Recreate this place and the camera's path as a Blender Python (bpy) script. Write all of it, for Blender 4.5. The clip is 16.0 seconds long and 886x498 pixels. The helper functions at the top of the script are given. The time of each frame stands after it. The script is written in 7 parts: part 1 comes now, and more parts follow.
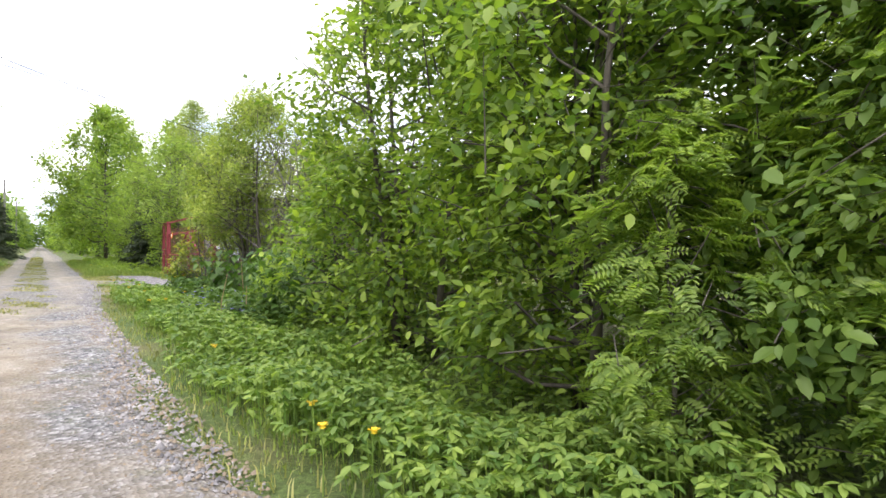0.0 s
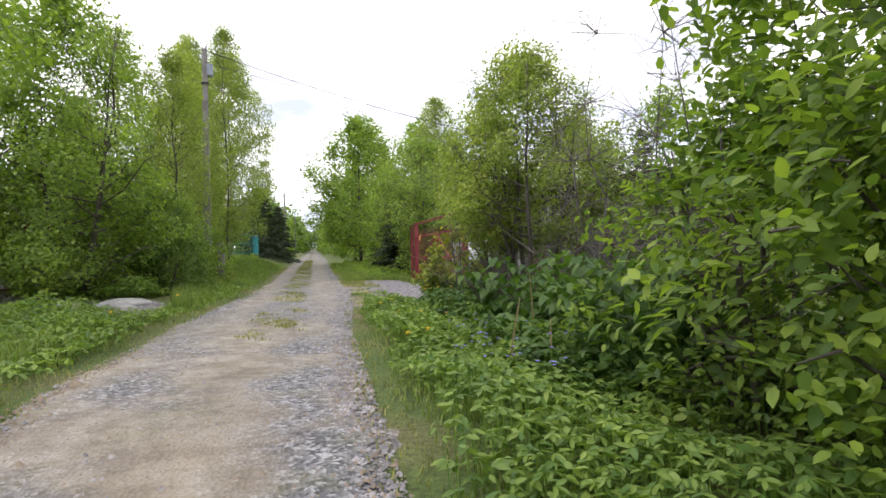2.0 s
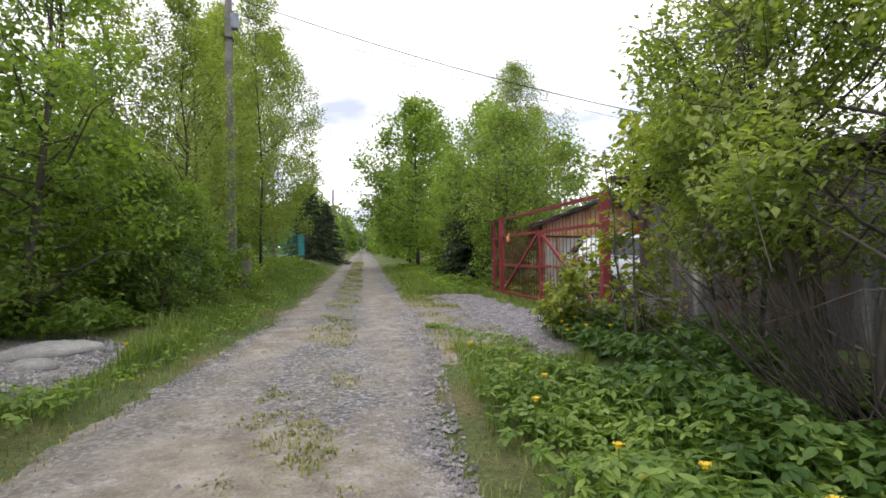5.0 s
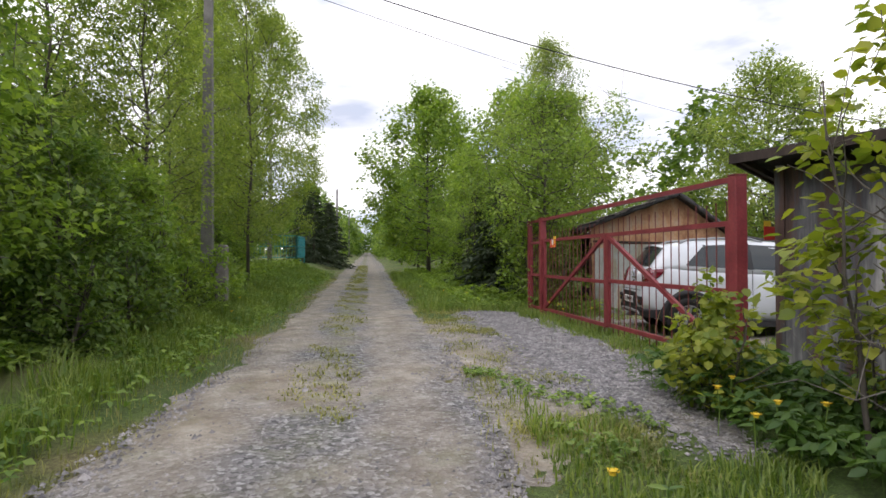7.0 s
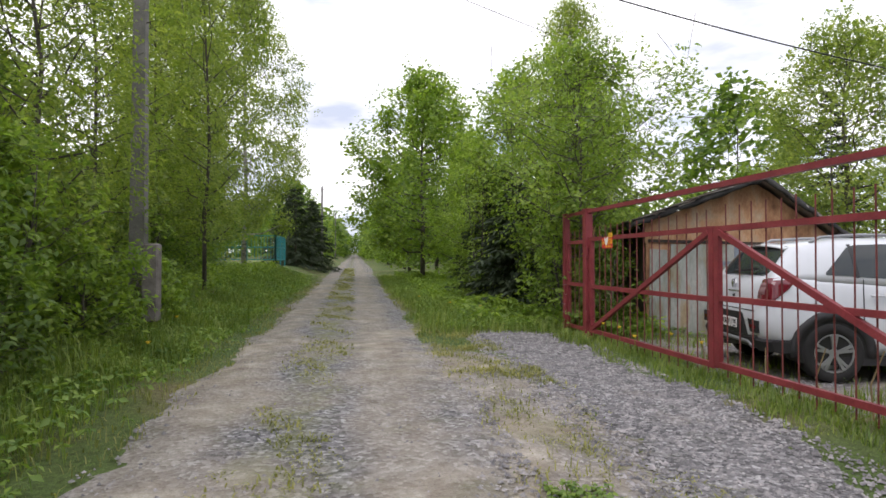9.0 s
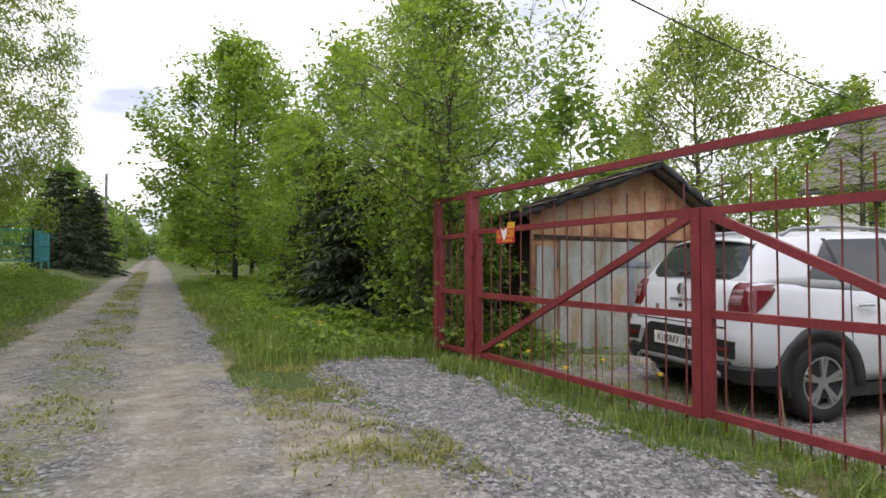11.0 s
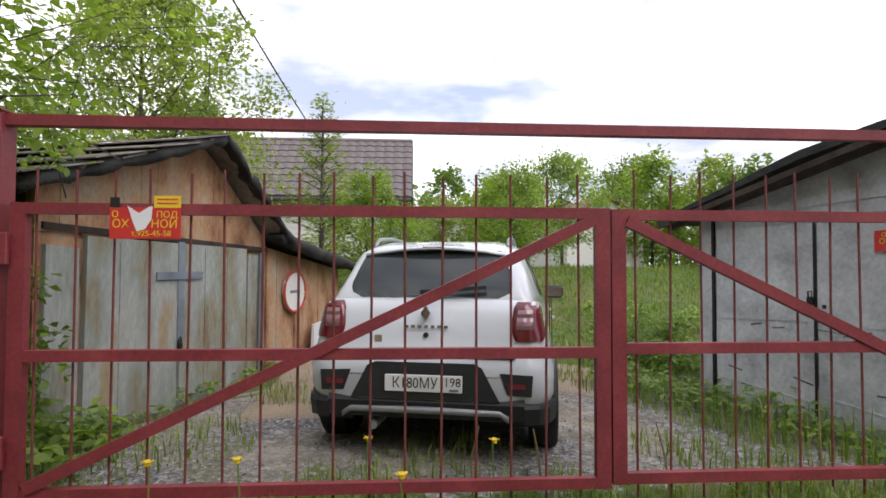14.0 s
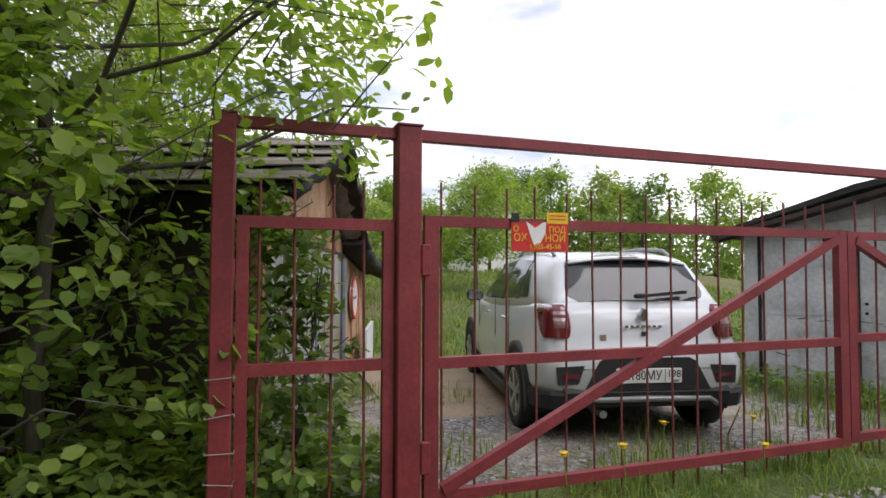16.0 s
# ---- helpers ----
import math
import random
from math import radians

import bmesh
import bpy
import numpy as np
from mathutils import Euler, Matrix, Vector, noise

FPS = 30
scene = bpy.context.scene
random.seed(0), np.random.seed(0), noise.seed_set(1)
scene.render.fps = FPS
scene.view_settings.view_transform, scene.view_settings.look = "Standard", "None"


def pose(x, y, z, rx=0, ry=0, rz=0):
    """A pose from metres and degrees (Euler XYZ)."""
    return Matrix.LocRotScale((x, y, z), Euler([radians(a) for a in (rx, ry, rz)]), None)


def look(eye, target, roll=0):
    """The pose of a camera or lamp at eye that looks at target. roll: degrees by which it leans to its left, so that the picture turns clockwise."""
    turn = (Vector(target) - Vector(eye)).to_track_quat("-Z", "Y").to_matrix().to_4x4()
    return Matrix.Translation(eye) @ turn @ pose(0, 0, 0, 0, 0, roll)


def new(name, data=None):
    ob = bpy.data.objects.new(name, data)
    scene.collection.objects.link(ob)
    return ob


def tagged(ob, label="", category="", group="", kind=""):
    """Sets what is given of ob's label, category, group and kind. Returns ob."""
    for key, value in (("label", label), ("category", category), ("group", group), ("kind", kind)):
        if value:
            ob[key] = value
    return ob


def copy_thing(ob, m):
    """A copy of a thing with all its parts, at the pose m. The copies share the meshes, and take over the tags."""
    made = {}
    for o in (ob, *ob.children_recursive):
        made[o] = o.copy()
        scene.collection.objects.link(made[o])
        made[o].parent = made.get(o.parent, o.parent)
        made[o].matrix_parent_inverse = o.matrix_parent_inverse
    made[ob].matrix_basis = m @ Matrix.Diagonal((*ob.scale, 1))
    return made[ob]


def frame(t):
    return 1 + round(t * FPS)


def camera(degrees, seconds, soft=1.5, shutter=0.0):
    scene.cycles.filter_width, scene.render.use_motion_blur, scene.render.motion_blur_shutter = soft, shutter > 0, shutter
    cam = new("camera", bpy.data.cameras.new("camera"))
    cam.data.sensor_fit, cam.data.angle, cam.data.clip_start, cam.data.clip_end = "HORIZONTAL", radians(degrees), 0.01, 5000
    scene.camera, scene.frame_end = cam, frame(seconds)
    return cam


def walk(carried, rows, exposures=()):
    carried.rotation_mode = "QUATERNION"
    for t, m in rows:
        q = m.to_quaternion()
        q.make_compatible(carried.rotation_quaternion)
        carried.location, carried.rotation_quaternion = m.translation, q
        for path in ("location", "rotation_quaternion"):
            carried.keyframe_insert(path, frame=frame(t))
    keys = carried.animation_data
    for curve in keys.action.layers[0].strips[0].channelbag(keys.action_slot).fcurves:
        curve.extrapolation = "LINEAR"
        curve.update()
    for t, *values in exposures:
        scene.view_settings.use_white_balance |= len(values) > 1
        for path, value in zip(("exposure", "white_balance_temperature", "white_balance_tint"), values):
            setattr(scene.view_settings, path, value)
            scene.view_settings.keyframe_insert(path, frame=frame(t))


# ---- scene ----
cam = camera(76.1, 16.0, soft=1.6)
EXPOSURES = [(t, stops, 6300, 18) for t, stops in ((0, 1.08), (0.5, 0.9), (1.0, 0.74), (1.5, 0.55), (2.0, 0.38), (4.5, 0.20), (7.0, 0.04), (10.5, 0.13), (16.0, 0.12))]
PATH = [
    (0, (0.024, -1.281, 0.764), (1.185, 0.346, 0.783), 0.0),
    (0.5, (0.141, -0.425, 0.812), (1.055, 1.354, 0.818), -0.8),
    (1, (0.239, 0.366, 0.854), (0.914, 2.248, 0.864), -1.1),
    (1.5, (0.336, 1.178, 0.861), (0.885, 3.101, 0.875), -1.2),
    (2, (0.41, 2.03, 0.876), (0.853, 3.98, 0.893), -1.2),
    (2.5, (0.484, 2.89, 0.903), (0.873, 4.852, 0.922), -1.3),
    (3, (0.488, 3.683, 0.956), (0.826, 5.654, 0.975), -1.2),
    (3.5, (0.512, 4.541, 0.993), (0.829, 6.515, 1.011), -1.3),
    (4, (0.456, 5.309, 1.004), (0.757, 7.286, 1.027), -1.3),
    (4.5, (0.44, 6.253, 1.065), (0.725, 8.233, 1.086), -1.1),
    (4.7, (0.345, 6.588, 1.059), (0.626, 8.568, 1.076), -1.1),
    (6.8, (0.284, 9.705, 1.084), (0.541, 11.689, 1.116), -0.1),
    (7, (0.275, 10.011, 1.123), (0.538, 11.994, 1.156), -0.1),
    (7.5, (0.315, 10.797, 1.101), (0.607, 12.776, 1.134), -0.0),
    (7.8, (0.308, 11.279, 1.09), (0.607, 13.256, 1.122), -0.2),
    (8, (0.285, 11.595, 1.141), (0.587, 13.572, 1.17), -0.2),
    (8.2, (0.268, 11.891, 1.164), (0.573, 13.867, 1.196), -0.0),
    (10.3, (0.320, 14.72, 1.125), (0.640, 16.694, 1.170), -0.3),
    (10.5, (0.33, 14.972, 1.12), (0.72, 16.933, 1.166), -0.3),
    (11, (0.544, 15.65, 1.126), (1.454, 17.431, 1.174), 0.0),
    (11.5, (0.565, 16.195, 1.146), (1.979, 17.608, 1.208), 0.2),
    (12, (0.626, 16.828, 1.154), (2.369, 17.807, 1.212), 0.2),
    (12.5, (0.656, 17.407, 1.189), (2.557, 18.025, 1.254), 0.1),
    (13, (0.838, 18.086, 1.193), (2.813, 18.394, 1.253), 0.2),
    (13.5, (0.853, 18.722, 1.216), (2.85, 18.826, 1.285), 0.4),
    (14, (0.989, 19.35, 1.201), (2.986, 19.249, 1.263), 0.2),
    (14.5, (0.996, 20.025, 1.213), (2.975, 19.745, 1.287), 0.4),
    (15, (1.084, 20.625, 1.236), (3.034, 20.185, 1.293), 0.0),
    (15.5, (1.07, 21.356, 1.247), (2.983, 20.78, 1.32), 0.2),
    (16, (1.097, 22.137, 1.231), (2.996, 21.516, 1.305), 0.2),
]
walk(cam, [(t, look(eye, target, roll)) for t, eye, target, roll in PATH], EXPOSURES)

# ---- world and light ----
SUN_ELEV, SUN_AZ = 48.0, -125.0   # degrees; azimuth from +Y towards +X
world = bpy.data.worlds.new("overcast_sky")
scene.world = world
world.use_nodes = True
wn, wl = world.node_tree.nodes, world.node_tree.links
wn.clear()
w_out = wn.new("ShaderNodeOutputWorld")
w_bg = wn.new("ShaderNodeBackground")
w_sky = wn.new("ShaderNodeTexSky")
w_sky.sky_type = "NISHITA"
w_sky.sun_disc = False
w_sky.sun_elevation = radians(SUN_ELEV)
w_sky.sun_rotation = radians(SUN_AZ)
w_gain = wn.new("ShaderNodeVectorMath")
w_gain.operation = "MULTIPLY"
w_gain.inputs[1].default_value = (0.17, 0.17, 0.17)
w_tc = wn.new("ShaderNodeTexCoord")
w_map = wn.new("ShaderNodeMapping")
w_map.inputs["Scale"].default_value = (1.5, 1.5, 4.6)
w_map.inputs["Location"].default_value = (0.4, 1.3, 0.2)
w_noise = wn.new("ShaderNodeTexNoise")
w_noise.inputs["Scale"].default_value = 1.15
w_noise.inputs["Detail"].default_value = 7.0
w_noise.inputs["Roughness"].default_value = 0.55
w_ramp = wn.new("ShaderNodeValToRGB")
w_ramp.color_ramp.elements[0].position = 0.27
w_ramp.color_ramp.elements[0].color = (0.66, 0.66, 0.66, 1)
w_ramp.color_ramp.elements[1].position = 0.48
w_ramp.color_ramp.elements[1].color = (1, 1, 1, 1)
w_noise2 = wn.new("ShaderNodeTexNoise")
w_noise2.inputs["Scale"].default_value = 2.3
w_noise2.inputs["Detail"].default_value = 5.0
w_cloud = wn.new("ShaderNodeValToRGB")
w_cloud.color_ramp.elements[0].position = 0.34
w_cloud.color_ramp.elements[0].color = (0.56, 0.62, 0.71, 1)
w_cloud.color_ramp.elements[1].position = 0.54
w_cloud.color_ramp.elements[1].color = (1.22, 1.22, 1.21, 1)
w_mix = wn.new("ShaderNodeMix")
w_mix.data_type = "RGBA"
wl.new(w_sky.outputs[0], w_gain.inputs[0])
wl.new(w_tc.outputs["Generated"], w_map.inputs[0])
wl.new(w_map.outputs[0], w_noise.inputs["Vector"])
wl.new(w_map.outputs[0], w_noise2.inputs["Vector"])
wl.new(w_noise.outputs[0], w_ramp.inputs[0])
wl.new(w_noise2.outputs[0], w_cloud.inputs[0])
wl.new(w_ramp.outputs[0], w_mix.inputs["Factor"])
wl.new(w_gain.outputs[0], w_mix.inputs["A"])
wl.new(w_cloud.outputs[0], w_mix.inputs["B"])
wl.new(w_mix.outputs["Result"], w_bg.inputs[0])
w_bg.inputs[1].default_value = 1.2
wl.new(w_bg.outputs[0], w_out.inputs[0])

sun = new("sun", bpy.data.lights.new("sun", "SUN"))
sun.data.energy = 1.5
sun.data.angle = radians(40)
sun.data.color = (1.0, 0.96, 0.91)
_az, _el = radians(SUN_AZ), radians(SUN_ELEV)
sun.matrix_world = look((math.sin(_az) * math.cos(_el) * 50, math.cos(_az) * math.cos(_el) * 50, math.sin(_el) * 50), (0, 0, 0))

# ---- materials ----
def new_mat(name):
    m = bpy.data.materials.new(name)
    m.use_nodes = True
    return m, m.node_tree.nodes, m.node_tree.links, m.node_tree.nodes["Principled BSDF"]


def ramp_node(n, stops):
    r = n.new("ShaderNodeValToRGB")
    cr = r.color_ramp
    while len(cr.elements) < len(stops):
        cr.elements.new(0.5)
    for e, (p, c) in zip(cr.elements, stops):
        e.position = p
        e.color = (*c, 1)
    return r


def noise_node(n, l, vec, scale, detail=5.0, rough=0.55):
    t = n.new("ShaderNodeTexNoise")
    t.inputs["Scale"].default_value = scale
    t.inputs["Detail"].default_value = detail
    t.inputs["Roughness"].default_value = rough
    if vec is not None:
        l.new(vec, t.inputs["Vector"])
    return t


def mix_col(n, l, fac, a, b, mode="MIX"):
    m = n.new("ShaderNodeMix")
    m.data_type = "RGBA"
    m.blend_type = mode
    for sock, v in (("Factor", fac), ("A", a), ("B", b)):
        if isinstance(v, (float, int)):
            m.inputs[sock].default_value = v
        elif isinstance(v, tuple):
            m.inputs[sock].default_value = (*v, 1)
        else:
            l.new(v, m.inputs[sock])
    return m.outputs["Result"]


def bump_to(n, l, bsdf, height, strength=0.4, dist=0.01):
    b = n.new("ShaderNodeBump")
    b.inputs["Strength"].default_value = strength
    b.inputs["Distance"].default_value = dist
    l.new(height, b.inputs["Height"])
    l.new(b.outputs[0], bsdf.inputs["Normal"])


def obj_vec(n):
    return n.new("ShaderNodeTexCoord").outputs["Object"]


def leaf_mat(name, dark, light, trans=0.38, rough=0.5, spread=0.5):
    """Leaf: colour varies leaf by leaf, part of the light passes through."""
    m, n, l, bsdf = new_mat(name)
    geo = n.new("ShaderNodeNewGeometry")
    dark, light = ((c[0] * 1.04, c[1] * 0.98, c[2] * 1.2) for c in (dark, light))
    mid = tuple((a + b) / 2 for a, b in zip(dark, light))
    r = ramp_node(n, [(0.0, dark), (spread, mid), (1.0, light)])
    l.new(geo.outputs["Random Per Island"], r.inputs[0])
    big = noise_node(n, l, obj_vec(n), 1.4, 2.0)
    hue = ramp_node(n, [(0.3, (0.72, 0.78, 0.7)), (0.7, (1.25, 1.2, 1.05))])
    l.new(big.outputs[0], hue.inputs[0])
    col = mix_col(n, l, 1.0, r.outputs[0], hue.outputs[0], "MULTIPLY")
    l.new(col, bsdf.inputs["Base Color"])
    bsdf.inputs["Roughness"].default_value = rough
    bsdf.inputs["Specular IOR Level"].default_value = 0.35
    tr = n.new("ShaderNodeBsdfTranslucent")
    warm = mix_col(n, l, 1.0, col, (1.55, 1.7, 0.65), "MULTIPLY")
    l.new(warm, tr.inputs[0])
    ms = n.new("ShaderNodeMixShader")
    ms.inputs[0].default_value = trans
    l.new(bsdf.outputs[0], ms.inputs[1])
    l.new(tr.outputs[0], ms.inputs[2])
    l.new(ms.outputs[0], n["Material Output"].inputs[0])
    return m


def rough_mat(name, stops, scale=6.0, fine=60.0, rough=0.8, bump=0.4, dist=0.01, metal=0.0, stretch=(1, 1, 1), island=0.0):
    """Two-scale mottled surface; stretch lengthens the grain, island varies it piece by piece."""
    m, n, l, bsdf = new_mat(name)
    mp = n.new("ShaderNodeMapping")
    mp.inputs["Scale"].default_value = stretch
    l.new(obj_vec(n), mp.inputs[0])
    a = noise_node(n, l, mp.outputs[0], scale, 6.0, 0.6)
    b = noise_node(n, l, mp.outputs[0], fine, 4.0, 0.6)
    r = ramp_node(n, stops)
    l.new(a.outputs[0], r.inputs[0])
    shade = ramp_node(n, [(0.25, (0.7, 0.7, 0.7)), (0.75, (1.2, 1.2, 1.2))])
    l.new(b.outputs[0], shade.inputs[0])
    col = mix_col(n, l, 0.8, r.outputs[0], shade.outputs[0], "MULTIPLY")
    if island:
        oi = n.new("ShaderNodeObjectInfo")
        v = ramp_node(n, [(0.0, (1 - island,) * 3), (1.0, (1 + island,) * 3)])
        l.new(oi.outputs["Random"], v.inputs[0])
        col = mix_col(n, l, 1.0, col, v.outputs[0], "MULTIPLY")
    l.new(col, bsdf.inputs["Base Color"])
    bsdf.inputs["Roughness"].default_value = rough
    bsdf.inputs["Metallic"].default_value = metal
    if bump:
        bump_to(n, l, bsdf, b.outputs[0], bump, dist)
    return m


def plain_mat(name, col, rough=0.5, metal=0.0, coat=0.0, var=0.08, scale=5.0):
    """Even paint or plastic with a faint dirt variation."""
    lo = tuple(max(0, c * (1 - var)) for c in col)
    hi = tuple(c * (1 + var) for c in col)
    m, n, l, bsdf = new_mat(name)
    t = noise_node(n, l, obj_vec(n), scale, 5.0, 0.6)
    r = ramp_node(n, [(0.3, lo), (0.7, hi)])
    l.new(t.outputs[0], r.inputs[0])
    l.new(r.outputs[0], bsdf.inputs["Base Color"])
    bsdf.inputs["Roughness"].default_value = rough
    bsdf.inputs["Metallic"].default_value = metal
    bsdf.inputs["Coat Weight"].default_value = coat
    return m


def ground_mat():
    m, n, l, bsdf = new_mat("grassy_soil")
    v = obj_vec(n)
    big = noise_node(n, l, v, 0.5, 5.0)
    fine = noise_node(n, l, v, 22.0, 6.0, 0.7)
    r = ramp_node(n, [(0.36, (0.085, 0.145, 0.035)), (0.5, (0.125, 0.175, 0.05)), (0.64, (0.21, 0.19, 0.10))])
    l.new(big.outputs[0], r.inputs[0])
    s = ramp_node(n, [(0.3, (0.45, 0.42, 0.36)), (0.65, (1.25, 1.25, 1.1))])
    l.new(fine.outputs[0], s.inputs[0])
    col = mix_col(n, l, 1.0, r.outputs[0], s.outputs[0], "MULTIPLY")
    l.new(col, bsdf.inputs["Base Color"])
    bsdf.inputs["Roughness"].default_value = 0.95
    grain = noise_node(n, l, v, 95.0, 4.0, 0.7)
    g2 = ramp_node(n, [(0.35, (0.5, 0.5, 0.45)), (0.62, (1.35, 1.35, 1.25))])
    l.new(grain.outputs[0], g2.inputs[0])
    col = mix_col(n, l, 0.9, col, g2.outputs[0], "MULTIPLY")
    l.new(col, bsdf.inputs["Base Color"])
    bump_to(n, l, bsdf, grain.outputs[0], 0.8, 0.03)
    return m


def gravel_mat(name, tracks, grey=0.5, green=0.0, crown=False):
    """Crushed stone pressed into pale dirt; tracks: x of the wheel ruts, worn to bare dirt."""
    m, n, l, bsdf = new_mat(name)
    v = obj_vec(n)
    warp = noise_node(n, l, v, 0.9, 4.0)
    big = noise_node(n, l, v, 0.55, 5.0, 0.6)
    mid = noise_node(n, l, v, 3.2, 5.0, 0.65)
    vor = n.new("ShaderNodeTexVoronoi")
    vor.inputs["Scale"].default_value = 34.0
    l.new(v, vor.inputs["Vector"])
    vor2 = n.new("ShaderNodeTexVoronoi")
    vor2.inputs["Scale"].default_value = 75.0
    l.new(v, vor2.inputs["Vector"])
    stone = ramp_node(n, [(0.0, (0.05, 0.051, 0.056)), (0.45, (0.145, 0.142, 0.145)), (0.8, (0.235, 0.23, 0.232)), (1.0, (0.40, 0.395, 0.395))])
    sep = n.new("ShaderNodeSeparateColor")
    l.new(vor.outputs["Color"], sep.inputs[0])
    l.new(sep.outputs[0], stone.inputs[0])
    dirt = ramp_node(n, [(0.32, (0.19, 0.155, 0.115)), (0.5, (0.30, 0.26, 0.20)), (0.68, (0.43, 0.385, 0.315))])
    l.new(mid.outputs[0], dirt.inputs[0])
    soil = dirt.outputs[0]
    if crown:
        ys = n.new("ShaderNodeSeparateXYZ")
        l.new(v, ys.inputs[0])
        far = n.new("ShaderNodeMapRange")
        far.inputs["From Min"].default_value = 9.0
        far.inputs["From Max"].default_value = 3.0
        l.new(ys.outputs[1], far.inputs["Value"])
        brown = mix_col(n, l, 1.0, soil, (0.70, 0.66, 0.60), "MULTIPLY")
        soil = mix_col(n, l, far.outputs[0], soil, brown)
    fac = ramp_node(n, [(0.5 - 0.25 * grey - 0.06, (0.05, 0.05, 0.05)), (0.66 - 0.25 * grey, (0.95, 0.95, 0.95))])
    l.new(big.outputs[0], fac.inputs[0])
    mask = fac.outputs[0]
    sx = n.new("ShaderNodeSeparateXYZ")
    l.new(v, sx.inputs[0])
    if tracks:
        for tx, wid in tracks:
            a = n.new("ShaderNodeMath")
            a.operation = "SUBTRACT"
            l.new(sx.outputs[0], a.inputs[0])
            a.inputs[1].default_value = tx
            w = n.new("ShaderNodeMath")
            w.operation = "MULTIPLY_ADD"
            l.new(warp.outputs[0], w.inputs[0])
            w.inputs[1].default_value = 0.9
            w.inputs[2].default_value = -0.45
            s = n.new("ShaderNodeMath")
            s.operation = "ADD"
            l.new(a.outputs[0], s.inputs[0])
            l.new(w.outputs[0], s.inputs[1])
            d = n.new("ShaderNodeMath")
            d.operation = "ABSOLUTE"
            l.new(s.outputs[0], d.inputs[0])
            rr = ramp_node(n, [(wid * 0.4, (0.45, 0.45, 0.45)), (wid * 1.3, (1, 1, 1))])
            l.new(d.outputs[0], rr.inputs[0])
            mask = mix_col(n, l, 1.0, mask, rr.outputs[0], "MULTIPLY")
    if crown:
        # south of the gate the stone lies in two bands and the dirt between them is bare
        wx = n.new("ShaderNodeMath")
        wx.operation = "MULTIPLY_ADD"
        l.new(warp.outputs[0], wx.inputs[0])
        wx.inputs[1].default_value = 0.6
        l.new(sx.outputs[0], wx.inputs[2])
        wob = n.new("ShaderNodeMath")
        wob.operation = "MULTIPLY_ADD"
        l.new(mid.outputs[0], wob.inputs[0])
        wob.inputs[1].default_value = 0.9
        l.new(wx.outputs[0], wob.inputs[2])
        place = n.new("ShaderNodeMapRange")
        place.inputs["From Min"].default_value = -1.25
        place.inputs["From Max"].default_value = 2.75
        l.new(wob.outputs[0], place.inputs["Value"])
        lay = ramp_node(n, [(0.10, (0.06,) * 3), (0.20, (0.8,) * 3), (0.27, (0.75,) * 3), (0.36, (0.22,) * 3), (0.46, (0.22,) * 3), (0.55, (0.95,) * 3), (0.69, (0.95,) * 3), (0.77, (0.25,) * 3)])
        l.new(place.outputs[0], lay.inputs[0])
        south = n.new("ShaderNodeMapRange")
        south.inputs["From Min"].default_value = 13.0
        south.inputs["From Max"].default_value = 8.5
        l.new(sx.outputs[1], south.inputs["Value"])
        spot = ramp_node(n, [(0.40, (0.3,) * 3), (0.58, (1.25,) * 3)])
        l.new(big.outputs[0], spot.inputs[0])
        laid = mix_col(n, l, 1.0, lay.outputs[0], spot.outputs[0], "MULTIPLY")
        thin = n.new("ShaderNodeMapRange")
        thin.inputs["From Min"].default_value = -1.0
        thin.inputs["From Max"].default_value = 4.5
        thin.inputs["To Min"].default_value = 0.35
        l.new(sx.outputs[1], thin.inputs["Value"])
        laid = mix_col(n, l, 1.0, laid, thin.outputs[0], "MULTIPLY")
        mask = mix_col(n, l, south.outputs[0], mask, laid)
    col = mix_col(n, l, mask, soil, stone.outputs[0])
    grit = ramp_node(n, [(0.0, (0.6, 0.6, 0.6)), (0.5, (1.15, 1.15, 1.15))])
    l.new(vor2.outputs["Distance"], grit.inputs[0])
    col = mix_col(n, l, 0.55, col, grit.outputs[0], "MULTIPLY")
    if green:
        moss = noise_node(n, l, v, 2.1, 6.0, 0.7)
        mr = ramp_node(n, [(0.52, (0, 0, 0)), (0.66, (green, green, green))])
        l.new(moss.outputs[0], mr.inputs[0])
        col = mix_col(n, l, mr.outputs[0], col, (0.13, 0.14, 0.05))
    if crown:
        off = n.new("ShaderNodeMath")
        off.operation = "MULTIPLY_ADD"
        l.new(warp.outputs[0], off.inputs[0])
        off.inputs[1].default_value = 0.5
        off.inputs[2].default_value = -0.12
        dx = n.new("ShaderNodeMath")
        dx.operation = "ADD"
        l.new(sx.outputs[0], dx.inputs[0])
        l.new(off.outputs[0], dx.inputs[1])
        ad = n.new("ShaderNodeMath")
        ad.operation = "ABSOLUTE"
        l.new(dx.outputs[0], ad.inputs[0])
        near = ramp_node(n, [(0.10, (1, 1, 1)), (0.34, (0, 0, 0))])
        l.new(ad.outputs[0], near.inputs[0])
        along = n.new("ShaderNodeMapRange")
        along.inputs["From Min"].default_value = 9.0
        along.inputs["From Max"].default_value = 26.0
        l.new(sx.outputs[1], along.inputs["Value"])
        band = mix_col(n, l, 1.0, near.outputs[0], along.outputs[0], "MULTIPLY")
        pn = ramp_node(n, [(0.42, (0, 0, 0)), (0.58, (0.85, 0.85, 0.85))])
        l.new(mid.outputs[0], pn.inputs[0])
        band = mix_col(n, l, 1.0, band, pn.outputs[0], "MULTIPLY")
        col = mix_col(n, l, band, col, (0.17, 0.18, 0.06))
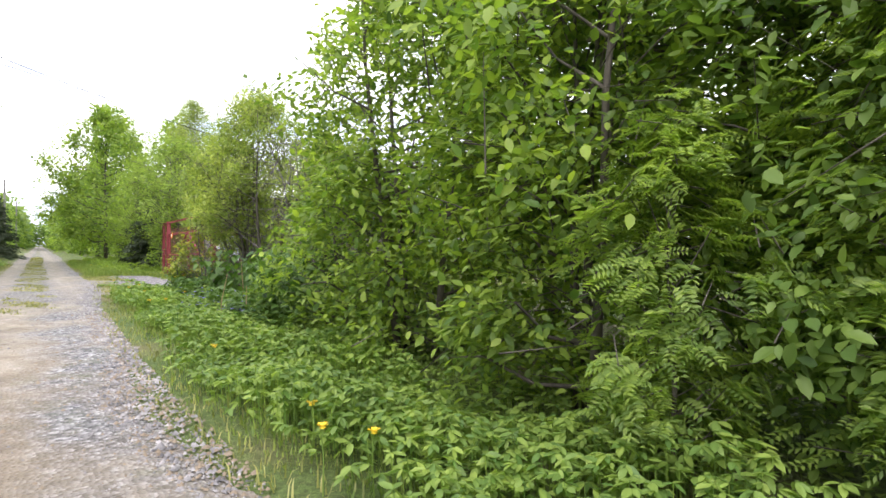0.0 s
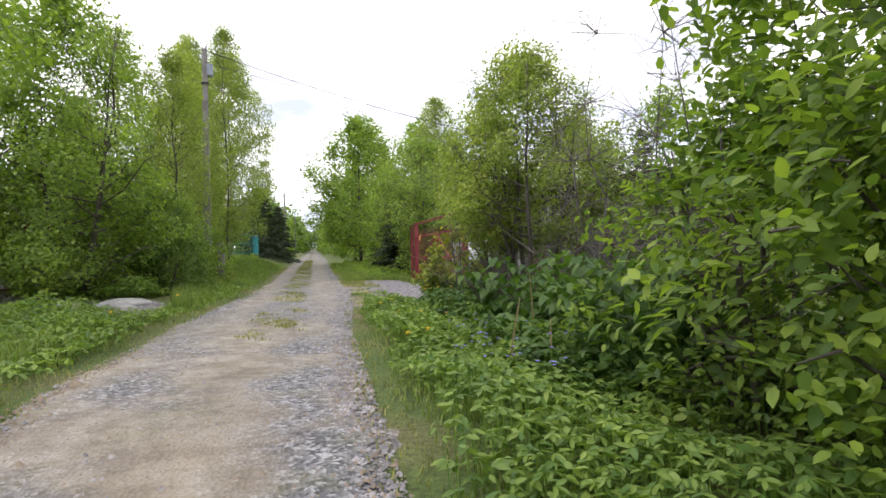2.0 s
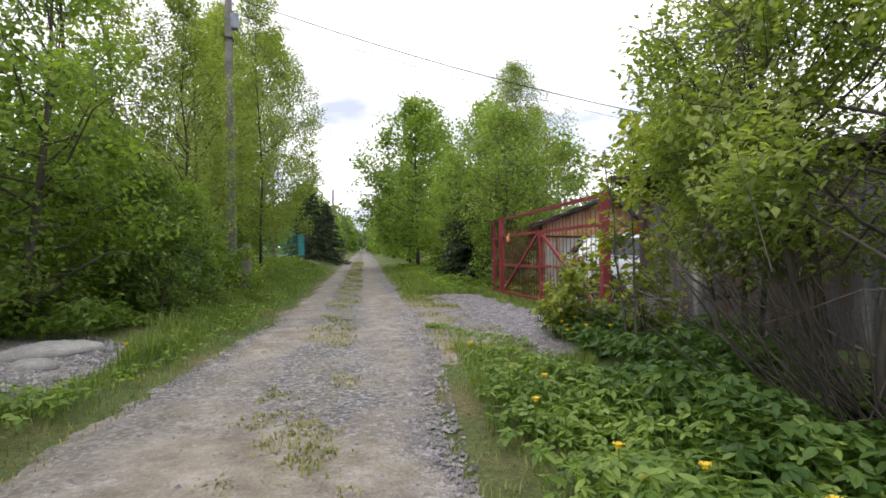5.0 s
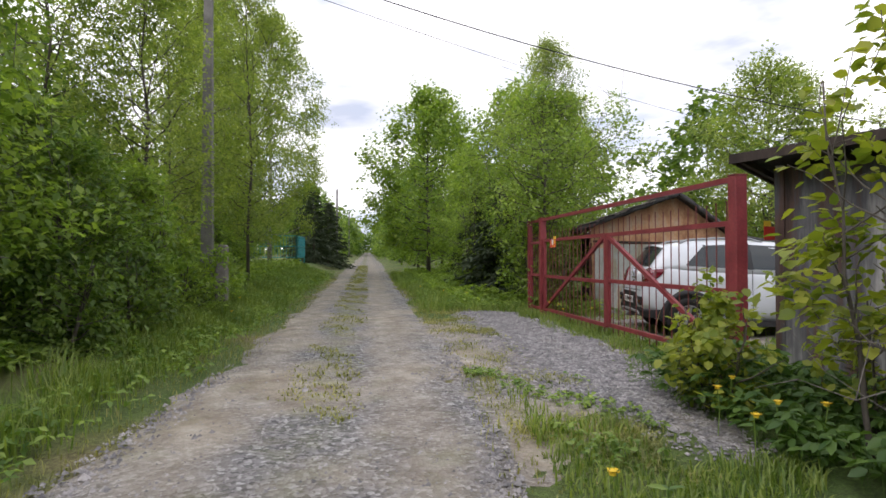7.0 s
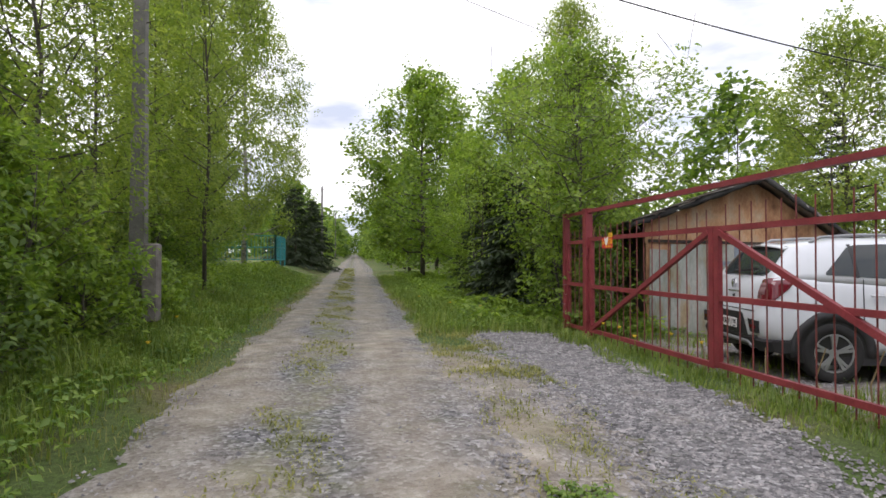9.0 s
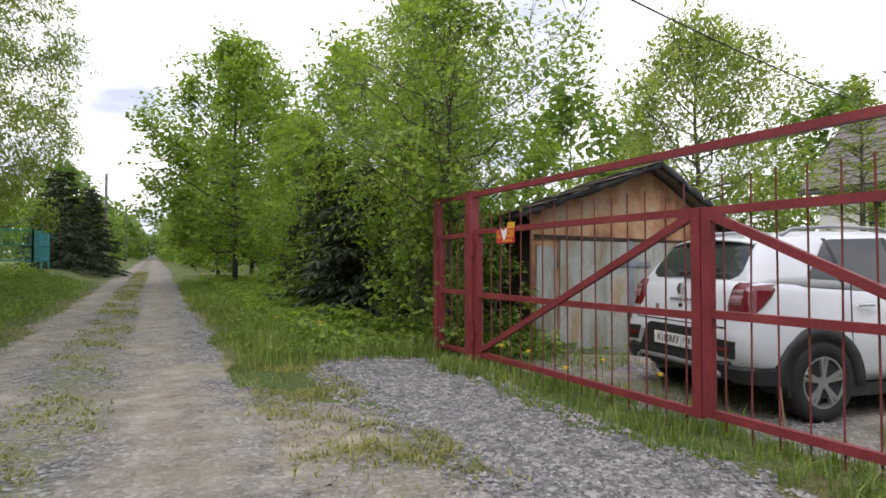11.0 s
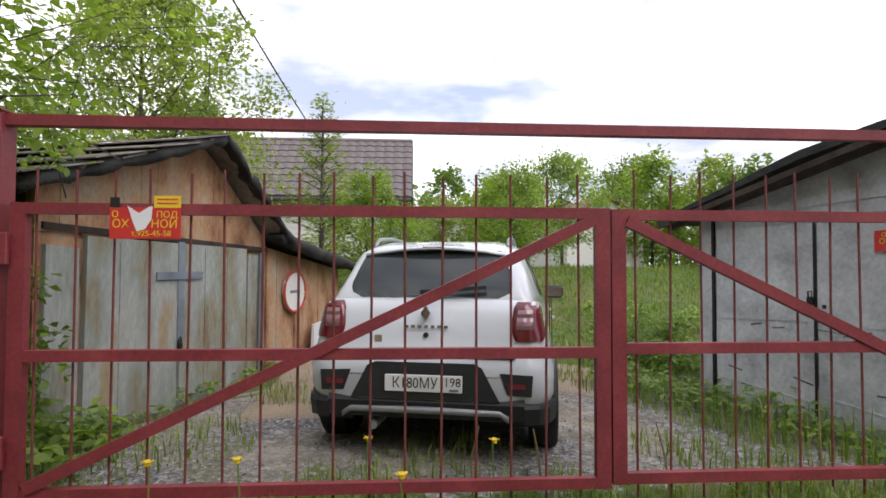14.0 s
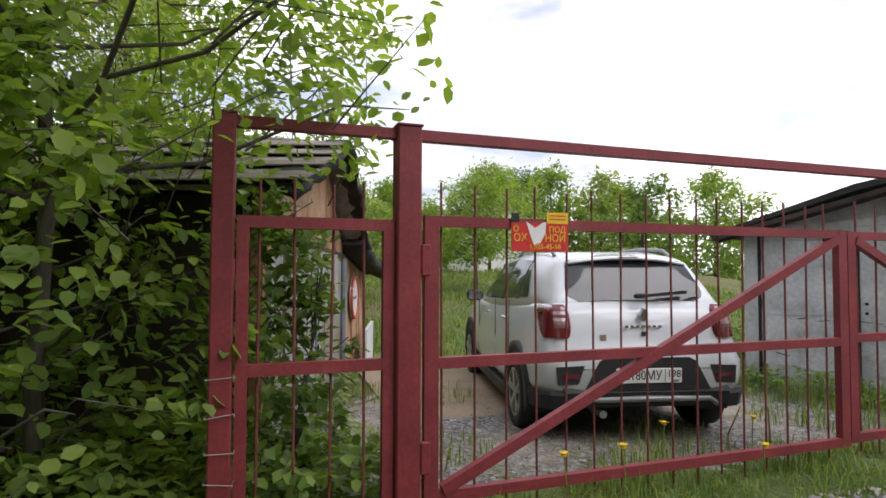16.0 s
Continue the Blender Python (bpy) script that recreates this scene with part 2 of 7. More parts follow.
    l.new(col, bsdf.inputs["Base Color"])
    bsdf.inputs["Roughness"].default_value = 0.92
    h = n.new("ShaderNodeMath")
    h.operation = "ADD"
    l.new(vor.outputs["Distance"], h.inputs[0])
    l.new(mid.outputs[0], h.inputs[1])
    bump_to(n, l, bsdf, h.outputs[0], 0.7, 0.02)
    return m


M_ground = ground_mat()
M_road = gravel_mat("road_gravel", [(-0.95, 0.36), (0.62, 0.36)], 0.42, 0.3, True)
M_drive = gravel_mat("driveway_gravel", [], 0.95, 0.12)
M_apron = gravel_mat("trodden_dirt", [], 0.12, 0.35)
M_yard = gravel_mat("yard_gravel", [], 0.35, 0.6)
M_sand = rough_mat("bare_sand", [(0.3, (0.25, 0.19, 0.125)), (0.7, (0.37, 0.30, 0.215))], 2.5, 40, 0.95, 0.4, 0.02)
M_stone = rough_mat("grey_stone", [(0.3, (0.2, 0.2, 0.19)), (0.7, (0.42, 0.41, 0.38))], 3, 40, 0.9, 0.6, 0.02)
M_pebble = rough_mat("crushed_stone", [(0.36, (0.105, 0.10, 0.105)), (0.5, (0.225, 0.215, 0.215)), (0.64, (0.40, 0.375, 0.365))], 9, 60, 0.9, 0.3, 0.004)
M_clod = rough_mat("dirt_clods", [(0.3, (0.17, 0.13, 0.09)), (0.7, (0.3, 0.24, 0.17))], 9, 60, 0.95, 0.3, 0.004)
M_bark = rough_mat("grey_brown_bark", [(0.3, (0.05, 0.042, 0.035)), (0.7, (0.15, 0.13, 0.11))], 8, 50, 0.9, 0.8, 0.01, stretch=(1, 1, 0.25))
M_birchbark = rough_mat("pale_birch_bark", [(0.35, (0.10, 0.09, 0.08)), (0.5, (0.38, 0.36, 0.33)), (0.8, (0.52, 0.5, 0.46))], 7, 40, 0.8, 0.5, 0.01, stretch=(1, 1, 1.6))
M_dead = rough_mat("dead_grey_wood", [(0.3, (0.11, 0.095, 0.085)), (0.7, (0.23, 0.21, 0.19))], 6, 60, 0.9, 0.5, 0.006)
L_elm = leaf_mat("elm_leaf", (0.088, 0.165, 0.038), (0.278, 0.385, 0.06), 0.47)
L_deep = leaf_mat("deep_green_leaf", (0.072, 0.136, 0.033), (0.189, 0.283, 0.054), 0.42)
L_mid = leaf_mat("mid_green_leaf", (0.128, 0.212, 0.048), (0.278, 0.38, 0.074), 0.50)
L_birch = leaf_mat("birch_leaf", (0.145, 0.215, 0.058), (0.315, 0.38, 0.10), 0.50)
L_lime = leaf_mat("yellow_green_leaf", (0.15, 0.215, 0.03), (0.33, 0.36, 0.05), 0.42)
L_herb = leaf_mat("herb_leaf", (0.095, 0.185, 0.04), (0.25, 0.355, 0.07), 0.36)
L_knot = leaf_mat("broad_herb_leaf", (0.045, 0.105, 0.022), (0.108, 0.192, 0.038), 0.34, 0.5)
L_grass = leaf_mat("grass_blade", (0.10, 0.18, 0.034), (0.26, 0.325, 0.075), 0.36)
L_turf = leaf_mat("trodden_grass", (0.16, 0.185, 0.05), (0.33, 0.33, 0.11), 0.3)
L_dry = leaf_mat("dry_stalk", (0.20, 0.15, 0.07), (0.36, 0.29, 0.15), 0.2, 0.7)
L_spruce = leaf_mat("spruce_needles", (0.028, 0.047, 0.025), (0.062, 0.09, 0.043), 0.15, 0.6)
M_yellow = plain_mat("yellow_petals", (0.75, 0.52, 0.02), 0.6)
M_blue = plain_mat("blue_violet_petals", (0.22, 0.18, 0.62), 0.6)
M_red = rough_mat("faded_red_paint", [(0.3, (0.16, 0.022, 0.026)), (0.55, (0.225, 0.032, 0.038)), (0.75, (0.28, 0.055, 0.055))], 3, 45, 0.55, 0.15, 0.002)
M_rust = rough_mat("rusty_rod", [(0.3, (0.11, 0.03, 0.025)), (0.7, (0.20, 0.045, 0.04))], 8, 50, 0.7, 0.2, 0.002)
M_teal = plain_mat("teal_paint", (0.03, 0.24, 0.27), 0.5)
M_concrete = rough_mat("weathered_concrete", [(0.3, (0.12, 0.115, 0.105)), (0.7, (0.25, 0.24, 0.225))], 3, 50, 0.9, 0.4, 0.006)
M_wire = plain_mat("black_cable", (0.02, 0.02, 0.02), 0.6)

# ---- mesh helpers ----
PROFILE_Y = (-60, -1.3, 0.4, 2.0, 4.5, 6.25, 10.0, 11.9, 14.8, 18.0, 22.0, 400.0, 900.0)
PROFILE_Z = (-1.3, -0.51, -0.42, -0.39, -0.28, -0.20, -0.15, -0.10, -0.10, -0.07, -0.06, 5.08, 11.9)


def smooth(a, b, v):
    t = np.clip((v - a) / (b - a), 0, 1)
    return t * t * (3 - 2 * t)


def gz(x, y):
    """Height of the ground: the lane climbs gently, a bank to the west, the garden rises to the east."""
    x, y = np.asarray(x, float), np.asarray(y, float)
    z = np.interp(y, PROFILE_Y, PROFILE_Z)
    left = smooth(-1.7, -3.4, x)
    z = z + left * (0.10 + 0.42 * smooth(15.0, 24.0, y))
    z = z - 0.04 * smooth(1.0, 1.6, x) * (1 - smooth(13.0, 15.0, y))
    yard = smooth(3.6, 4.6, x) * smooth(10, 15, y)
    z = z - 0.06 * yard
    z = z + 1.35 * smooth(8.5, 19.0, x) * smooth(-10, 8, y)
    z = z + 0.03 * np.sin(x * 1.7 + y * 0.6) * np.sin(y * 1.1 - x * 0.4) * (1 - 0.7 * smooth(-2.2, -1.6, x) * smooth(2.2, 1.2, x))
    return z


def g1(x, y):
    return float(gz(x, y))


class Mesh:
    """Gathers vertices and faces of one part."""

    def __init__(self):
        self.v, self.f = [], []

    def add(self, verts, faces):
        k = len(self.v)
        self.v.extend([tuple(map(float, p)) for p in verts])
        self.f.extend([tuple(int(i) + k for i in q) for q in faces])
        return self

    def box(self, c, s, rz=0.0, ry=0.0, bev=0.0):
        """Box about c with size s, its edges cut by bev."""
        hx, hy, hz = (a / 2 for a in s)
        bv = min(bev, hx * 0.9, hy * 0.9, hz * 0.9)
        pts = []
        if bv <= 0:
            pts = [(sx * hx, sy * hy, sz * hz) for sz in (-1, 1) for sx, sy in ((-1, -1), (1, -1), (1, 1), (-1, 1))]
            faces = [(3, 2, 1, 0), (4, 5, 6, 7), (0, 1, 5, 4), (1, 2, 6, 5), (2, 3, 7, 6), (3, 0, 4, 7)]
        else:
            for z, inset in ((-hz, bv), (-hz + bv, 0), (hz - bv, 0), (hz, bv)):
                ax, ay = hx - inset, hy - inset
                cut = bv
                for sx, sy, o in ((-1, -1, 0), (1, -1, 1), (1, 1, 0), (-1, 1, 1)):
                    a, b = (sx * ax, sy * (ay - cut)), (sx * (ax - cut), sy * ay)
                    first, second = (a, b) if o == 0 else (b, a)
                    pts += [(*first, z), (*second, z)]
            faces = [tuple(range(7, -1, -1)), tuple(range(24, 32))]
            for k in range(3):
                for i in range(8):
                    j = (i + 1) % 8
                    faces.append((k * 8 + i, k * 8 + j, k * 8 + 8 + j, k * 8 + 8 + i))
        m = Matrix.Translation(c) @ Euler((0, ry, rz)).to_matrix().to_4x4()
        return self.add([m @ Vector(p) for p in pts], faces)

    def bar(self, a, b, w, d, bev=0.004, up=(0, 0, 1)):
        """Rectangular bar from a to b, w wide across, d deep along up."""
        a, b = Vector(a), Vector(b)
        ax = (b - a).normalized()
        side = ax.cross(Vector(up))
        if side.length < 1e-4:
            side = ax.cross(Vector((1, 0, 0)))
        side.normalize()
        u = side.cross(ax)
        ring = []
        for sx, sy in ((-1, -1), (1, -1), (1, 1), (-1, 1)):
            ring.append(side * (sx * w / 2) + u * (sy * d / 2))
        pts = [a + r for r in ring] + [b + r for r in ring]
        return self.add(pts, [(3, 2, 1, 0), (4, 5, 6, 7), (0, 1, 5, 4), (1, 2, 6, 5), (2, 3, 7, 6), (3, 0, 4, 7)])

    def tube(self, pts, radii, sides=6, cap=True):
        pts = [Vector(p) for p in pts]
        n = len(pts)
        verts, faces = [], []
        for i, p in enumerate(pts):
            d = (pts[min(i + 1, n - 1)] - pts[max(i - 1, 0)]).normalized()
            ref = Vector((0, 0, 1)) if abs(d.z) < 0.9 else Vector((1, 0, 0))
            s = d.cross(ref).normalized()
            u = s.cross(d)
            r = radii[i] if hasattr(radii, "__len__") else radii
            for k in range(sides):
                a = 2 * math.pi * k / sides
                verts.append(p + s * (math.cos(a) * r) + u * (math.sin(a) * r))
        for i in range(n - 1):
            for k in range(sides):
                j = (k + 1) % sides
                faces.append((i * sides + k, i * sides + j, (i + 1) * sides + j, (i + 1) * sides + k))
        if cap:
            faces.append(tuple(range(sides - 1, -1, -1)))
            faces.append(tuple((n - 1) * sides + k for k in range(sides)))
        return self.add(verts, faces)

    def prism(self, poly, axis, a, b):
        """Extrudes a polygon of pairs along an axis from a to b."""
        def p3(p, t):
            return {"x": (t, p[0], p[1]), "y": (p[0], t, p[1]), "z": (p[0], p[1], t)}[axis]
        n = len(poly)
        verts = [p3(p, a) for p in poly] + [p3(p, b) for p in poly]
        faces = [tuple(range(n - 1, -1, -1)), tuple(range(n, 2 * n))]
        faces += [(i, (i + 1) % n, n + (i + 1) % n, n + i) for i in range(n)]
        return self.add(verts, faces)

    def loft(self, rings, closed=True, cap=True):
        n = len(rings[0])
        verts = [p for r in rings for p in r]
        faces = []
        for i in range(len(rings) - 1):
            for k in range(n if closed else n - 1):
                j = (k + 1) % n
                faces.append((i * n + k, i * n + j, (i + 1) * n + j, (i + 1) * n + k))
        if cap:
            faces.append(tuple(range(n - 1, -1, -1)))
            faces.append(tuple((len(rings) - 1) * n + k for k in range(n)))
        return self.add(verts, faces)

    def data(self, name, mat, flat=True):
        me = bpy.data.meshes.new(name)
        me.from_pydata(self.v, [], self.f)
        if not flat:
            me.polygons.foreach_set("use_smooth", [True] * len(me.polygons))
        if mat:
            me.materials.append(mat)
        me.update()
        return me


def fixed(me):
    """Turns all faces outward."""
    bm = bmesh.new()
    bm.from_mesh(me)
    bmesh.ops.recalc_face_normals(bm, faces=bm.faces)
    bm.to_mesh(me)
    bm.free()
    return me


def part(name, mesh, mat, parent, label="", smooth_faces=False):
    """Links a Mesh as one part under a thing."""
    me = fixed(mesh.data(name, mat, not smooth_faces)) if isinstance(mesh, Mesh) else mesh
    ob = new(name, me)
    ob.parent = parent
    if label:
        ob["label"] = label
    return ob


def thing(name, at, label, category, group="", kind="", rz=0.0):
    ob = new(name)
    ob.matrix_world = pose(*at, 0, 0, rz)
    return tagged(ob, label, category, group, kind)


def solo(name, mesh, mat, at, label, category, group="", kind="", rz=0.0, smooth_faces=False):
    me = fixed(mesh.data(name, mat, not smooth_faces)) if isinstance(mesh, Mesh) else mesh
    ob = new(name, me)
    ob.matrix_world = pose(*at, 0, 0, rz)
    return tagged(ob, label, category, group, kind)


def array_mesh(name, verts, polys, mat):
    """Mesh from arrays; polys: list of (faces x corners) integer arrays."""
    me = bpy.data.meshes.new(name)
    me.vertices.add(len(verts))
    me.vertices.foreach_set("co", np.ascontiguousarray(verts, np.float32).ravel())
    idx = np.concatenate([p.ravel() for p in polys]).astype(np.int32)
    tot = np.concatenate([np.full(len(p), p.shape[1]) for p in polys]).astype(np.int32)
    start = np.concatenate([[0], np.cumsum(tot)[:-1]]).astype(np.int32)
    me.loops.add(len(idx))
    me.loops.foreach_set("vertex_index", idx)
    me.polygons.add(len(tot))
    me.polygons.foreach_set("loop_start", start)
    me.update(calc_edges=True)
    if mat:
        me.materials.append(mat)
    return me


def unit(a):
    return a / np.maximum(np.linalg.norm(a, axis=1, keepdims=True), 1e-9)


def leaf_arrays(P, D, N, S, ratio=0.55, fine=True, fold=0.18, curl=0.15):
    """Leaves with base P, direction D, upper side N and length S."""
    n = len(P)
    D = unit(D)
    W = unit(np.cross(D, N))
    U = np.cross(W, D)
    S = S[:, None]
    if fine:
        prof = ((0, 0, 0), (0.28, 0.45, 1), (0.66, 0.41, 1), (1.0, 0, 0), (0.66, -0.41, 1), (0.28, -0.45, 1))
        cols = []
        for t, w, k in prof:
            cols.append(P + D * (t * S) + W * (w * ratio * S) + U * ((fold * abs(w) * ratio - curl * t * t) * S))
        V = np.stack(cols, 1).reshape(-1, 3)
        o = (np.arange(n) * 6)[:, None]
        return V, [np.concatenate([o + np.array([[0, 3, 2, 1]]), o + np.array([[0, 5, 4, 3]])])]
    cols = [P, P + D * (0.5 * S) + W * (0.5 * ratio * S) + U * (fold * 0.4 * S), P + D * S - U * (curl * S), P + D * (0.5 * S) - W * (0.5 * ratio * S) + U * (fold * 0.4 * S)]
    V = np.stack(cols, 1).reshape(-1, 3)
    o = (np.arange(n) * 4)[:, None]
    return V, [np.concatenate([o + np.array([[0, 2, 1]]), o + np.array([[0, 3, 2]])])]


# ---- plants ----
def tree(name, label, x, y, h, r, base=0.25, limbs=16, twigs=10, leaves=26, leaf=0.08, mat=None, bark=None, ratio=0.55, droop=0.25,
         seed=1, trunk=0.07, lean=(0.0, 0.0), fine=False, stems=1, up=0.5, top=0.35, spread=1.0, category="tree", group="", cover=1.2, pinnate=False, lumps=0.38, clump=0.25):
    """A trunk (or several stems) with limbs and twigs that reach a lumpy envelope, and leaves set along the twigs."""
    leaf = leaf * 1.08
    rng = np.random.default_rng(seed)
    z0 = g1(x, y)
    root = thing(name, (x, y, z0), label, category, group)
    wood = Mesh()
    axes = []
    for s in range(stems):
        sa = rng.uniform(0, 6.28)
        side = Vector((math.cos(sa), math.sin(sa), 0))
        off, out = (Vector(), Vector()) if stems == 1 else (side * r * 0.16, side * r * 0.42)
        hh = h * (rng.uniform(0.82, 1.0) if stems > 1 else 1.0)
        axis = []
        for k in range(7):
            t = k / 6
            wob = Vector((rng.normal(0, 0.02), rng.normal(0, 0.02), 0)) * h * 0.5 * t
            axis.append(off + out * t + Vector((lean[0] * t * h, lean[1] * t * h, hh * t * 0.96 - 0.06)) + wob)
        wood.tube(axis, [max(0.006, trunk * (1 - 0.93 * k / 6)) for k in range(7)], 7)
        axes.append(axis)
    # envelope: radius by height and bearing
    ph = rng.uniform(0, 6.28, 8)

    def envelope(u, az):
        prof = np.interp(u, (0, 0.12, 0.35, 0.6, 0.8, 0.93, 1.0), (0.55, 0.82, 1.0, 1.0 - 0.25 * top, 0.78 - 0.45 * top, 0.45 - 0.3 * top, 0.12))
        lump = 1 + lumps * (0.5 * np.sin(3 * az + 7 * u + ph[0]) + 0.4 * np.sin(5 * az - 11 * u + ph[1]) + 0.35 * np.sin(2 * az + 17 * u + ph[2]) + 0.3 * np.sin(9 * az + 5 * u + ph[3]))
        return r * spread * prof * lump
    area = 2 * math.pi * r * 0.85 * h * (1 - base) + 2.0 * r * r
    n_leaf = int(cover * area / (leaf * leaf * ratio * 0.62))
    per = 14 if fine else 16
    n_tw = max(30, n_leaf // per)
    cr = min(0.75, max(0.2, clump * r))
    nc = max(14, int(0.75 * area / (cr * cr * 3.0)))
    cu = (np.arange(nc) + rng.uniform(0, 1, nc)) / nc
    ca = np.arange(nc) * 2.399 + rng.uniform(-0.6, 0.6, nc)
    cd = rng.uniform(0.72, 1.14, nc)
    pick = rng.integers(0, nc, n_tw)
    inner = rng.uniform(0, 1, n_tw) < 0.2
    u = np.where(inner, rng.uniform(0, 1, n_tw), np.clip(cu[pick], 0, 1))
    az = np.where(inner, rng.uniform(0, 6.283, n_tw), ca[pick])
    depth = np.where(inner, rng.uniform(0.25, 0.85, n_tw), cd[pick] - 0.12)
    R = envelope(u, az)
    zc = h * (base + (1.0 - base) * u)
    ax0 = np.array([list(axes[0][min(6, int(q))]) for q in np.clip(zc / h * 6, 0, 6)])
    cx, cy = (lean[0] * zc, lean[1] * zc) if stems > 1 else (ax0[:, 0] * 0.6, ax0[:, 1] * 0.6)
    ball = unit(rng.normal(0, 1, (n_tw, 3))) * (rng.uniform(0, 1, n_tw) ** 0.45 * cr)[:, None] * np.array([1, 1, 0.8])
    ball = ball * rng.uniform(0.6, 1.25, nc)[pick][:, None]
    tip = np.stack([cx + np.cos(az) * R * depth, cy + np.sin(az) * R * depth, zc], 1) + ball
    tip[:, 2] = np.maximum(tip[:, 2], 0.04)
    outd = np.stack([np.cos(az), np.sin(az), 0.25 + 0.9 * u * up - 0.7 * droop], 1)
    td = unit(outd * 0.8 + rng.normal(0, 0.5, (n_tw, 3)))
    tl = np.maximum(0.12, min(0.5, r * 0.22) * rng.uniform(0.6, 1.3, n_tw))
    A = tip - td * tl[:, None]
    A[:, 2] = np.maximum(A[:, 2], 0.03)
    B = tip
    # limbs
    for i in range(limbs):
        axis = axes[i % stems]
        uu = (i + rng.uniform(0, 0.9)) / limbs
        t = min(0.95, (base + (0.95 - base) * uu) * 0.88)
        k = min(5, int(t * 6))
        p0 = axis[k].lerp(axis[k + 1], t * 6 - k)
        a = i * 2.399 + rng.uniform(-0.4, 0.4)
        e = float(envelope(np.array([uu]), np.array([a]))[0]) * 0.85
        p1 = Vector((axis[k].x * 0.5 + math.cos(a) * e, axis[k].y * 0.5 + math.sin(a) * e, h * (base + (1 - base) * uu)))
        pts = [p0, p0.lerp(p1, 0.4) + Vector((0, 0, -0.04 * r)), p0.lerp(p1, 0.75) + Vector((rng.normal(0, 0.04), rng.normal(0, 0.04), 0.05)) * r, p1]
        rad = trunk * (1 - 0.8 * t) * 0.42 + 0.003
        wood.tube(pts, [rad, rad * 0.7, rad * 0.45, 0.003], 5, False)
    for j in range(0, n_tw, 5 if n_tw > 900 else 2):
        wood.tube([A[j] - td[j] * tl[j] * 0.8, B[j]], [0.003 + 0.0006 * h, 0.0018], 3, False)
    n = n_tw * per
    rep = np.repeat(np.arange(n_tw), per)
    t = rng.uniform(0.0, 1.08, n)[:, None]
    P = A[rep] * (1 - t) + B[rep] * t + rng.normal(0, leaf * 0.6 + 0.015 * r, (n, 3))
    P[:, 2] = np.maximum(P[:, 2], 0.02)
    O = unit(outd)[rep]
    D = td[rep] * 0.7 + O * 0.3 + rng.normal(0, 0.5, (n, 3)) + np.array([0, 0, -0.08 - droop * 0.7])
    N = rng.normal(0, 0.32, (n, 3)) + O * np.array([0.45, 0.45, 0.2]) + np.array([0, 0, 0.95])
    S = leaf * rng.uniform(0.6, 1.25, n)
    if pinnate:
        P, D, N, S = P[::4], D[::4], N[::4], S[::4]
        bd = unit(D * np.array([1, 1, 0.5]))
        W = unit(np.cross(bd, N))
        ps, ds, ns, ss = [], [], [], []
        for q in range(6):
            for sd in (-1, 1):
                ps.append(P + bd * (leaf * 0.42 * (q + 0.6)) + np.array([0, 0, -0.02 * q * q * leaf]))
                ds.append(W * sd + bd * 0.45)
                ns.append(N)
                ss.append(S * (1.0 - 0.06 * abs(q - 2)))
        P, D, N, S = np.concatenate(ps), np.concatenate(ds), np.concatenate(ns), np.concatenate(ss)
    V, polys = leaf_arrays(P, D, N, S, ratio, fine)
    part("trunk", wood.data("trunk", bark or M_bark, False), None, root)
    part("crown", array_mesh("crown", V, polys, mat), None, root)
    return root


def spruce(label, x, y, h, r, seed, mat=None, tiers=16, group="spruces", airy=False):
    """A cone of drooping tiers, each bough feathered with needle sprays."""
    rng = np.random.default_rng(seed)
    z0 = g1(x, y)
    root = thing("spruce_tree", (x, y, z0), label, "spruce", group)
    wood = Mesh()
    wood.tube([(0, 0, -0.05), (0, 0, h * 0.5), (0, 0, h)], [0.03 + h * 0.01, 0.02 + h * 0.004, 0.006], 7)
    P, D, N, S = [], [], [], []
    for k in range(tiers):
        u = k / (tiers - 1)
        z = h * (0.07 + 0.9 * u)
        ln = r * (1 - u) ** 0.85 + 0.06
        for i in range(5 if airy else 8):
            az = i * (1.257 if airy else 0.785) + k * 0.43 + rng.uniform(-0.25, 0.25)
            L = ln * rng.uniform(0.75, 1.15)
            d = np.array([math.cos(az), math.sin(az), 0.15 - 0.45 * (1 - u) + (0.55 if airy else 0)])
            a = np.array([0, 0, min(h, z + rng.normal(0, 0.38 * h / tiers))])
            wood.tube([a, a + d * L], [0.012, 0.004], 3, False)
            m = int(52 * L / r) + 16
            t = rng.uniform(0.12, 1.05, m)[:, None]
            side = np.array([-d[1], d[0], 0])
            P.append(a + d * L * t + side * rng.normal(0, 0.07 * r + 0.02, (m, 1)) + rng.normal(0, 0.03, (m, 3)))
            D.append(d + side * rng.normal(0, 0.9, (m, 1)) + np.array([0, 0, -0.25]) + rng.normal(0, 0.2, (m, 3)))
            N.append(rng.normal(0, 0.4, (m, 3)) + np.array([0, 0, 1.0]))
            S.append(rng.uniform(0.7, 1.3, m) * (0.085 if airy else 0.12 + 0.07 * r))
    V, polys = leaf_arrays(np.concatenate(P), np.concatenate(D), np.concatenate(N), np.concatenate(S), 0.30, False)
    part("trunk", wood.data("trunk", M_bark, False), None, root)
    part("crown", array_mesh("crown", V, polys, mat or L_spruce), None, root)
    return root


def scatter(n, rng, area, keep=None):
    """Random places in a rectangle, kept by a test."""
    x0, x1, y0, y1 = area
    x, y = rng.uniform(x0, x1, n), rng.uniform(y0, y1, n)
    if keep is not None:
        k = keep(x, y)
        x, y = x[k], y[k]
    return x, y


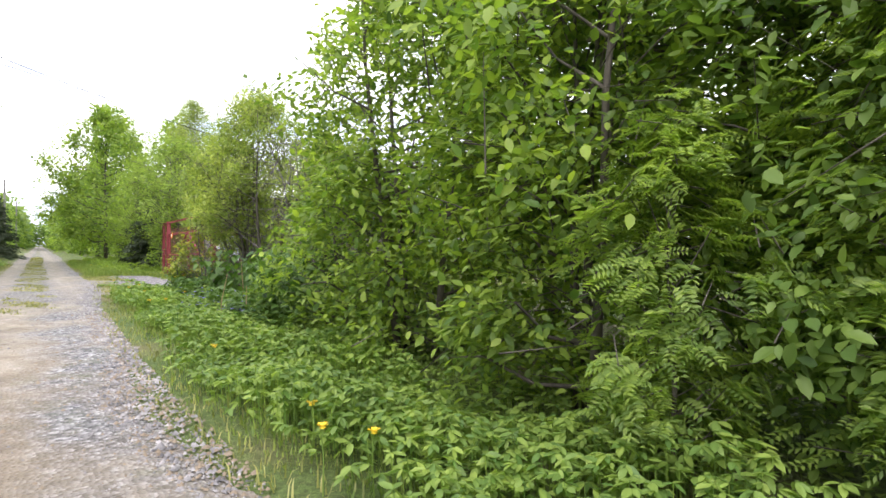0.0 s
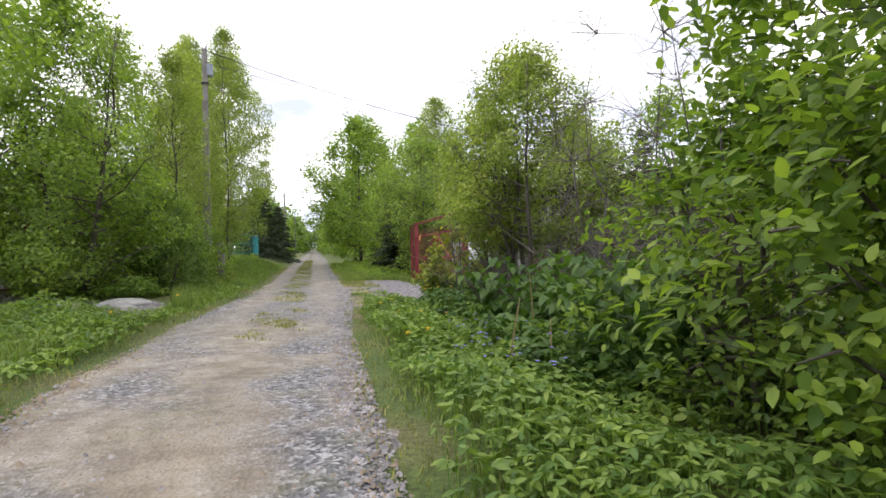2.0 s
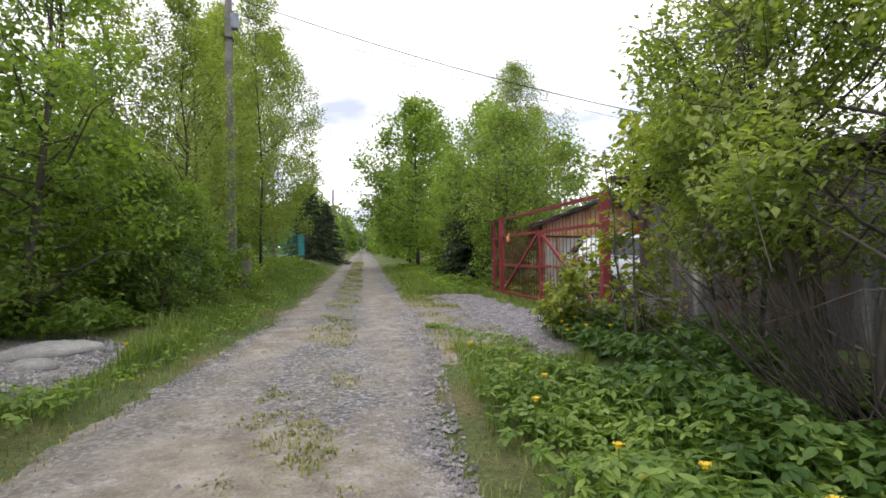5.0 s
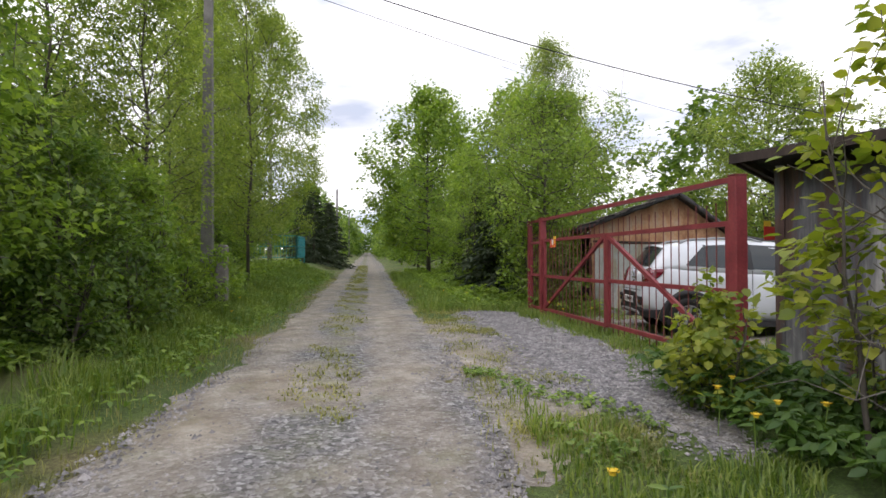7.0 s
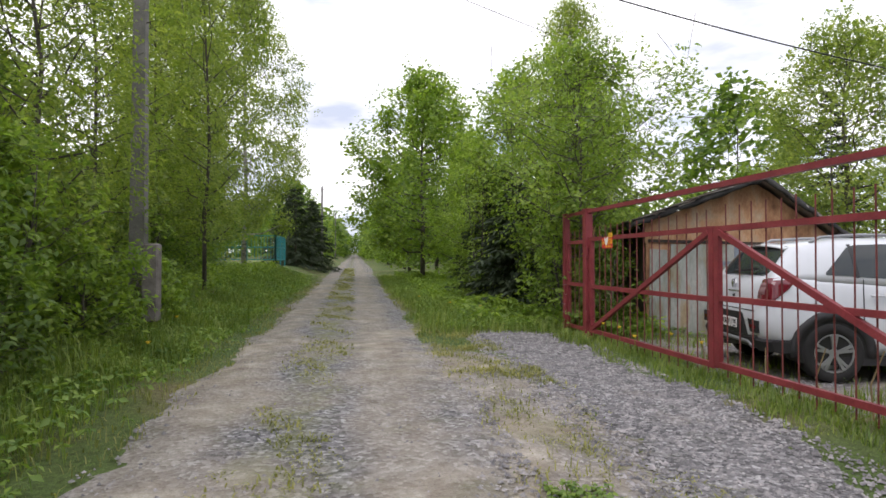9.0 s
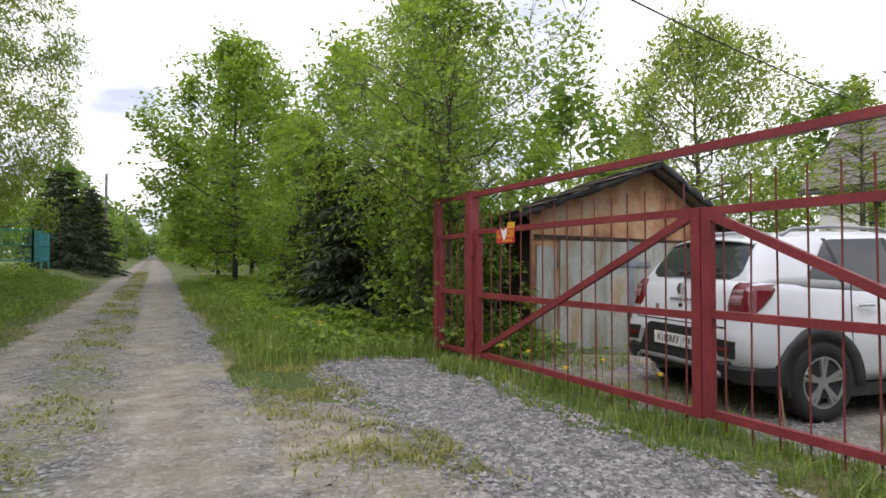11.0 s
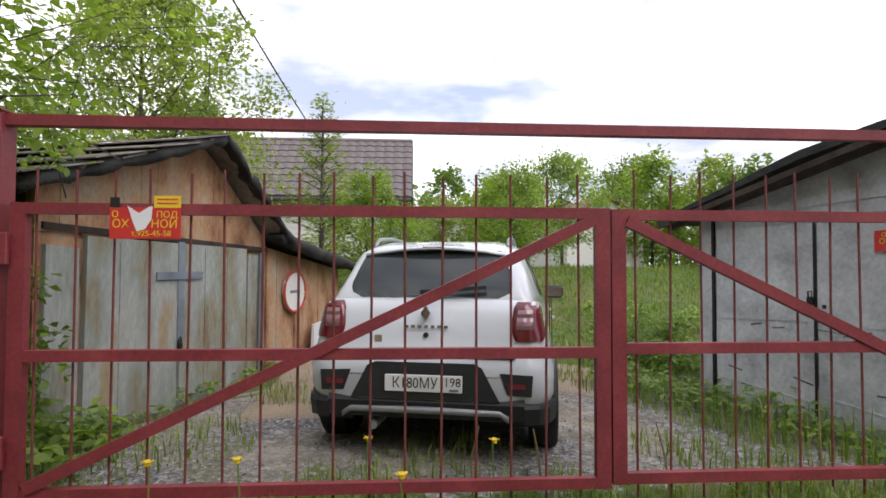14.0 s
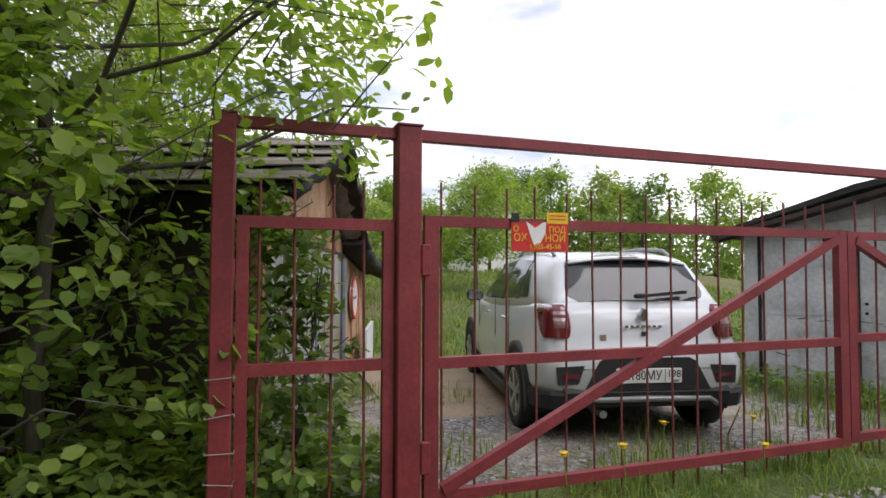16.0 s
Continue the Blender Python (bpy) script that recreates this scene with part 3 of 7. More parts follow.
def grass(name, label, n, area, height, seed, keep=None, mat=None, width=0.006, lean=0.35, sink=0.02, tuft=1):
    """Bent blades rooted on the ground."""
    rng = np.random.default_rng(seed)
    x, y = scatter(n, rng, area, keep)
    if tuft > 1:
        x, y = np.repeat(x, tuft) + rng.normal(0, 0.05, len(x) * tuft), np.repeat(y, tuft) + rng.normal(0, 0.05, len(y) * tuft)
    m = len(x)
    z = gz(x, y) - sink
    patch = 0.5 + 0.5 * np.sin(x * 3.1 + 2.2 * np.sin(y * 1.3) + seed) * np.sin(y * 2.3 + 1.4 * np.sin(x * 2.0))
    H = height * rng.uniform(0.3, 1.25, m) * (0.45 + 0.95 * patch)
    a = rng.uniform(0, 6.283, m)
    s = rng.uniform(0.2, 1.7, m) * lean
    d = np.stack([np.cos(a), np.sin(a), np.zeros(m)], 1)
    w = np.stack([-np.sin(a), np.cos(a), np.zeros(m)], 1) * (width * rng.uniform(0.6, 1.3, m))[:, None]
    P = np.stack([x, y, z], 1)
    up = np.array([0, 0, 1.0])
    mid = P + d * (s * H * 0.35)[:, None] + up * (H * 0.6)[:, None]
    tip = P + d * (s * H * 1.1)[:, None] + up * (H * (1 - 0.35 * s))[:, None]
    V = np.stack([P - w, P + w, mid + w * 0.7, mid - w * 0.7, tip], 1).reshape(-1, 3)
    o = (np.arange(m) * 5)[:, None]
    me = array_mesh(name, V, [o + np.array([[0, 1, 2, 3]]), o + np.array([[3, 2, 4]])], mat or L_grass)
    return tagged(new(name, me), label, "grass", "", "stuff")


def herbs(name, label, n, area, height, leaf, seed, keep=None, mat=None, ratio=0.6, lump=0.35, category="plants", group_of=3, fine=True, fan=0.0, droop=-0.12):
    """Low leafy plants: leaves in small rosettes on thin stalks over an uneven canopy."""
    rng = np.random.default_rng(seed)
    x, y = scatter(n, rng, area, keep)
    m = len(x)
    z0 = gz(x, y)
    can = height * (0.7 + lump * np.sin(x * 2.7 + seed) * np.sin(y * 1.9 + 0.5 * x)) * rng.uniform(0.35, 1.05, m)
    C = np.stack([x, y, z0 + can], 1)
    k = group_of
    P = np.repeat(C, k, 0)
    az = np.repeat(rng.uniform(0, 6.28, m), k) + np.tile((np.arange(k) - (k - 1) / 2) * fan if fan else np.arange(k) * 6.283 / k, m) + rng.normal(0, 0.12 if fan else 0.25, m * k)
    D = np.stack([np.cos(az), np.sin(az), rng.normal(droop, 0.3, m * k)], 1)
    N = rng.normal(0, 0.3, (m * k, 3)) + np.array([0, 0, 1.0])
    S = leaf * rng.uniform(0.6, 1.3, m * k)
    V, polys = leaf_arrays(P, D, N, S, ratio, fine)
    w = 0.003
    st = np.stack([C + np.array([-w, 0, 0]), C + np.array([w, 0, 0]), np.stack([x + 0.02, y, z0 - 0.02], 1)], 1).reshape(-1, 3)
    o = (np.arange(m) * 3)[:, None] + len(V)
    polys.append(o + np.array([[0, 1, 2]]))
    me = array_mesh(name, np.concatenate([V, st]), polys, mat or L_herb)
    return tagged(new(name, me), label, category, "", "stuff")


def pebbles(name, label, n, area, size, seed, keep, mat, lift=None):
    """Angular stones half sunk into the surface."""
    rng = np.random.default_rng(seed)
    x, y = scatter(n, rng, area, keep)
    m = len(x)
    S = size * rng.lognormal(0, 0.35, m)
    octa = np.array([[1, 0, 0], [0, 1, 0], [-1, 0, 0], [0, -1, 0], [0.1, 0.1, 0.9]])
    V = octa[None] * rng.uniform(0.6, 1.15, (m, 5, 1)) * S[:, None, None]
    a = rng.uniform(0, 6.28, m)
    ca, sa = np.cos(a)[:, None], np.sin(a)[:, None]
    X = V[:, :, 0] * ca - V[:, :, 1] * sa + x[:, None]
    Y = V[:, :, 0] * sa + V[:, :, 1] * ca + y[:, None]
    Z = V[:, :, 2] + (lift(x, y) + S * 0.04)[:, None]
    W = np.stack([X, Y, Z], 2).reshape(-1, 3)
    o = (np.arange(m) * 5)[:, None]
    tri = np.concatenate([o + np.array([q]) for q in ([0, 1, 4], [1, 2, 4], [2, 3, 4], [3, 0, 4])])
    return tagged(new(name, array_mesh(name, W, [tri], mat)), label, "gravel", "", "stuff")

# ---- ground, lane and drives ----
def road_left(y):
    return np.interp(y, (-10, 4, 8, 11, 15, 18, 24, 60, 400), (-1.75, -1.8, -1.85, -1.72, -1.5, -1.36, -1.36, -1.5, -1.6))


def road_right(y):
    return np.interp(y, (-10, 2, 5, 8, 10.5, 12.5, 15, 18, 24, 60, 400), (1.0, 1.0, 0.88, 0.92, 1.0, 1.14, 1.36, 1.45, 1.45, 1.7, 1.8))


def edge_wave(y, k):
    nodes = np.random.default_rng(int(k * 10)).normal(0, 1, 2000)
    return 0.09 * np.interp(y * 0.9 + 30, np.arange(2000), nodes) + 0.035 * np.interp(y * 4.0 + 100, np.arange(2000), nodes)


def build_ground():
    xs = np.concatenate([[-900, -300, -120, -60, -35, -22, -15], np.arange(-11, 13.01, 0.25), [14, 16, 18, 20, 23, 28, 36, 60, 120, 300, 900]])
    ys = np.concatenate([[-900, -300, -100, -40, -20, -12, -8], np.arange(-5, 32.01, 0.25), np.arange(33, 60, 1.5), [65, 75, 90, 110, 140, 180, 240, 320, 400, 600, 900]])
    X, Y = np.meshgrid(xs, ys)
    Z = gz(X, Y)
    V = np.stack([X, Y, Z], 2).reshape(-1, 3)
    nx, ny = len(xs), len(ys)
    i = (np.arange(ny - 1)[:, None] * nx + np.arange(nx - 1)[None]).ravel()
    quad = np.stack([i, i + 1, i + nx + 1, i + nx], 1)
    me = array_mesh("ground", V, [quad], M_ground)
    me.polygons.foreach_set("use_smooth", [True] * len(me.polygons))
    return tagged(new("ground", me), "uneven grassy soil ground beside the lane", "ground", "", "structure")


def build_strip(name, label, mat, left, right, ys, cols, lift, category):
    """A laid surface whose rim dips under the soil, so its edge is ragged."""
    u = np.linspace(0, 1, cols)
    Y = np.repeat(ys[:, None], cols, 1)
    L = left(ys) + edge_wave(ys, 1.0)
    R = right(ys) + edge_wave(ys, 4.0)
    X = L[:, None] + (R - L)[:, None] * u[None]
    rim = np.minimum(u, 1 - u)[None] * (R - L)[:, None]
    Z = gz(X, Y) + lift * (np.clip(rim / 0.45, 0, 1) * 1.5 - 0.5)
    Z += 0.006 * np.sin(X * 23 + Y * 5) * np.sin(Y * 19 - X * 7)
    V = np.stack([X, Y, Z], 2).reshape(-1, 3)
    ny = len(ys)
    i = (np.arange(ny - 1)[:, None] * cols + np.arange(cols - 1)[None]).ravel()
    me = array_mesh(name, V, [np.stack([i, i + 1, i + cols + 1, i + cols], 1)], mat)
    me.polygons.foreach_set("use_smooth", [True] * len(me.polygons))
    return tagged(new(name, me), label, category, "", "structure")


ground = build_ground()
road_ys = np.concatenate([np.arange(-14, 34, 0.12), np.arange(34, 70, 0.6), np.arange(70, 402, 6)])
road = build_strip("road", "unpaved lane of grey gravel and pale dirt", M_road, road_left, road_right, road_ys, 36, 0.03, "road")
build_strip("gravel_drive", "grey crushed-stone drive before the red gate", M_drive,
            lambda y: np.interp(y, (13.2, 14.5, 16, 18, 20, 21.5, 22.4), (2.4, 2.1, 1.8, 1.95, 2.0, 2.0, 2.4)),
            lambda y: np.interp(y, (13.2, 14.5, 16, 18, 20, 21.5, 22.4), (2.8, 3.0, 3.4, 3.5, 3.6, 3.85, 3.4)),
            np.arange(13.2, 22.4, 0.12), 22, 0.009, "drive")
build_strip("drive_apron", "bare trodden dirt between lane and drive", M_apron,
            lambda y: road_right(y) - 0.45,
            lambda y: np.interp(y, (13.0, 14.5, 16, 18, 20, 21.5), (1.3, 2.3, 2.35, 2.3, 2.25, 1.5)),
            np.arange(13.0, 21.5, 0.12), 16, 0.007, "drive")
build_strip("yard_gravel", "weedy grey gravel yard behind the red gate", M_yard,
            lambda y: np.interp(y, (14.8, 17, 21, 22), (4.9, 4.25, 4.2, 4.8)),
            lambda y: np.interp(y, (14.8, 17, 19, 21, 22), (5.4, 7.6, 8.4, 7.4, 5.4)),
            np.arange(15.8, 21.9, 0.15), 26, 0.008, "yard")
build_strip("sand_track", "bare pale sandy track running past the car", M_sand,
            lambda y: np.interp(y, (16.4, 17.2, 18.5, 20, 20.9), (7.4, 6.6, 6.8, 5.7, 5.8)),
            lambda y: np.interp(y, (16.4, 17.2, 19, 20.5, 20.9), (8.2, 8.7, 9.3, 10.0, 9.8)),
            np.arange(16.4, 20.95, 0.15), 26, 0.022, "path")
build_strip("side_drive", "grey gravel side drive to a rusty gate", M_drive,
            lambda y: np.interp(y, (11.6, 13, 16, 20), (-3.0, -3.9, -6.5, -8.5)),
            lambda y: np.interp(y, (11.6, 13, 14.6, 16, 20), (-2.4, -2.25, -2.6, -3.9, -6.3)),
            np.arange(11.6, 20, 0.15), 18, 0.01, "drive")


def speckle(x, y):
    """An even pseudo-random number for each place."""
    return np.abs(np.modf(np.sin(x * 127.1 + y * 311.7) * 43758.5)[0])


def fade(d, width):
    """Keeps fewer and fewer places towards an edge."""
    return lambda x, y: speckle(x, y) < np.clip(d(x, y) / width, 0, 1) ** 1.5


from_left = lambda x, y: road_left(y) + edge_wave(y, 1.0) + 0.22 - x
from_right = lambda x, y: x - road_right(y) - edge_wave(y, 4.0) + 0.16


def on_road(x, y):
    return (x > road_left(y)) & (x < road_right(y))


# ---- red gate ----
GX0, GY0 = 3.865, 22.345    # hinge post of the wicket
GX1, GY1 = 3.975, 15.30     # far post of the second leaf


def gate_x(y):
    return GX0 + (GX1 - GX0) * (GY0 - y) / (GY0 - GY1)


def build_gate():
    """Two posts, a mid post and a header beam; a wicket and two leaves of rods on angle-iron frames."""
    P0, P1, PC, PR = 22.29, 21.40, 18.32, 15.28
    root = thing("gateway", (gate_x(P1), P1, g1(gate_x(P1), P1)), "tall faded red steel gate frame with overhead beam", "gateway")
    ox, oy, oz = root.matrix_world.translation

    def loc(y, z, dx=0.0):
        return (gate_x(y) + dx - ox, y - oy, z - oz)
    for nm, y, zt, w in (("post", P0, 1.945, 0.10), ("post", P1 + 0.02, 1.955, 0.125), ("post", PR, 1.955, 0.13)):
        b = Mesh()
        zb = g1(gate_x(y), y) - 0.15
        x, yy, _ = loc(y, 0)
        b.box((x, yy, (zt + zb) / 2 - oz), (w, w, zt - zb), bev=0.008)
        b.box((x, yy, zt - oz + 0.003), (w + 0.012, w + 0.012, 0.012), bev=0.003)
        part(nm, b, M_red, root)
    b = Mesh().bar(loc(P0, 1.915), loc(P1, 1.918), 0.06, 0.05)
    part("header_beam", b, M_red, root)
    b = Mesh().bar(loc(P1, 1.918), loc(PR, 1.925), 0.06, 0.055)
    part("header_beam", b, M_red, root)

    # wire twisted round the end post, hinge boxes on the middle one
    for z in (0.28, 0.42, 0.58, 0.74):
        cx, cy, _ = loc(P0, 0)
        r = 0.062
        pts = [(cx + sx * r, cy + sy * r, z - oz + 0.01 * math.sin(k * 2 + z * 9)) for k, (sx, sy) in enumerate(((-1, -1), (1, -1), (1, 1), (-1, 1), (-1, -1)))]
        part("wire_wrap", Mesh().tube(pts, 0.0025, 4), M_stone, root, "loose grey binding wire")
    for z in (0.30, 1.28):
        x, yy, _ = loc(P1 - 0.065, 0)
        part("hinge_box", Mesh().box((x - 0.055, yy, z - oz), (0.03, 0.05, 0.16), bev=0.006), M_red, root)

    def leaf_of(name, label, ya, yb, top, mid, bot, n_rods, brace, rod_top, stile_w=0.06):
        r = thing(name, (gate_x(ya), ya, max(bot, 0.02)), label, "gate", "leaves of the red gate")
        lx, ly, lz = r.matrix_world.translation

        def lp(y, z, dx=0.0):
            return (gate_x(y) + dx - lx, y - ly, z - lz)
        s = 1 if yb > ya else -1
        for y in (ya + s * stile_w / 2, yb - s * stile_w / 2):
            part("stile", Mesh().bar(lp(y, bot), lp(y, top), stile_w, 0.05, up=(1, 0, 0)), M_red, r)
        for z, nm in ((top - 0.028, "top_rail"), (mid, "middle_rail"), (bot + 0.028, "bottom_rail")):
            part(nm, Mesh().bar(lp(ya + s * stile_w, z), lp(yb - s * stile_w, z), 0.045, 0.056), M_red, r)
        if brace == "up":
            part("brace", Mesh().bar(lp(ya + s * 0.10, bot + 0.06, -0.012), lp(yb - s * 0.08, top - 0.06, -0.012), 0.045, 0.058, up=(0, 0, 1)), M_red, r)
        elif brace == "down":
            part("brace", Mesh().bar(lp(ya + s * 0.10, bot + 0.06, -0.012), lp(yb - s * 0.08, top - 0.06, -0.012), 0.045, 0.058, up=(0, 0, 1)), M_red, r)
        for i in range(n_rods):
            y = ya + (yb - ya) * (i + 0.58) / (n_rods + 0.4)
            wob = 0.012 * math.sin(i * 3.7 + ya)
            part("rod", Mesh().tube([lp(y, bot - 0.07 - 0.05 * abs(math.sin(i * 1.9)), 0.02), lp(y + wob * 0.3, mid, 0.02), lp(y + wob, rod_top + wob, 0.02)], 0.0068, 6), M_rust, r)
        for z in (bot + 0.25, top - 0.25):
            part("hinge", Mesh().tube([lp(ya - s * 0.02, z - 0.05, -0.03), lp(ya - s * 0.02, z + 0.05, -0.03)], 0.016, 8), M_red, r)
        return r
    leaf_of("gate_leaf", "faded red steel gate leaf with thin vertical rods", P1 - 0.07, PC + 0.005, 1.51, 0.755, 0.055, 16, "up", 1.68, 0.075)
    leaf_of("gate_leaf", "faded red steel gate leaf with thin vertical rods", PR + 0.09, PC - 0.005, 1.505, 0.775, 0.075, 16, "down", 1.71, 0.075)
    leaf_of("wicket_gate", "narrow faded red wicket gate with rods", P0 - 0.06, P1 + 0.09, 1.48, 0.765, 0.04, 4, "", 1.66, 0.055)


build_gate()


# ---- left shed ----
M_shedwall = rough_mat("peeling_ochre_paint", [(0.34, (0.14, 0.07, 0.04)), (0.44, (0.32, 0.165, 0.085)), (0.54, (0.45, 0.265, 0.145)), (0.66, (0.43, 0.34, 0.24))], 2.2, 30, 0.85, 0.4, 0.004, stretch=(1.2, 1.2, 0.6), island=0.05)
M_sheddoor = rough_mat("weathered_grey_green_sheet", [(0.34, (0.17, 0.11, 0.065)), (0.42, (0.25, 0.23, 0.16)), (0.5, (0.27, 0.295, 0.265)), (0.59, (0.36, 0.37, 0.34)), (0.68, (0.33, 0.26, 0.16))], 1.7, 28, 0.75, 0.25, 0.004, stretch=(1.5, 1.5, 0.4), island=0.10)
M_felt = rough_mat("black_roofing_felt", [(0.3, (0.012, 0.012, 0.013)), (0.7, (0.05, 0.048, 0.046))], 5, 50, 0.85, 0.8, 0.012)
M_slate = rough_mat("weathered_brown_grey_sheet", [(0.32, (0.13, 0.10, 0.08)), (0.5, (0.24, 0.205, 0.18)), (0.68, (0.36, 0.335, 0.31))], 3, 40, 0.9, 0.5, 0.006, island=0.12)
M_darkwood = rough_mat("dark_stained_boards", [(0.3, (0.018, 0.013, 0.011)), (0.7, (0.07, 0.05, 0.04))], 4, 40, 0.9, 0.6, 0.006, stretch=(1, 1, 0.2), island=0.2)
M_steelblue = plain_mat("blue_grey_steel", (0.20, 0.23, 0.27), 0.5, 0.3, var=0.25)
M_blackiron = plain_mat("black_iron", (0.03, 0.025, 0.025), 0.5, 0.6)
M_whitesheet = plain_mat("white_sheet", (0.66, 0.68, 0.70), 0.5, var=0.08)
M_cream = plain_mat("white_enamel", (0.72, 0.70, 0.66), 0.4, var=0.1)
M_redrim = plain_mat("red_enamel", (0.45, 0.07, 0.05), 0.4)


def build_shed():
    """Asymmetric gabled shed: local x along its front, y into it."""
    ax, ay = 5.20, 22.08
    rz = math.degrees(math.atan2(21.16 - 22.08, 7.99 - 5.20))
    z0 = g1(6.0, 21.7) - 0.03
    root = thing("shed", (ax, ay, z0), "weathered ochre and grey-green shed with torn felt roof edge", "shed", rz=rz)
    W, AP, D = 2.94, 1.80, 4.2
    zl, za, zr, ze = 2.02, 2.66, 1.72, 1.34
    EXT = 4.95
    # walls
    body = Mesh().prism([(0.02, -0.1), (W, -0.1), (W, zr - 0.05), (AP, za - 0.06), (0.02, zl - 0.05)], "y", 0.03, 0.12)
    part("front_wall", body, M_shedwall, root)
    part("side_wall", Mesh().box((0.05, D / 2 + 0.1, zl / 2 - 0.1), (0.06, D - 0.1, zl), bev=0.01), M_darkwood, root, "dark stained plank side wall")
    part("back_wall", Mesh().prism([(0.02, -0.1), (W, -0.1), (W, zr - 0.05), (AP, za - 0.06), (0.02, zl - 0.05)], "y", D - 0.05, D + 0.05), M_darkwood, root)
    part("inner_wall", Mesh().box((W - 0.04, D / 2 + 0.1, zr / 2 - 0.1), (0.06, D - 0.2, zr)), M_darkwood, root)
    # gable boards
    nb = 15
    for i in range(nb):
        x0, x1 = W * i / nb, W * (i + 1) / nb - 0.0025
        xm = (x0 + x1) / 2
        top_of = lambda q: zl + (za - zl) * q / AP if q < AP else za + (zr - za) * (q - AP) / (W - AP)
        zb = 1.62 + 0.07 * (xm / W) * -1 + 0.008 * math.sin(i * 2.3)
        if min(top_of(x0), top_of(x1)) - 0.06 <= zb:
            continue
        part("board", Mesh().prism([(x0, zb), (x1, zb), (x1, top_of(x1) - 0.05), (x0, top_of(x0) - 0.05)], "y", 0.004 + 0.003 * math.sin(i * 5), 0.032), M_shedwall, root)
    # door leaves and narrow panels of sheet
    for x0, x1, t0, dy, nm in ((0.06, 0.36, 1.52, 0.0, "panel"), (0.40, 1.42, 1.60, -0.012, "door"), (1.46, 2.52, 1.58, -0.008, "door"), (2.55, 2.90, 1.50, 0.0, "panel")):
        m = Mesh().prism([(x0, 0.02), (x1, 0.02), (x1, t0 - 0.02), (x0 + 0.02, t0)], "y", dy - 0.012, 0.03)
        ob = part(nm, m, M_sheddoor, root)
        if nm == "door":
            for k in (1, 2):
                xx = x0 + (x1 - x0) * k / 3
                part("seam", Mesh().bar((xx, dy - 0.016, 0.05), (xx, dy - 0.016, t0 - 0.05), 0.006, 0.006, up=(0, 1, 0)), M_sheddoor, ob)
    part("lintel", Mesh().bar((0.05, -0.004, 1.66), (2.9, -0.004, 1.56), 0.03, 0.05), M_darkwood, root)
    part("strap", Mesh().box((1.46, -0.03, 1.12), (0.085, 0.012, 0.95), bev=0.003), M_steelblue, root, "blue-grey steel door strip")
    part("strap", Mesh().box((1.44, -0.042, 1.27), (0.62, 0.012, 0.075), bev=0.003), M_steelblue, root, "blue-grey steel cross bar")
    lock = part("padlock", Mesh().box((1.44, -0.045, 0.60), (0.05, 0.03, 0.065), bev=0.008), M_blackiron, root, "rusty iron padlock")
    part("shackle", Mesh().tube([(1.425, -0.045, 0.63), (1.425, -0.045, 0.67), (1.44, -0.045, 0.685), (1.455, -0.045, 0.67), (1.455, -0.045, 0.63)], 0.006, 6), M_blackiron, lock)
    part("downpipe", Mesh().tube([(2.78, -0.04, 0.1), (2.79, -0.04, 1.52)], 0.035, 8), M_steelblue, root, "grey metal pipe")
    # roof slabs with ragged felt edge
    def slab(p, q, t, nm, mat, y0=-0.28, y1=D + 0.3):
        dx, dz = q[0] - p[0], q[1] - p[1]
        ln = math.hypot(dx, dz)
        nx, nz = -dz / ln * t, dx / ln * t
        part(nm, Mesh().prism([p, q, (q[0] + nx, q[1] + nz), (p[0] + nx, p[1] + nz)], "y", y0, y1), mat, root)
    slab((-0.32, zl - 0.12), (AP, za), 0.035, "roof_slope", M_slate)
    slab((AP, za), (W + 0.12, zr - 0.05), 0.035, "roof_slope", M_slate)
    rng = np.random.default_rng(5)
    for a, b in (((-0.34, zl - 0.10), (AP, za + 0.02)), ((AP, za + 0.02), (W + 0.15, zr - 0.04))):
        m = Mesh()
        n = 18
        rings = []
        for i in range(n + 1):
            t = i / n
            x, z = a[0] + (b[0] - a[0]) * t, a[1] + (b[1] - a[1]) * t
            h = 0.075 + 0.03 * rng.uniform(-1, 1)
            dy = -0.30 + 0.03 * rng.uniform(-1, 1)
            rings.append([(x, dy, z - h), (x, dy - 0.012, z - 0.03), (x, dy + 0.01, z + 0.035 + 0.01 * rng.uniform(-1, 1)), (x, dy + 0.25, z + 0.04), (x, dy + 0.25, z + 0.005), (x, dy + 0.03, z - h * 0.7)])
        m.loft(rings)
        part("felt_edge", m, M_felt, root, "torn black roofing felt edge", True)
    # lean-to in the same front line
    ext = Mesh().prism([(W + 0.02, -0.1), (EXT, -0.1), (EXT, ze - 0.02), (W + 0.02, zr - 0.12)], "y", 0.03, 0.10)
    part("lean_to_wall", ext, M_shedwall, root)
    for i in range(9):
        x0 = W + 0.03 + (EXT - W - 0.03) * i / 9
        x1 = W + 0.03 + (EXT - W - 0.03) * (i + 1) / 9 - 0.007
        f = lambda q: zr - 0.13 + (ze - zr + 0.08) * (q - W) / (EXT - W)
        part("board", Mesh().prism([(x0, 0.0), (x1, 0.0), (x1, f(x1)), (x0, f(x0))], "y", 0.003 + 0.004 * math.sin(i * 4.0), 0.034), M_shedwall, root)
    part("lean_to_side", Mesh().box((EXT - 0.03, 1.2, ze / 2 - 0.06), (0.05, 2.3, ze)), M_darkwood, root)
    slab((W - 0.05, zr - 0.02), (EXT + 0.15, ze - 0.02), 0.04, "lean_to_roof", M_felt, -0.25, 2.6)
    rings = []
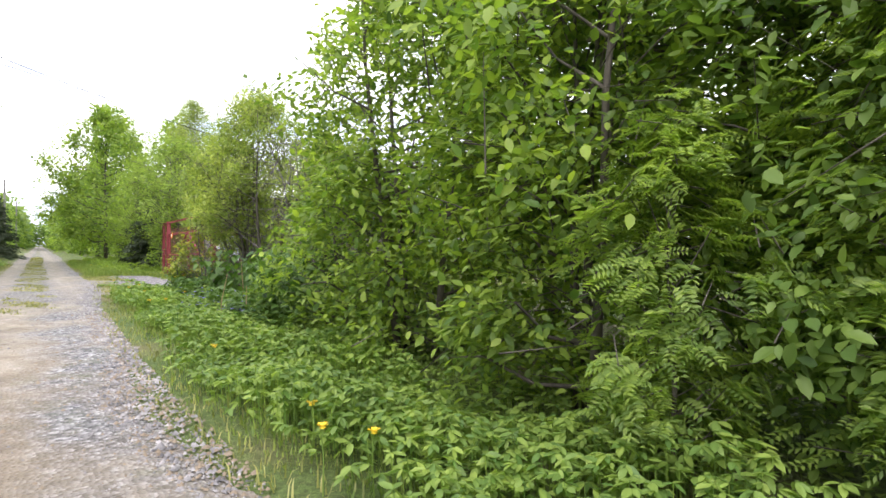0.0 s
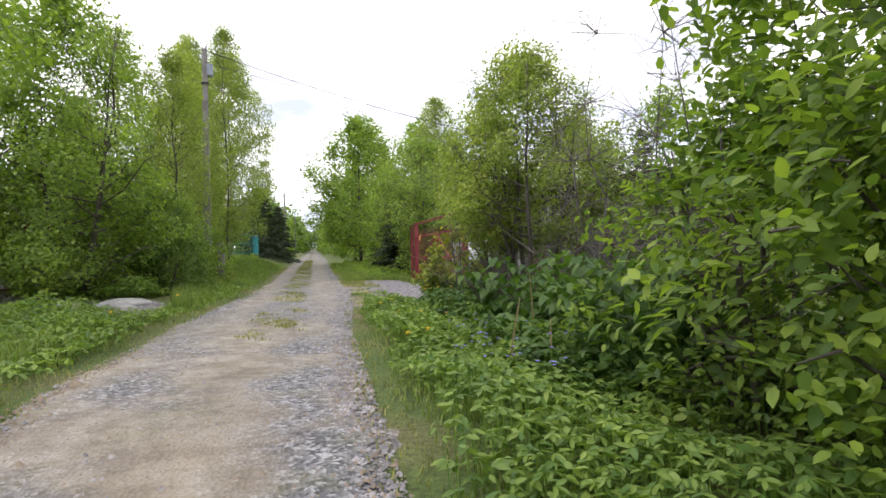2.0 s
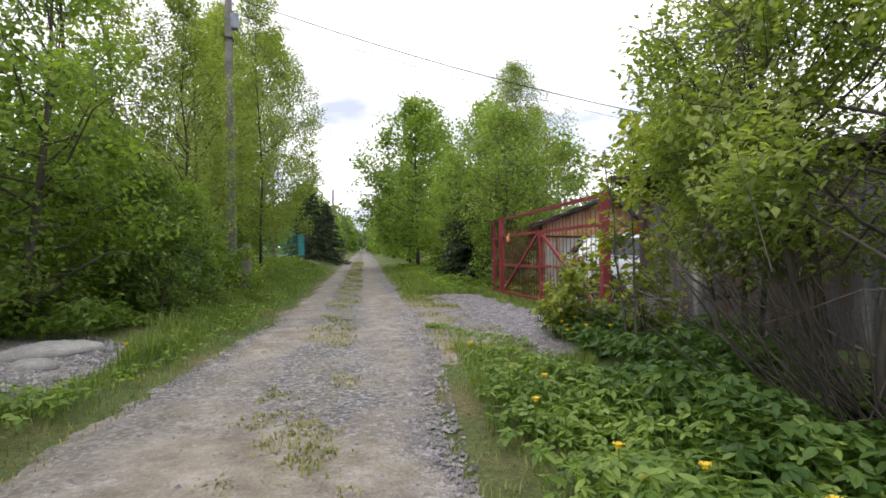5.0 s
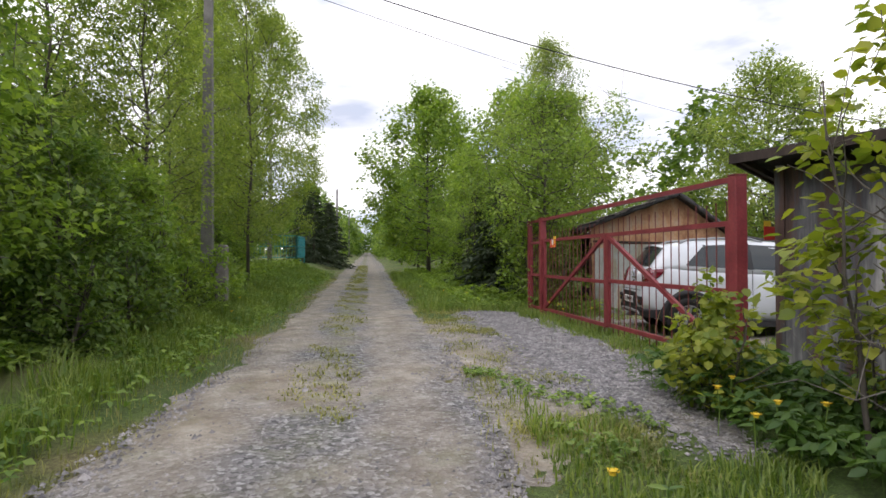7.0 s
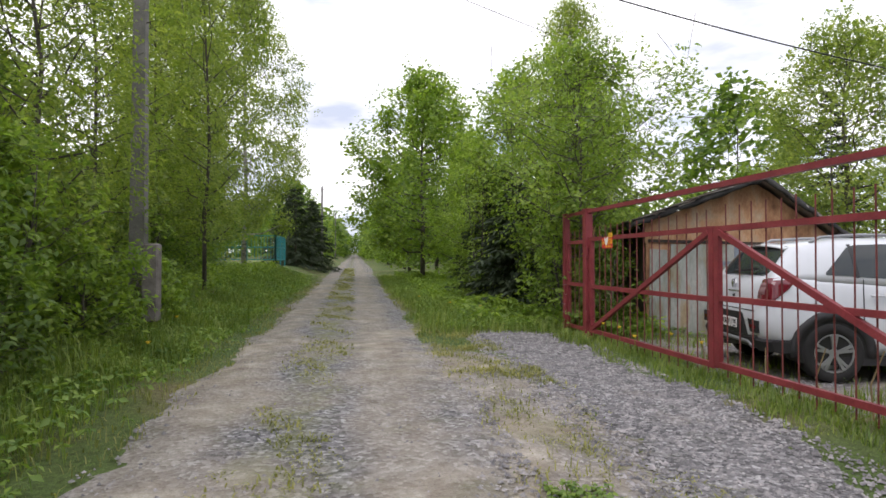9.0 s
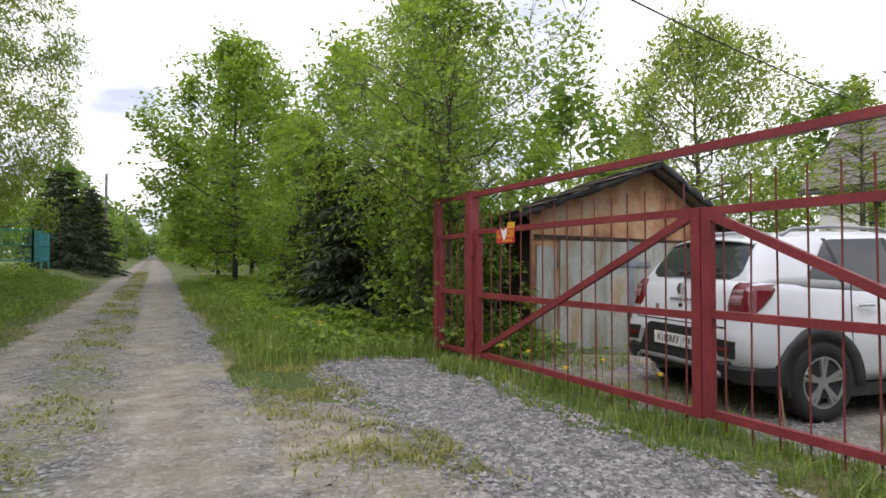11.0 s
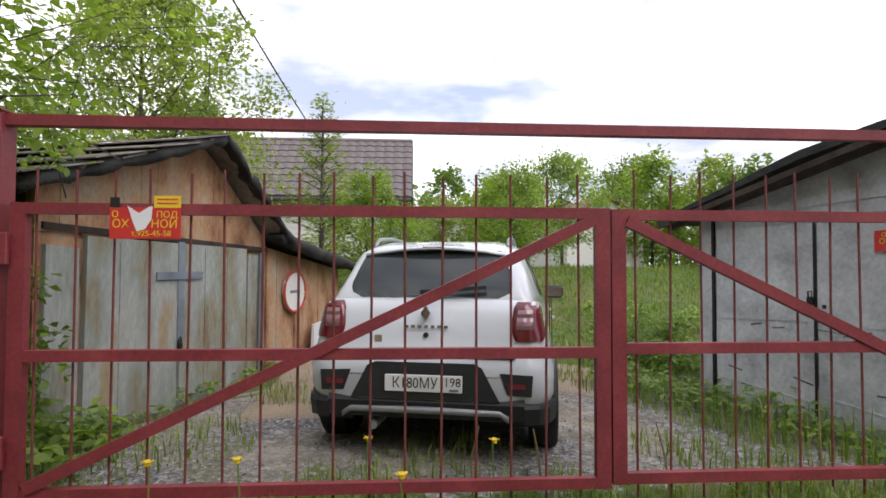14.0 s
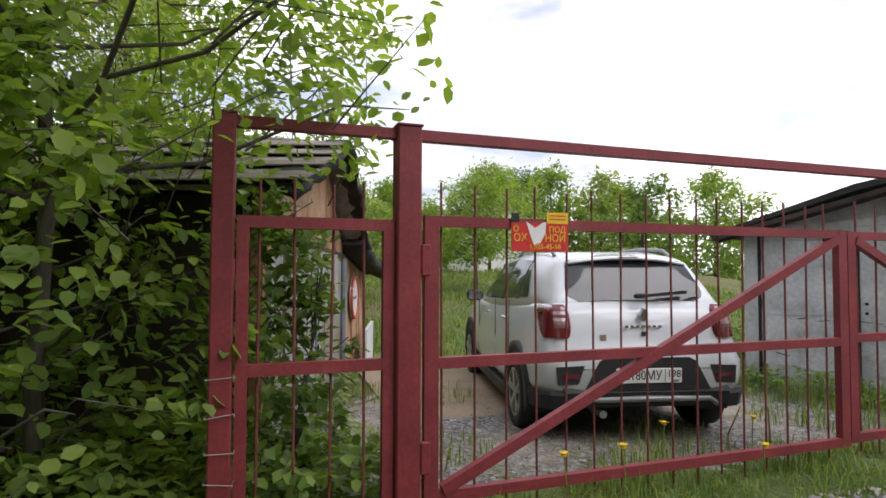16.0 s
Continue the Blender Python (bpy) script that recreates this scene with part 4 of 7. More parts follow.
    for i in range(12):
        t = i / 11
        x, z = W + (EXT + 0.2 - W) * t, zr + (ze - zr) * t
        h = 0.10 + 0.05 * rng.uniform(-1, 1)
        dy = -0.27 + 0.03 * rng.uniform(-1, 1)
        rings.append([(x, dy, z - h), (x, dy - 0.03, z), (x, dy + 0.03, z + 0.06), (x, dy + 0.2, z + 0.05), (x, dy + 0.2, z - 0.02)])
    part("felt_edge", Mesh().loft(rings), M_felt, root, "torn black roofing felt edge", True)
    # loose sheets laid over the west slope
    run, rise = AP + 0.32, za - zl + 0.12
    tilt = math.atan2(rise, run)
    wide = math.hypot(run, rise)
    for i in range(4):
        for k in range(4):
            u = wide * (i + 0.5) / 4 - 0.02
            m = Mesh().box((0, 0, 0), (wide / 4 + 0.10, 1.24, 0.012), rz=rng.normal(0, 0.035), ry=0.06, bev=0.002)
            ob = part("roof_sheet", m, M_slate, root)
            ob.matrix_local = Matrix.Translation((-0.32 + u * math.cos(tilt), 0.34 + 1.12 * k + rng.normal(0, 0.07), zl - 0.12 + u * math.sin(tilt) + 0.062 + 0.012 * (k % 2))) @ Euler((rng.normal(0, 0.012), -tilt + rng.normal(0, 0.012), 0)).to_matrix().to_4x4()
    return root, rz, z0


shed, shed_rz, shed_z = build_shed()


def on_shed(u, v, z):
    a = radians(shed_rz)
    return (5.20 + u * math.cos(a) - v * math.sin(a), 22.08 + u * math.sin(a) + v * math.cos(a), shed_z + z)


disc = Mesh()
disc.tube([(0, 0.012, 0), (0, -0.012, 0)], 0.27, 28)
rd = thing("round_sign", on_shed(3.55, -0.04, 1.03), "round white enamel sign with a red rim hung on the shed", "sign", rz=shed_rz)
part("plate", disc, M_cream, rd)
ringm = Mesh()
ring_pts = [(0.265 * math.cos(a), -0.014, 0.265 * math.sin(a)) for a in np.linspace(0, 2 * math.pi, 33)]
ringm.tube(ring_pts, 0.02, 6)
part("rim", ringm, M_redrim, rd, "red rim", True)
part("mark", Mesh().box((0, -0.016, 0), (0.24, 0.006, 0.035)), M_steelblue, rd)
solo("white_board", Mesh().prism([(-0.34, 0.0), (0.32, 0.0), (0.36, 0.62), (-0.30, 0.55)], "y", -0.02, 0.02), M_whitesheet,
     on_shed(4.15, -0.16, 0.02), "white sheet leaning against the shed wall", "board", rz=shed_rz)

# ---- right garage ----
M_gargrey = rough_mat("dull_grey_paint", [(0.34, (0.30, 0.295, 0.29)), (0.44, (0.44, 0.45, 0.465)), (0.56, (0.53, 0.54, 0.555)), (0.70, (0.60, 0.605, 0.60))], 2.2, 26, 0.55, 0.35, 0.006, island=0.05)
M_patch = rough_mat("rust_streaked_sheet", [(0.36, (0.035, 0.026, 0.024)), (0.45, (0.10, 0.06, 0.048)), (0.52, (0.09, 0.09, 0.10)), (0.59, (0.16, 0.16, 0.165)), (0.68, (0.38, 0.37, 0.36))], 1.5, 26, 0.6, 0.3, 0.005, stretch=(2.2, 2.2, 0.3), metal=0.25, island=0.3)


def build_garage():
    """Mono-pitch garage of old sheet metal; local x along its doors, y towards the yard."""
    rz = math.degrees(math.atan2(16.50 - 15.84, 6.51 - 4.84))
    z0 = g1(5.2, 15.4) - 0.02
    root = thing("garage", (4.84, 15.84, z0), "old grey sheet-metal garage with rust-streaked patched side", "garage", rz=rz)
    W, D, zh, zl = 1.80, 5.4, 2.35, 1.88
    part("door_wall", Mesh().prism([(0, -0.1), (W, -0.1), (W, zl), (0, zh)], "y", -0.08, 0.0), M_gargrey, root)
    part("east_wall", Mesh().box((W - 0.04, -D / 2, zl / 2 - 0.05), (0.08, D - 0.1, zl)), M_gargrey, root)
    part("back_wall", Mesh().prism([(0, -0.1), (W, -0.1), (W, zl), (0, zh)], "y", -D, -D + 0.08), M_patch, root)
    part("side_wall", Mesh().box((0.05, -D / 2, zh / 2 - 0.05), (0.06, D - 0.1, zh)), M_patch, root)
    rng = np.random.default_rng(8)
    rows = ((0.0, 0.80), (0.80, 1.62), (1.62, 2.28))
    for k, (a, b) in enumerate(rows):
        y = 0.0
        while y > -D + 0.1:
            w = rng.uniform(0.45, 1.0)
            w = min(w, y + D)
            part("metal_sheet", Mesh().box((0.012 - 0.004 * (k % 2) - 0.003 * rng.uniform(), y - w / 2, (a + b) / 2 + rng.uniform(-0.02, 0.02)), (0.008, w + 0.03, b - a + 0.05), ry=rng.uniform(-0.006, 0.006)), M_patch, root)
            y -= w
    for x0, x1 in ((0.04, 0.63), (0.65, 1.58)):
        d = part("door", Mesh().box(((x0 + x1) / 2, 0.016, 0.93), (x1 - x0, 0.03, 1.66), bev=0.008), M_gargrey, root, "dented grey metal door leaf")
        part("fold", Mesh().bar((x0 + 0.05, 0.034, 0.95), (x1 - 0.05, 0.034, 0.92), 0.008, 0.012), M_gargrey, d)
        part("fold", Mesh().bar((x0 + 0.05, 0.034, 0.30), (x1 - 0.05, 0.034, 0.36), 0.008, 0.012), M_gargrey, d)
    part("door_seam", Mesh().box((0.64, 0.0365, 0.93), (0.022, 0.006, 1.66)), M_blackiron, root)
    for k in range(7):
        x, z = 0.12 + 0.21 * k, 0.45 + 0.5 * abs(math.sin(k * 2.1))
        part("scratch", Mesh().box((x, 0.033, z), (0.16 + 0.06 * math.sin(k), 0.004, 0.012), ry=0.25 * math.sin(k * 1.7)), M_patch, root)
    for z in (1.82, 1.93):
        part("top_sheet", Mesh().box((0.85, 0.006, z), (1.5, 0.012, 0.09), ry=0.05, bev=0.003), M_gargrey, root)
    lk = part("padlock", Mesh().box((0.67, 0.055, 1.12), (0.05, 0.03, 0.07), bev=0.008), M_blackiron, root, "rusty iron padlock")
    part("shackle", Mesh().tube([(0.655, 0.055, 1.15), (0.655, 0.055, 1.20), (0.685, 0.055, 1.20), (0.685, 0.055, 1.15)], 0.006, 6), M_blackiron, lk)
    for z in (0.98, 1.08):
        part("keyhole", Mesh().box((0.57, 0.034, z), (0.03, 0.006, 0.03)), M_blackiron, root)
    for z in (0.3, 1.05, 1.6):
        part("hinge", Mesh().tube([(1.61, 0.03, z - 0.06), (1.61, 0.03, z + 0.06)], 0.014, 6), M_blackiron, root)
    part("corner_strip", Mesh().box((1.625, 0.012, 0.95), (0.03, 0.02, 1.8)), M_blackiron, root)
    part("corner_sheet", Mesh().box((0.035, -0.042, 1.12), (0.092, 0.105, 2.34)), M_patch, root)
    part("roof", Mesh().prism([(-0.40, zh + 0.085), (0.6, zh - 0.10), (W + 0.28, zl - 0.05), (W + 0.28, zl - 0.01), (0.6, zh - 0.03), (-0.40, zh + 0.14)], "y", -D - 0.25, 0.28), M_felt, root, "black felted flat roof")
    for i in range(7):
        y = 0.15 - i * 0.92
        part("rafter", Mesh().bar((-0.38, y, zh + 0.05), (W + 0.24, y, zl - 0.085), 0.05, 0.06), M_darkwood, root)
    part("fascia", Mesh().bar((-0.41, -D - 0.2, zh + 0.08), (-0.41, 0.28, zh + 0.08), 0.03, 0.10), M_darkwood, root)
    part("eave_lining", Mesh().bar((-0.39, 0.27, zh + 0.065), (W + 0.26, 0.27, zl - 0.07), 0.03, 0.05), M_darkwood, root)
    return root


garage = build_garage()

# ---- car ----
M_white = plain_mat("white_car_paint", (0.60, 0.63, 0.66), 0.25, 0.0, 0.6, 0.03)
M_plastic = plain_mat("black_plastic", (0.022, 0.022, 0.024), 0.6, var=0.2)
M_silver = plain_mat("silver_plastic", (0.30, 0.31, 0.32), 0.45, 0.4)
M_tyre = plain_mat("rubber_tyre", (0.018, 0.018, 0.018), 0.85, var=0.25)
M_alloy = plain_mat("alloy_rim", (0.42, 0.43, 0.44), 0.35, 0.7)
M_redlens = plain_mat("red_lens", (0.14, 0.008, 0.016), 0.12, 0.0, 0.8, 0.1)
M_clearlens = plain_mat("clear_lens", (0.26, 0.13, 0.14), 0.12, 0.0, 0.8, 0.15)
M_chrome = plain_mat("chrome", (0.6, 0.6, 0.6), 0.15, 0.9)
M_plate = plain_mat("plate_white", (0.78, 0.78, 0.77), 0.45, var=0.05)
M_ink = plain_mat("black_ink", (0.015, 0.015, 0.015), 0.5)


def glass_mat(name, tint, mixin):
    """Dark tinted pane: a mirror-like sheen over what is seen through it."""
    m, n, l, bsdf = new_mat(name)
    bsdf.inputs["Base Color"].default_value = (*tint, 1)
    bsdf.inputs["Roughness"].default_value = 0.03
    bsdf.inputs["IOR"].default_value = 1.55
    tr = n.new("ShaderNodeBsdfTransparent")
    tr.inputs[0].default_value = (0.62, 0.68, 0.66, 1)
    ms = n.new("ShaderNodeMixShader")
    ms.inputs[0].default_value = mixin
    l.new(bsdf.outputs[0], ms.inputs[1])
    l.new(tr.outputs[0], ms.inputs[2])
    l.new(ms.outputs[0], n["Material Output"].inputs[0])
    return m


M_glass = glass_mat("tinted_glass", (0.035, 0.043, 0.045), 0.10)
M_pane = glass_mat("window_glass", (0.04, 0.045, 0.05), 0.1)


def text_mesh(name, body, size, mat, depth=0.0012):
    cu = bpy.data.curves.new(name, "FONT")
    cu.body = body
    cu.size = size
    cu.extrude = depth
    cu.resolution_u = 3
    cu.align_x, cu.align_y = "CENTER", "CENTER"
    ob = bpy.data.objects.new(name, cu)
    me = bpy.data.meshes.new_from_object(ob)
    bpy.data.objects.remove(ob)
    bpy.data.curves.remove(cu)
    me.name = name
    me.materials.clear()
    me.materials.append(mat)
    return me


def text_part(name, body, size, mat, parent, m, sx=1.0, label=""):
    ob = new(name, text_mesh(name, body, size, mat))
    ob.parent = parent
    ob.matrix_local = m @ Matrix.Diagonal((sx, 1, 1, 1))
    if label:
        ob["label"] = label
    return ob


def lerp_tab(x, tab):
    return float(np.interp(x, [p[0] for p in tab], [p[1] for p in tab]))


HALF = ((0, 0.66), (0.03, 0.74), (0.08, 0.80), (0.18, 0.845), (0.45, 0.866), (3.3, 0.866), (3.65, 0.83), (3.9, 0.72), (4.02, 0.58), (4.08, 0.40))
TOPZ = ((0, 0.66), (0.03, 0.74), (0.07, 0.82), (0.10, 0.95), (0.14, 1.08), (0.2, 1.12), (0.7, 1.10), (1.5, 1.05), (2.5, 1.01), (3.0, 1.03), (3.3, 1.0), (3.75, 0.90), (3.98, 0.76), (4.08, 0.60))
BOTZ = ((0, 0.46), (0.04, 0.40), (0.2, 0.34), (0.5, 0.25), (3.5, 0.24), (4.0, 0.30), (4.08, 0.40))
ROOFZ = ((0.17, 1.09), (0.27, 1.25), (0.40, 1.42), (0.47, 1.475), (0.6, 1.505), (0.9, 1.54), (1.6, 1.56), (2.15, 1.525), (2.4, 1.46), (2.72, 1.26), (3.04, 1.04))
ROOFW = ((0.17, 0.66), (0.4, 0.56), (1.0, 0.585), (2.1, 0.58), (2.5, 0.61), (3.04, 0.68))
BASEW = ((0.17, 0.70), (0.35, 0.735), (0.7, 0.775), (1.2, 0.80), (3.04, 0.80))
SHOULDER = ((0.0, 0.95), (0.12, 0.925), (0.3, 0.92), (0.6, 0.94), (1.0, 0.97), (4.1, 1.0))


CABIN = ((0.0, 0.0), (0.14, 0.2), (0.42, 0.5), (0.76, 0.78), (1.0, 0.90), (1.3, 0.96), (1.75, 0.99))


def build_car():
    z0 = -0.135
    fx, fy = 0.9775, -0.211
    px, py = 4.755, 19.285
    rz = math.degrees(math.atan2(fy, fx))
    car = thing("car", (px, py, z0), "white hatchback with black lower cladding parked in the yard", "car", rz=rz)
    # lower body
    xs = [0, 0.015, 0.03, 0.05, 0.08, 0.12, 0.18, 0.3, 0.45, 0.7, 1.1, 1.6, 2.1, 2.6, 3.0, 3.3, 3.5, 3.65, 3.8, 3.9, 3.98, 4.04, 4.08]
    rings = []
    def flank(x):
        """Half outline of the lower body, from sill to shoulder."""
        w, zt, zb = lerp_tab(x, HALF), lerp_tab(x, TOPZ), lerp_tab(x, BOTZ)
        zm, k = min(0.66, zt - 0.05), lerp_tab(x, SHOULDER)
        rise = min(1, (zt - zm) * 4)
        return zt, zb, [(w * 0.70, zb), (w * 0.95, zb + 0.05), (w, zb + 0.16), (w, zm), (w * (0.35 + 0.65 * k) * 0.985, zm + (zt - zm) * 0.45), (w * k * 0.96, zt - 0.07 * rise), (w * k * 0.93, zt - 0.025 * rise), (w * k * 0.86, zt)]

    def flank_y(x, z):
        zt, zb, half = flank(x)
        return float(np.interp(z, [q[1] for q in half], [q[0] for q in half])) if z < zt else 0.0

    def rear_x(y, z):
        """Where the tail of the lower body stands at that breadth and height."""
        for x in np.linspace(0.0, 0.5, 251):
            if flank_y(x, z) >= abs(y):
                return float(x)
        return 0.5
    for x in xs:
        zt, zb, half = flank(x)
        rings.append([(x, 0, zb)] + [(x, y, z) for y, z in half] + [(x, 0, zt + 0.012)] + [(x, -y, z) for y, z in reversed(half)])
    body = part("body", Mesh().loft(rings), M_white, car, "", True)
    # cabin shell
    rings = []
    for x in (0.17, 0.22, 0.27, 0.33, 0.40, 0.44, 0.47, 0.53, 0.6, 0.7, 0.9, 1.25, 1.6, 1.9, 2.15, 2.3, 2.4, 2.55, 2.72, 2.9, 3.04):
        zr, w = lerp_tab(x, ROOFZ), lerp_tab(x, ROOFW)
        zb = lerp_tab(x, TOPZ) - 0.04
        k = max(0.02, zr - zb)
        bw = lerp_tab(x, BASEW)
        half = [(bw - (bw - w) * q, zb + k * v) for q, v in CABIN]
        rings.append([(x, 0, zb)] + [(x, y, z) for y, z in half] + [(x, 0, zr)] + [(x, -y, z) for y, z in reversed(half)])
    part("roof", Mesh().loft(rings), M_white, car, "", True)

    def side_y(x, z):
        zr, w = lerp_tab(x, ROOFZ), lerp_tab(x, ROOFW)
        zb = lerp_tab(x, TOPZ) - 0.04
        t = (z - zb) / max(0.02, zr - zb)
        return float(np.interp(t, [v for q, v in CABIN], [lerp_tab(x, BASEW) - (lerp_tab(x, BASEW) - w) * q for q, v in CABIN]))

    def side_pane(name, top, bottom, x0, x1, n=8):
        for s in (-1, 1):
            m = Mesh()
            cols = []
            for i in range(n + 1):
                x = x0 + (x1 - x0) * i / n
                za, zb = bottom(x), top(x)
                cols.append([(x, s * (side_y(x, za + (zb - za) * q / 4) + 0.008), za + (zb - za) * q / 4) for q in range(5)])
            m.loft(cols, closed=False, cap=False)
            part(name, m, M_glass, car, "", True)
    belt = lambda x: lerp_tab(x, TOPZ) + 0.035
    roofline = lambda x: lerp_tab(x, ROOFZ) - 0.085
    side_pane("side_window", lambda x: max(belt(x) + 0.01, min(roofline(x), belt(x) + 0.02 + max(0.0, x - 0.70) * 1.05, belt(x) + max(0.01, (2.76 - x) * 0.85))), belt, 0.70, 2.72, 22)
    for s in (-1, 1):
        for x, w in ((1.67, 0.075), (1.02, 0.035)):
            pts = [(x, s * (side_y(x, z) + 0.010), z) for z in np.linspace(belt(x) - 0.01, roofline(x) + 0.01, 5)]
            part("pillar", Mesh().loft([[(p[0] - w / 2, p[1], p[2]), (p[0] + w / 2, p[1], p[2]), (p[0] + w / 2, p[1] - s * 0.01, p[2]), (p[0] - w / 2, p[1] - s * 0.01, p[2])] for p in pts]), M_plastic, car)
    # tailgate glass
    def hatch_x(y, z):
        for x in np.linspace(0.12, 0.9, 391):
            if lerp_tab(x, ROOFZ) > z and side_y(x, z) >= abs(y):
                return float(x)
        return 0.9
    m = Mesh()
    rows = []
    for q in range(10):
        u = q / 9
        z = 1.135 + 0.315 * u
        hw = (0.60 - 0.085 * u) * (0.80 + 0.20 * math.sqrt(1 - (1 - min(u / 0.35, 1)) ** 2)) * (1 - 0.06 * max(0.0, (u - 0.85) / 0.15) ** 2)
        rows.append([(hatch_x(hw * t, z) - 0.014 - 0.012 * (1 - t * t), hw * t, z - 0.018 * t * t * (1 - u)) for t in np.linspace(-1, 1, 17)])
    m.loft(rows, closed=False, cap=False)
    part("rear_window", m, M_glass, car, "dark tinted rear window", True)
    m = Mesh()
    rows = []
    for q in range(5):
        z = 1.07 + (1.44 - 1.07) * q / 4
        xr = float(np.interp(-z, [-p[1] for p in ROOFZ[7:]], [p[0] for p in ROOFZ[7:]]))
        rows.append([(xr + 0.014 - 0.12 * abs(t) ** 4, 0.62 * t, z) for t in np.linspace(-1, 1, 9)])
    m.loft(rows, closed=False, cap=False)
    part("windscreen", m, M_glass, car, "", True)
    rings = []
    for y in np.linspace(-0.52, 0.52, 9):
        d = 0.05 * (y / 0.52) ** 2
        rings.append([(0.43 + d, y, 1.455 - d), (0.345 + d, y, 1.458 - d), (0.335 + d, y, 1.470 - d), (0.36 + d, y, 1.484 - d), (0.62, y, 1.512 - d), (0.62, y, 1.47 - d)])
    part("spoiler", Mesh().loft(rings), M_white, car, "", True)
    part("brake_light", Mesh().box((0.352, 0, 1.474), (0.02, 0.16, 0.012)), M_redlens, car)
    wp = part("wiper", Mesh().bar((0.125, -0.02, 1.165), (0.16, -0.40, 1.195), 0.02, 0.025), M_plastic, car)
    part("wiper_boss", Mesh().box((0.12, 0.0, 1.165), (0.05, 0.1, 0.04), bev=0.01), M_plastic, wp)
    for s in (-1, 1):
        # lamps
        rows, pale = [], []
        for q in range(11):
            v = q / 10
            z = 0.845 + 0.255 * v
            tip = float(np.interp(v, (0, 0.2, 0.55, 0.85, 1.0), (0.13, 0.19, 0.31, 0.37, 0.30)))
            inner = 0.565 + 0.03 * abs(2 * v - 1) ** 3 + 0.015 * v
            arc = [(rear_x(inner, z) + 0.012, s * inner, z)]
            arc += [(rear_x(y, z) - 0.022, s * y, z) for y in np.linspace(inner + 0.012, 0.70, 6)]
            x0 = rear_x(0.72, z)
            for x in np.linspace(x0, max(tip, x0 + 0.03), 7):
                arc.append((x - 0.004, s * (flank_y(x, z) + 0.014), z))
            arc.append((max(tip, x0 + 0.03) + 0.004, s * (flank_y(tip, z) - 0.01), z))
            rows.append(arc)
            if 3 <= q <= 8:
                pale.append([(rear_x(y, z) - 0.028 - (0.008 if q in (4, 5, 7) else 0), s * y, z) for y in np.linspace(inner + 0.035, 0.715, 6)])
        lamp = part("tail_light", Mesh().loft(rows, closed=False, cap=False), M_redlens, car, "red tail light", True)
        part("lens", Mesh().loft(pale, closed=False, cap=False), M_clearlens, lamp, "pale clear lens")
        part("fog_light_recess", Mesh().prism([(s * 0.50, 0.645), (s * 0.715, 0.635), (s * 0.705, 0.50), (s * 0.55, 0.505)], "x", -0.004, 0.06), M_plastic, car)
        part("reflector", Mesh().box((-0.006, s * 0.61, 0.565), (0.012, 0.12, 0.035)), M_redlens, car)
        part("roof_rail", Mesh().tube([(0.66, s * 0.525, 1.49), (0.78, s * 0.525, 1.55), (1.2, s * 0.53, 1.575), (1.75, s * 0.53, 1.565), (1.95, s * 0.53, 1.51)], 0.017, 8), M_silver, car, "grey roof rail", True)
        mir = part("mirror", Mesh().box((2.56, s * 0.93, 1.07), (0.11, 0.19, 0.13), bev=0.03), M_plastic, car, "black side mirror")
        part("mirror_glass", Mesh().box((2.50, s * 0.935, 1.07), (0.006, 0.15, 0.095)), M_chrome, mir)
        for x in (1.17, 2.02):
            part("door_handle", Mesh().box((x, s * 0.872, 0.92), (0.17, 0.028, 0.03), bev=0.01), M_white, car)
        for x, z0d, z1d in ((1.66, 0.36, 1.06), (1.02, 0.58, 1.09), (2.66, 0.36, 1.0)):
            part("door_gap", Mesh().bar((x, s * 0.866, z0d), (x, s * 0.856, z1d), 0.007, 0.008, up=(1, 0, 0)), M_plastic, car)
        part("sill", Mesh().prism([(0.66, 0.19), (3.32, 0.19), (3.32, 0.275), (0.66, 0.275)], "y", s * 0.80, s * 0.874), M_plastic, car, "black sill cladding")
        for wx in (0.70, 3.29):
            arch = Mesh()
            ring_a = []
            for a in np.linspace(-0.12, math.pi + 0.12, 17):
                ring_a.append([(wx + r * math.cos(a), s * y, 0.315 + r * math.sin(a)) for r, y in ((0.345, 0.84), (0.345, 0.884), (0.435, 0.880), (0.445, 0.84))])
            arch.loft(ring_a)
            part("wheel_arch", arch, M_plastic, car, "black wheel arch cladding", True)
            well = Mesh()
            fan = [(wx + 0.35 * math.cos(a), 0.315 + 0.35 * math.sin(a)) for a in np.linspace(-0.3, math.pi + 0.3, 16)]
            well.prism(fan, "y", s * 0.60, s * 0.8705)
            part("wheel_well", well, M_ink, car)
            wh = new("wheel")
            wh.parent = car
            wh.location = (wx, s * 0.78, 0.315)
            prof = ((0.20, -0.09), (0.29, -0.105), (0.312, -0.085), (0.316, 0.0), (0.312, 0.085), (0.29, 0.105), (0.205, 0.10))
            rows = [[(r * math.cos(a), s * (q + 0.005), r * math.sin(a)) for r, q in prof] for a in np.linspace(0, 2 * math.pi, 33)[:-1]]
            part("tyre", Mesh().loft(rows + [rows[0]], closed=True, cap=False), M_tyre, wh, "black rubber tyre", True)
            rim = Mesh()
            rows = [[(r * math.cos(a), s * q, r * math.sin(a)) for r, q in ((0.21, 0.07), (0.21, 0.105), (0.19, 0.105), (0.185, 0.05), (0.21, 0.02))] for a in np.linspace(0, 2 * math.pi, 29)[:-1]]
            rim.loft(rows + [rows[0]], closed=True, cap=False)
            rim.tube([(0, s * 0.03, 0), (0, s * 0.10, 0)], 0.05, 12)
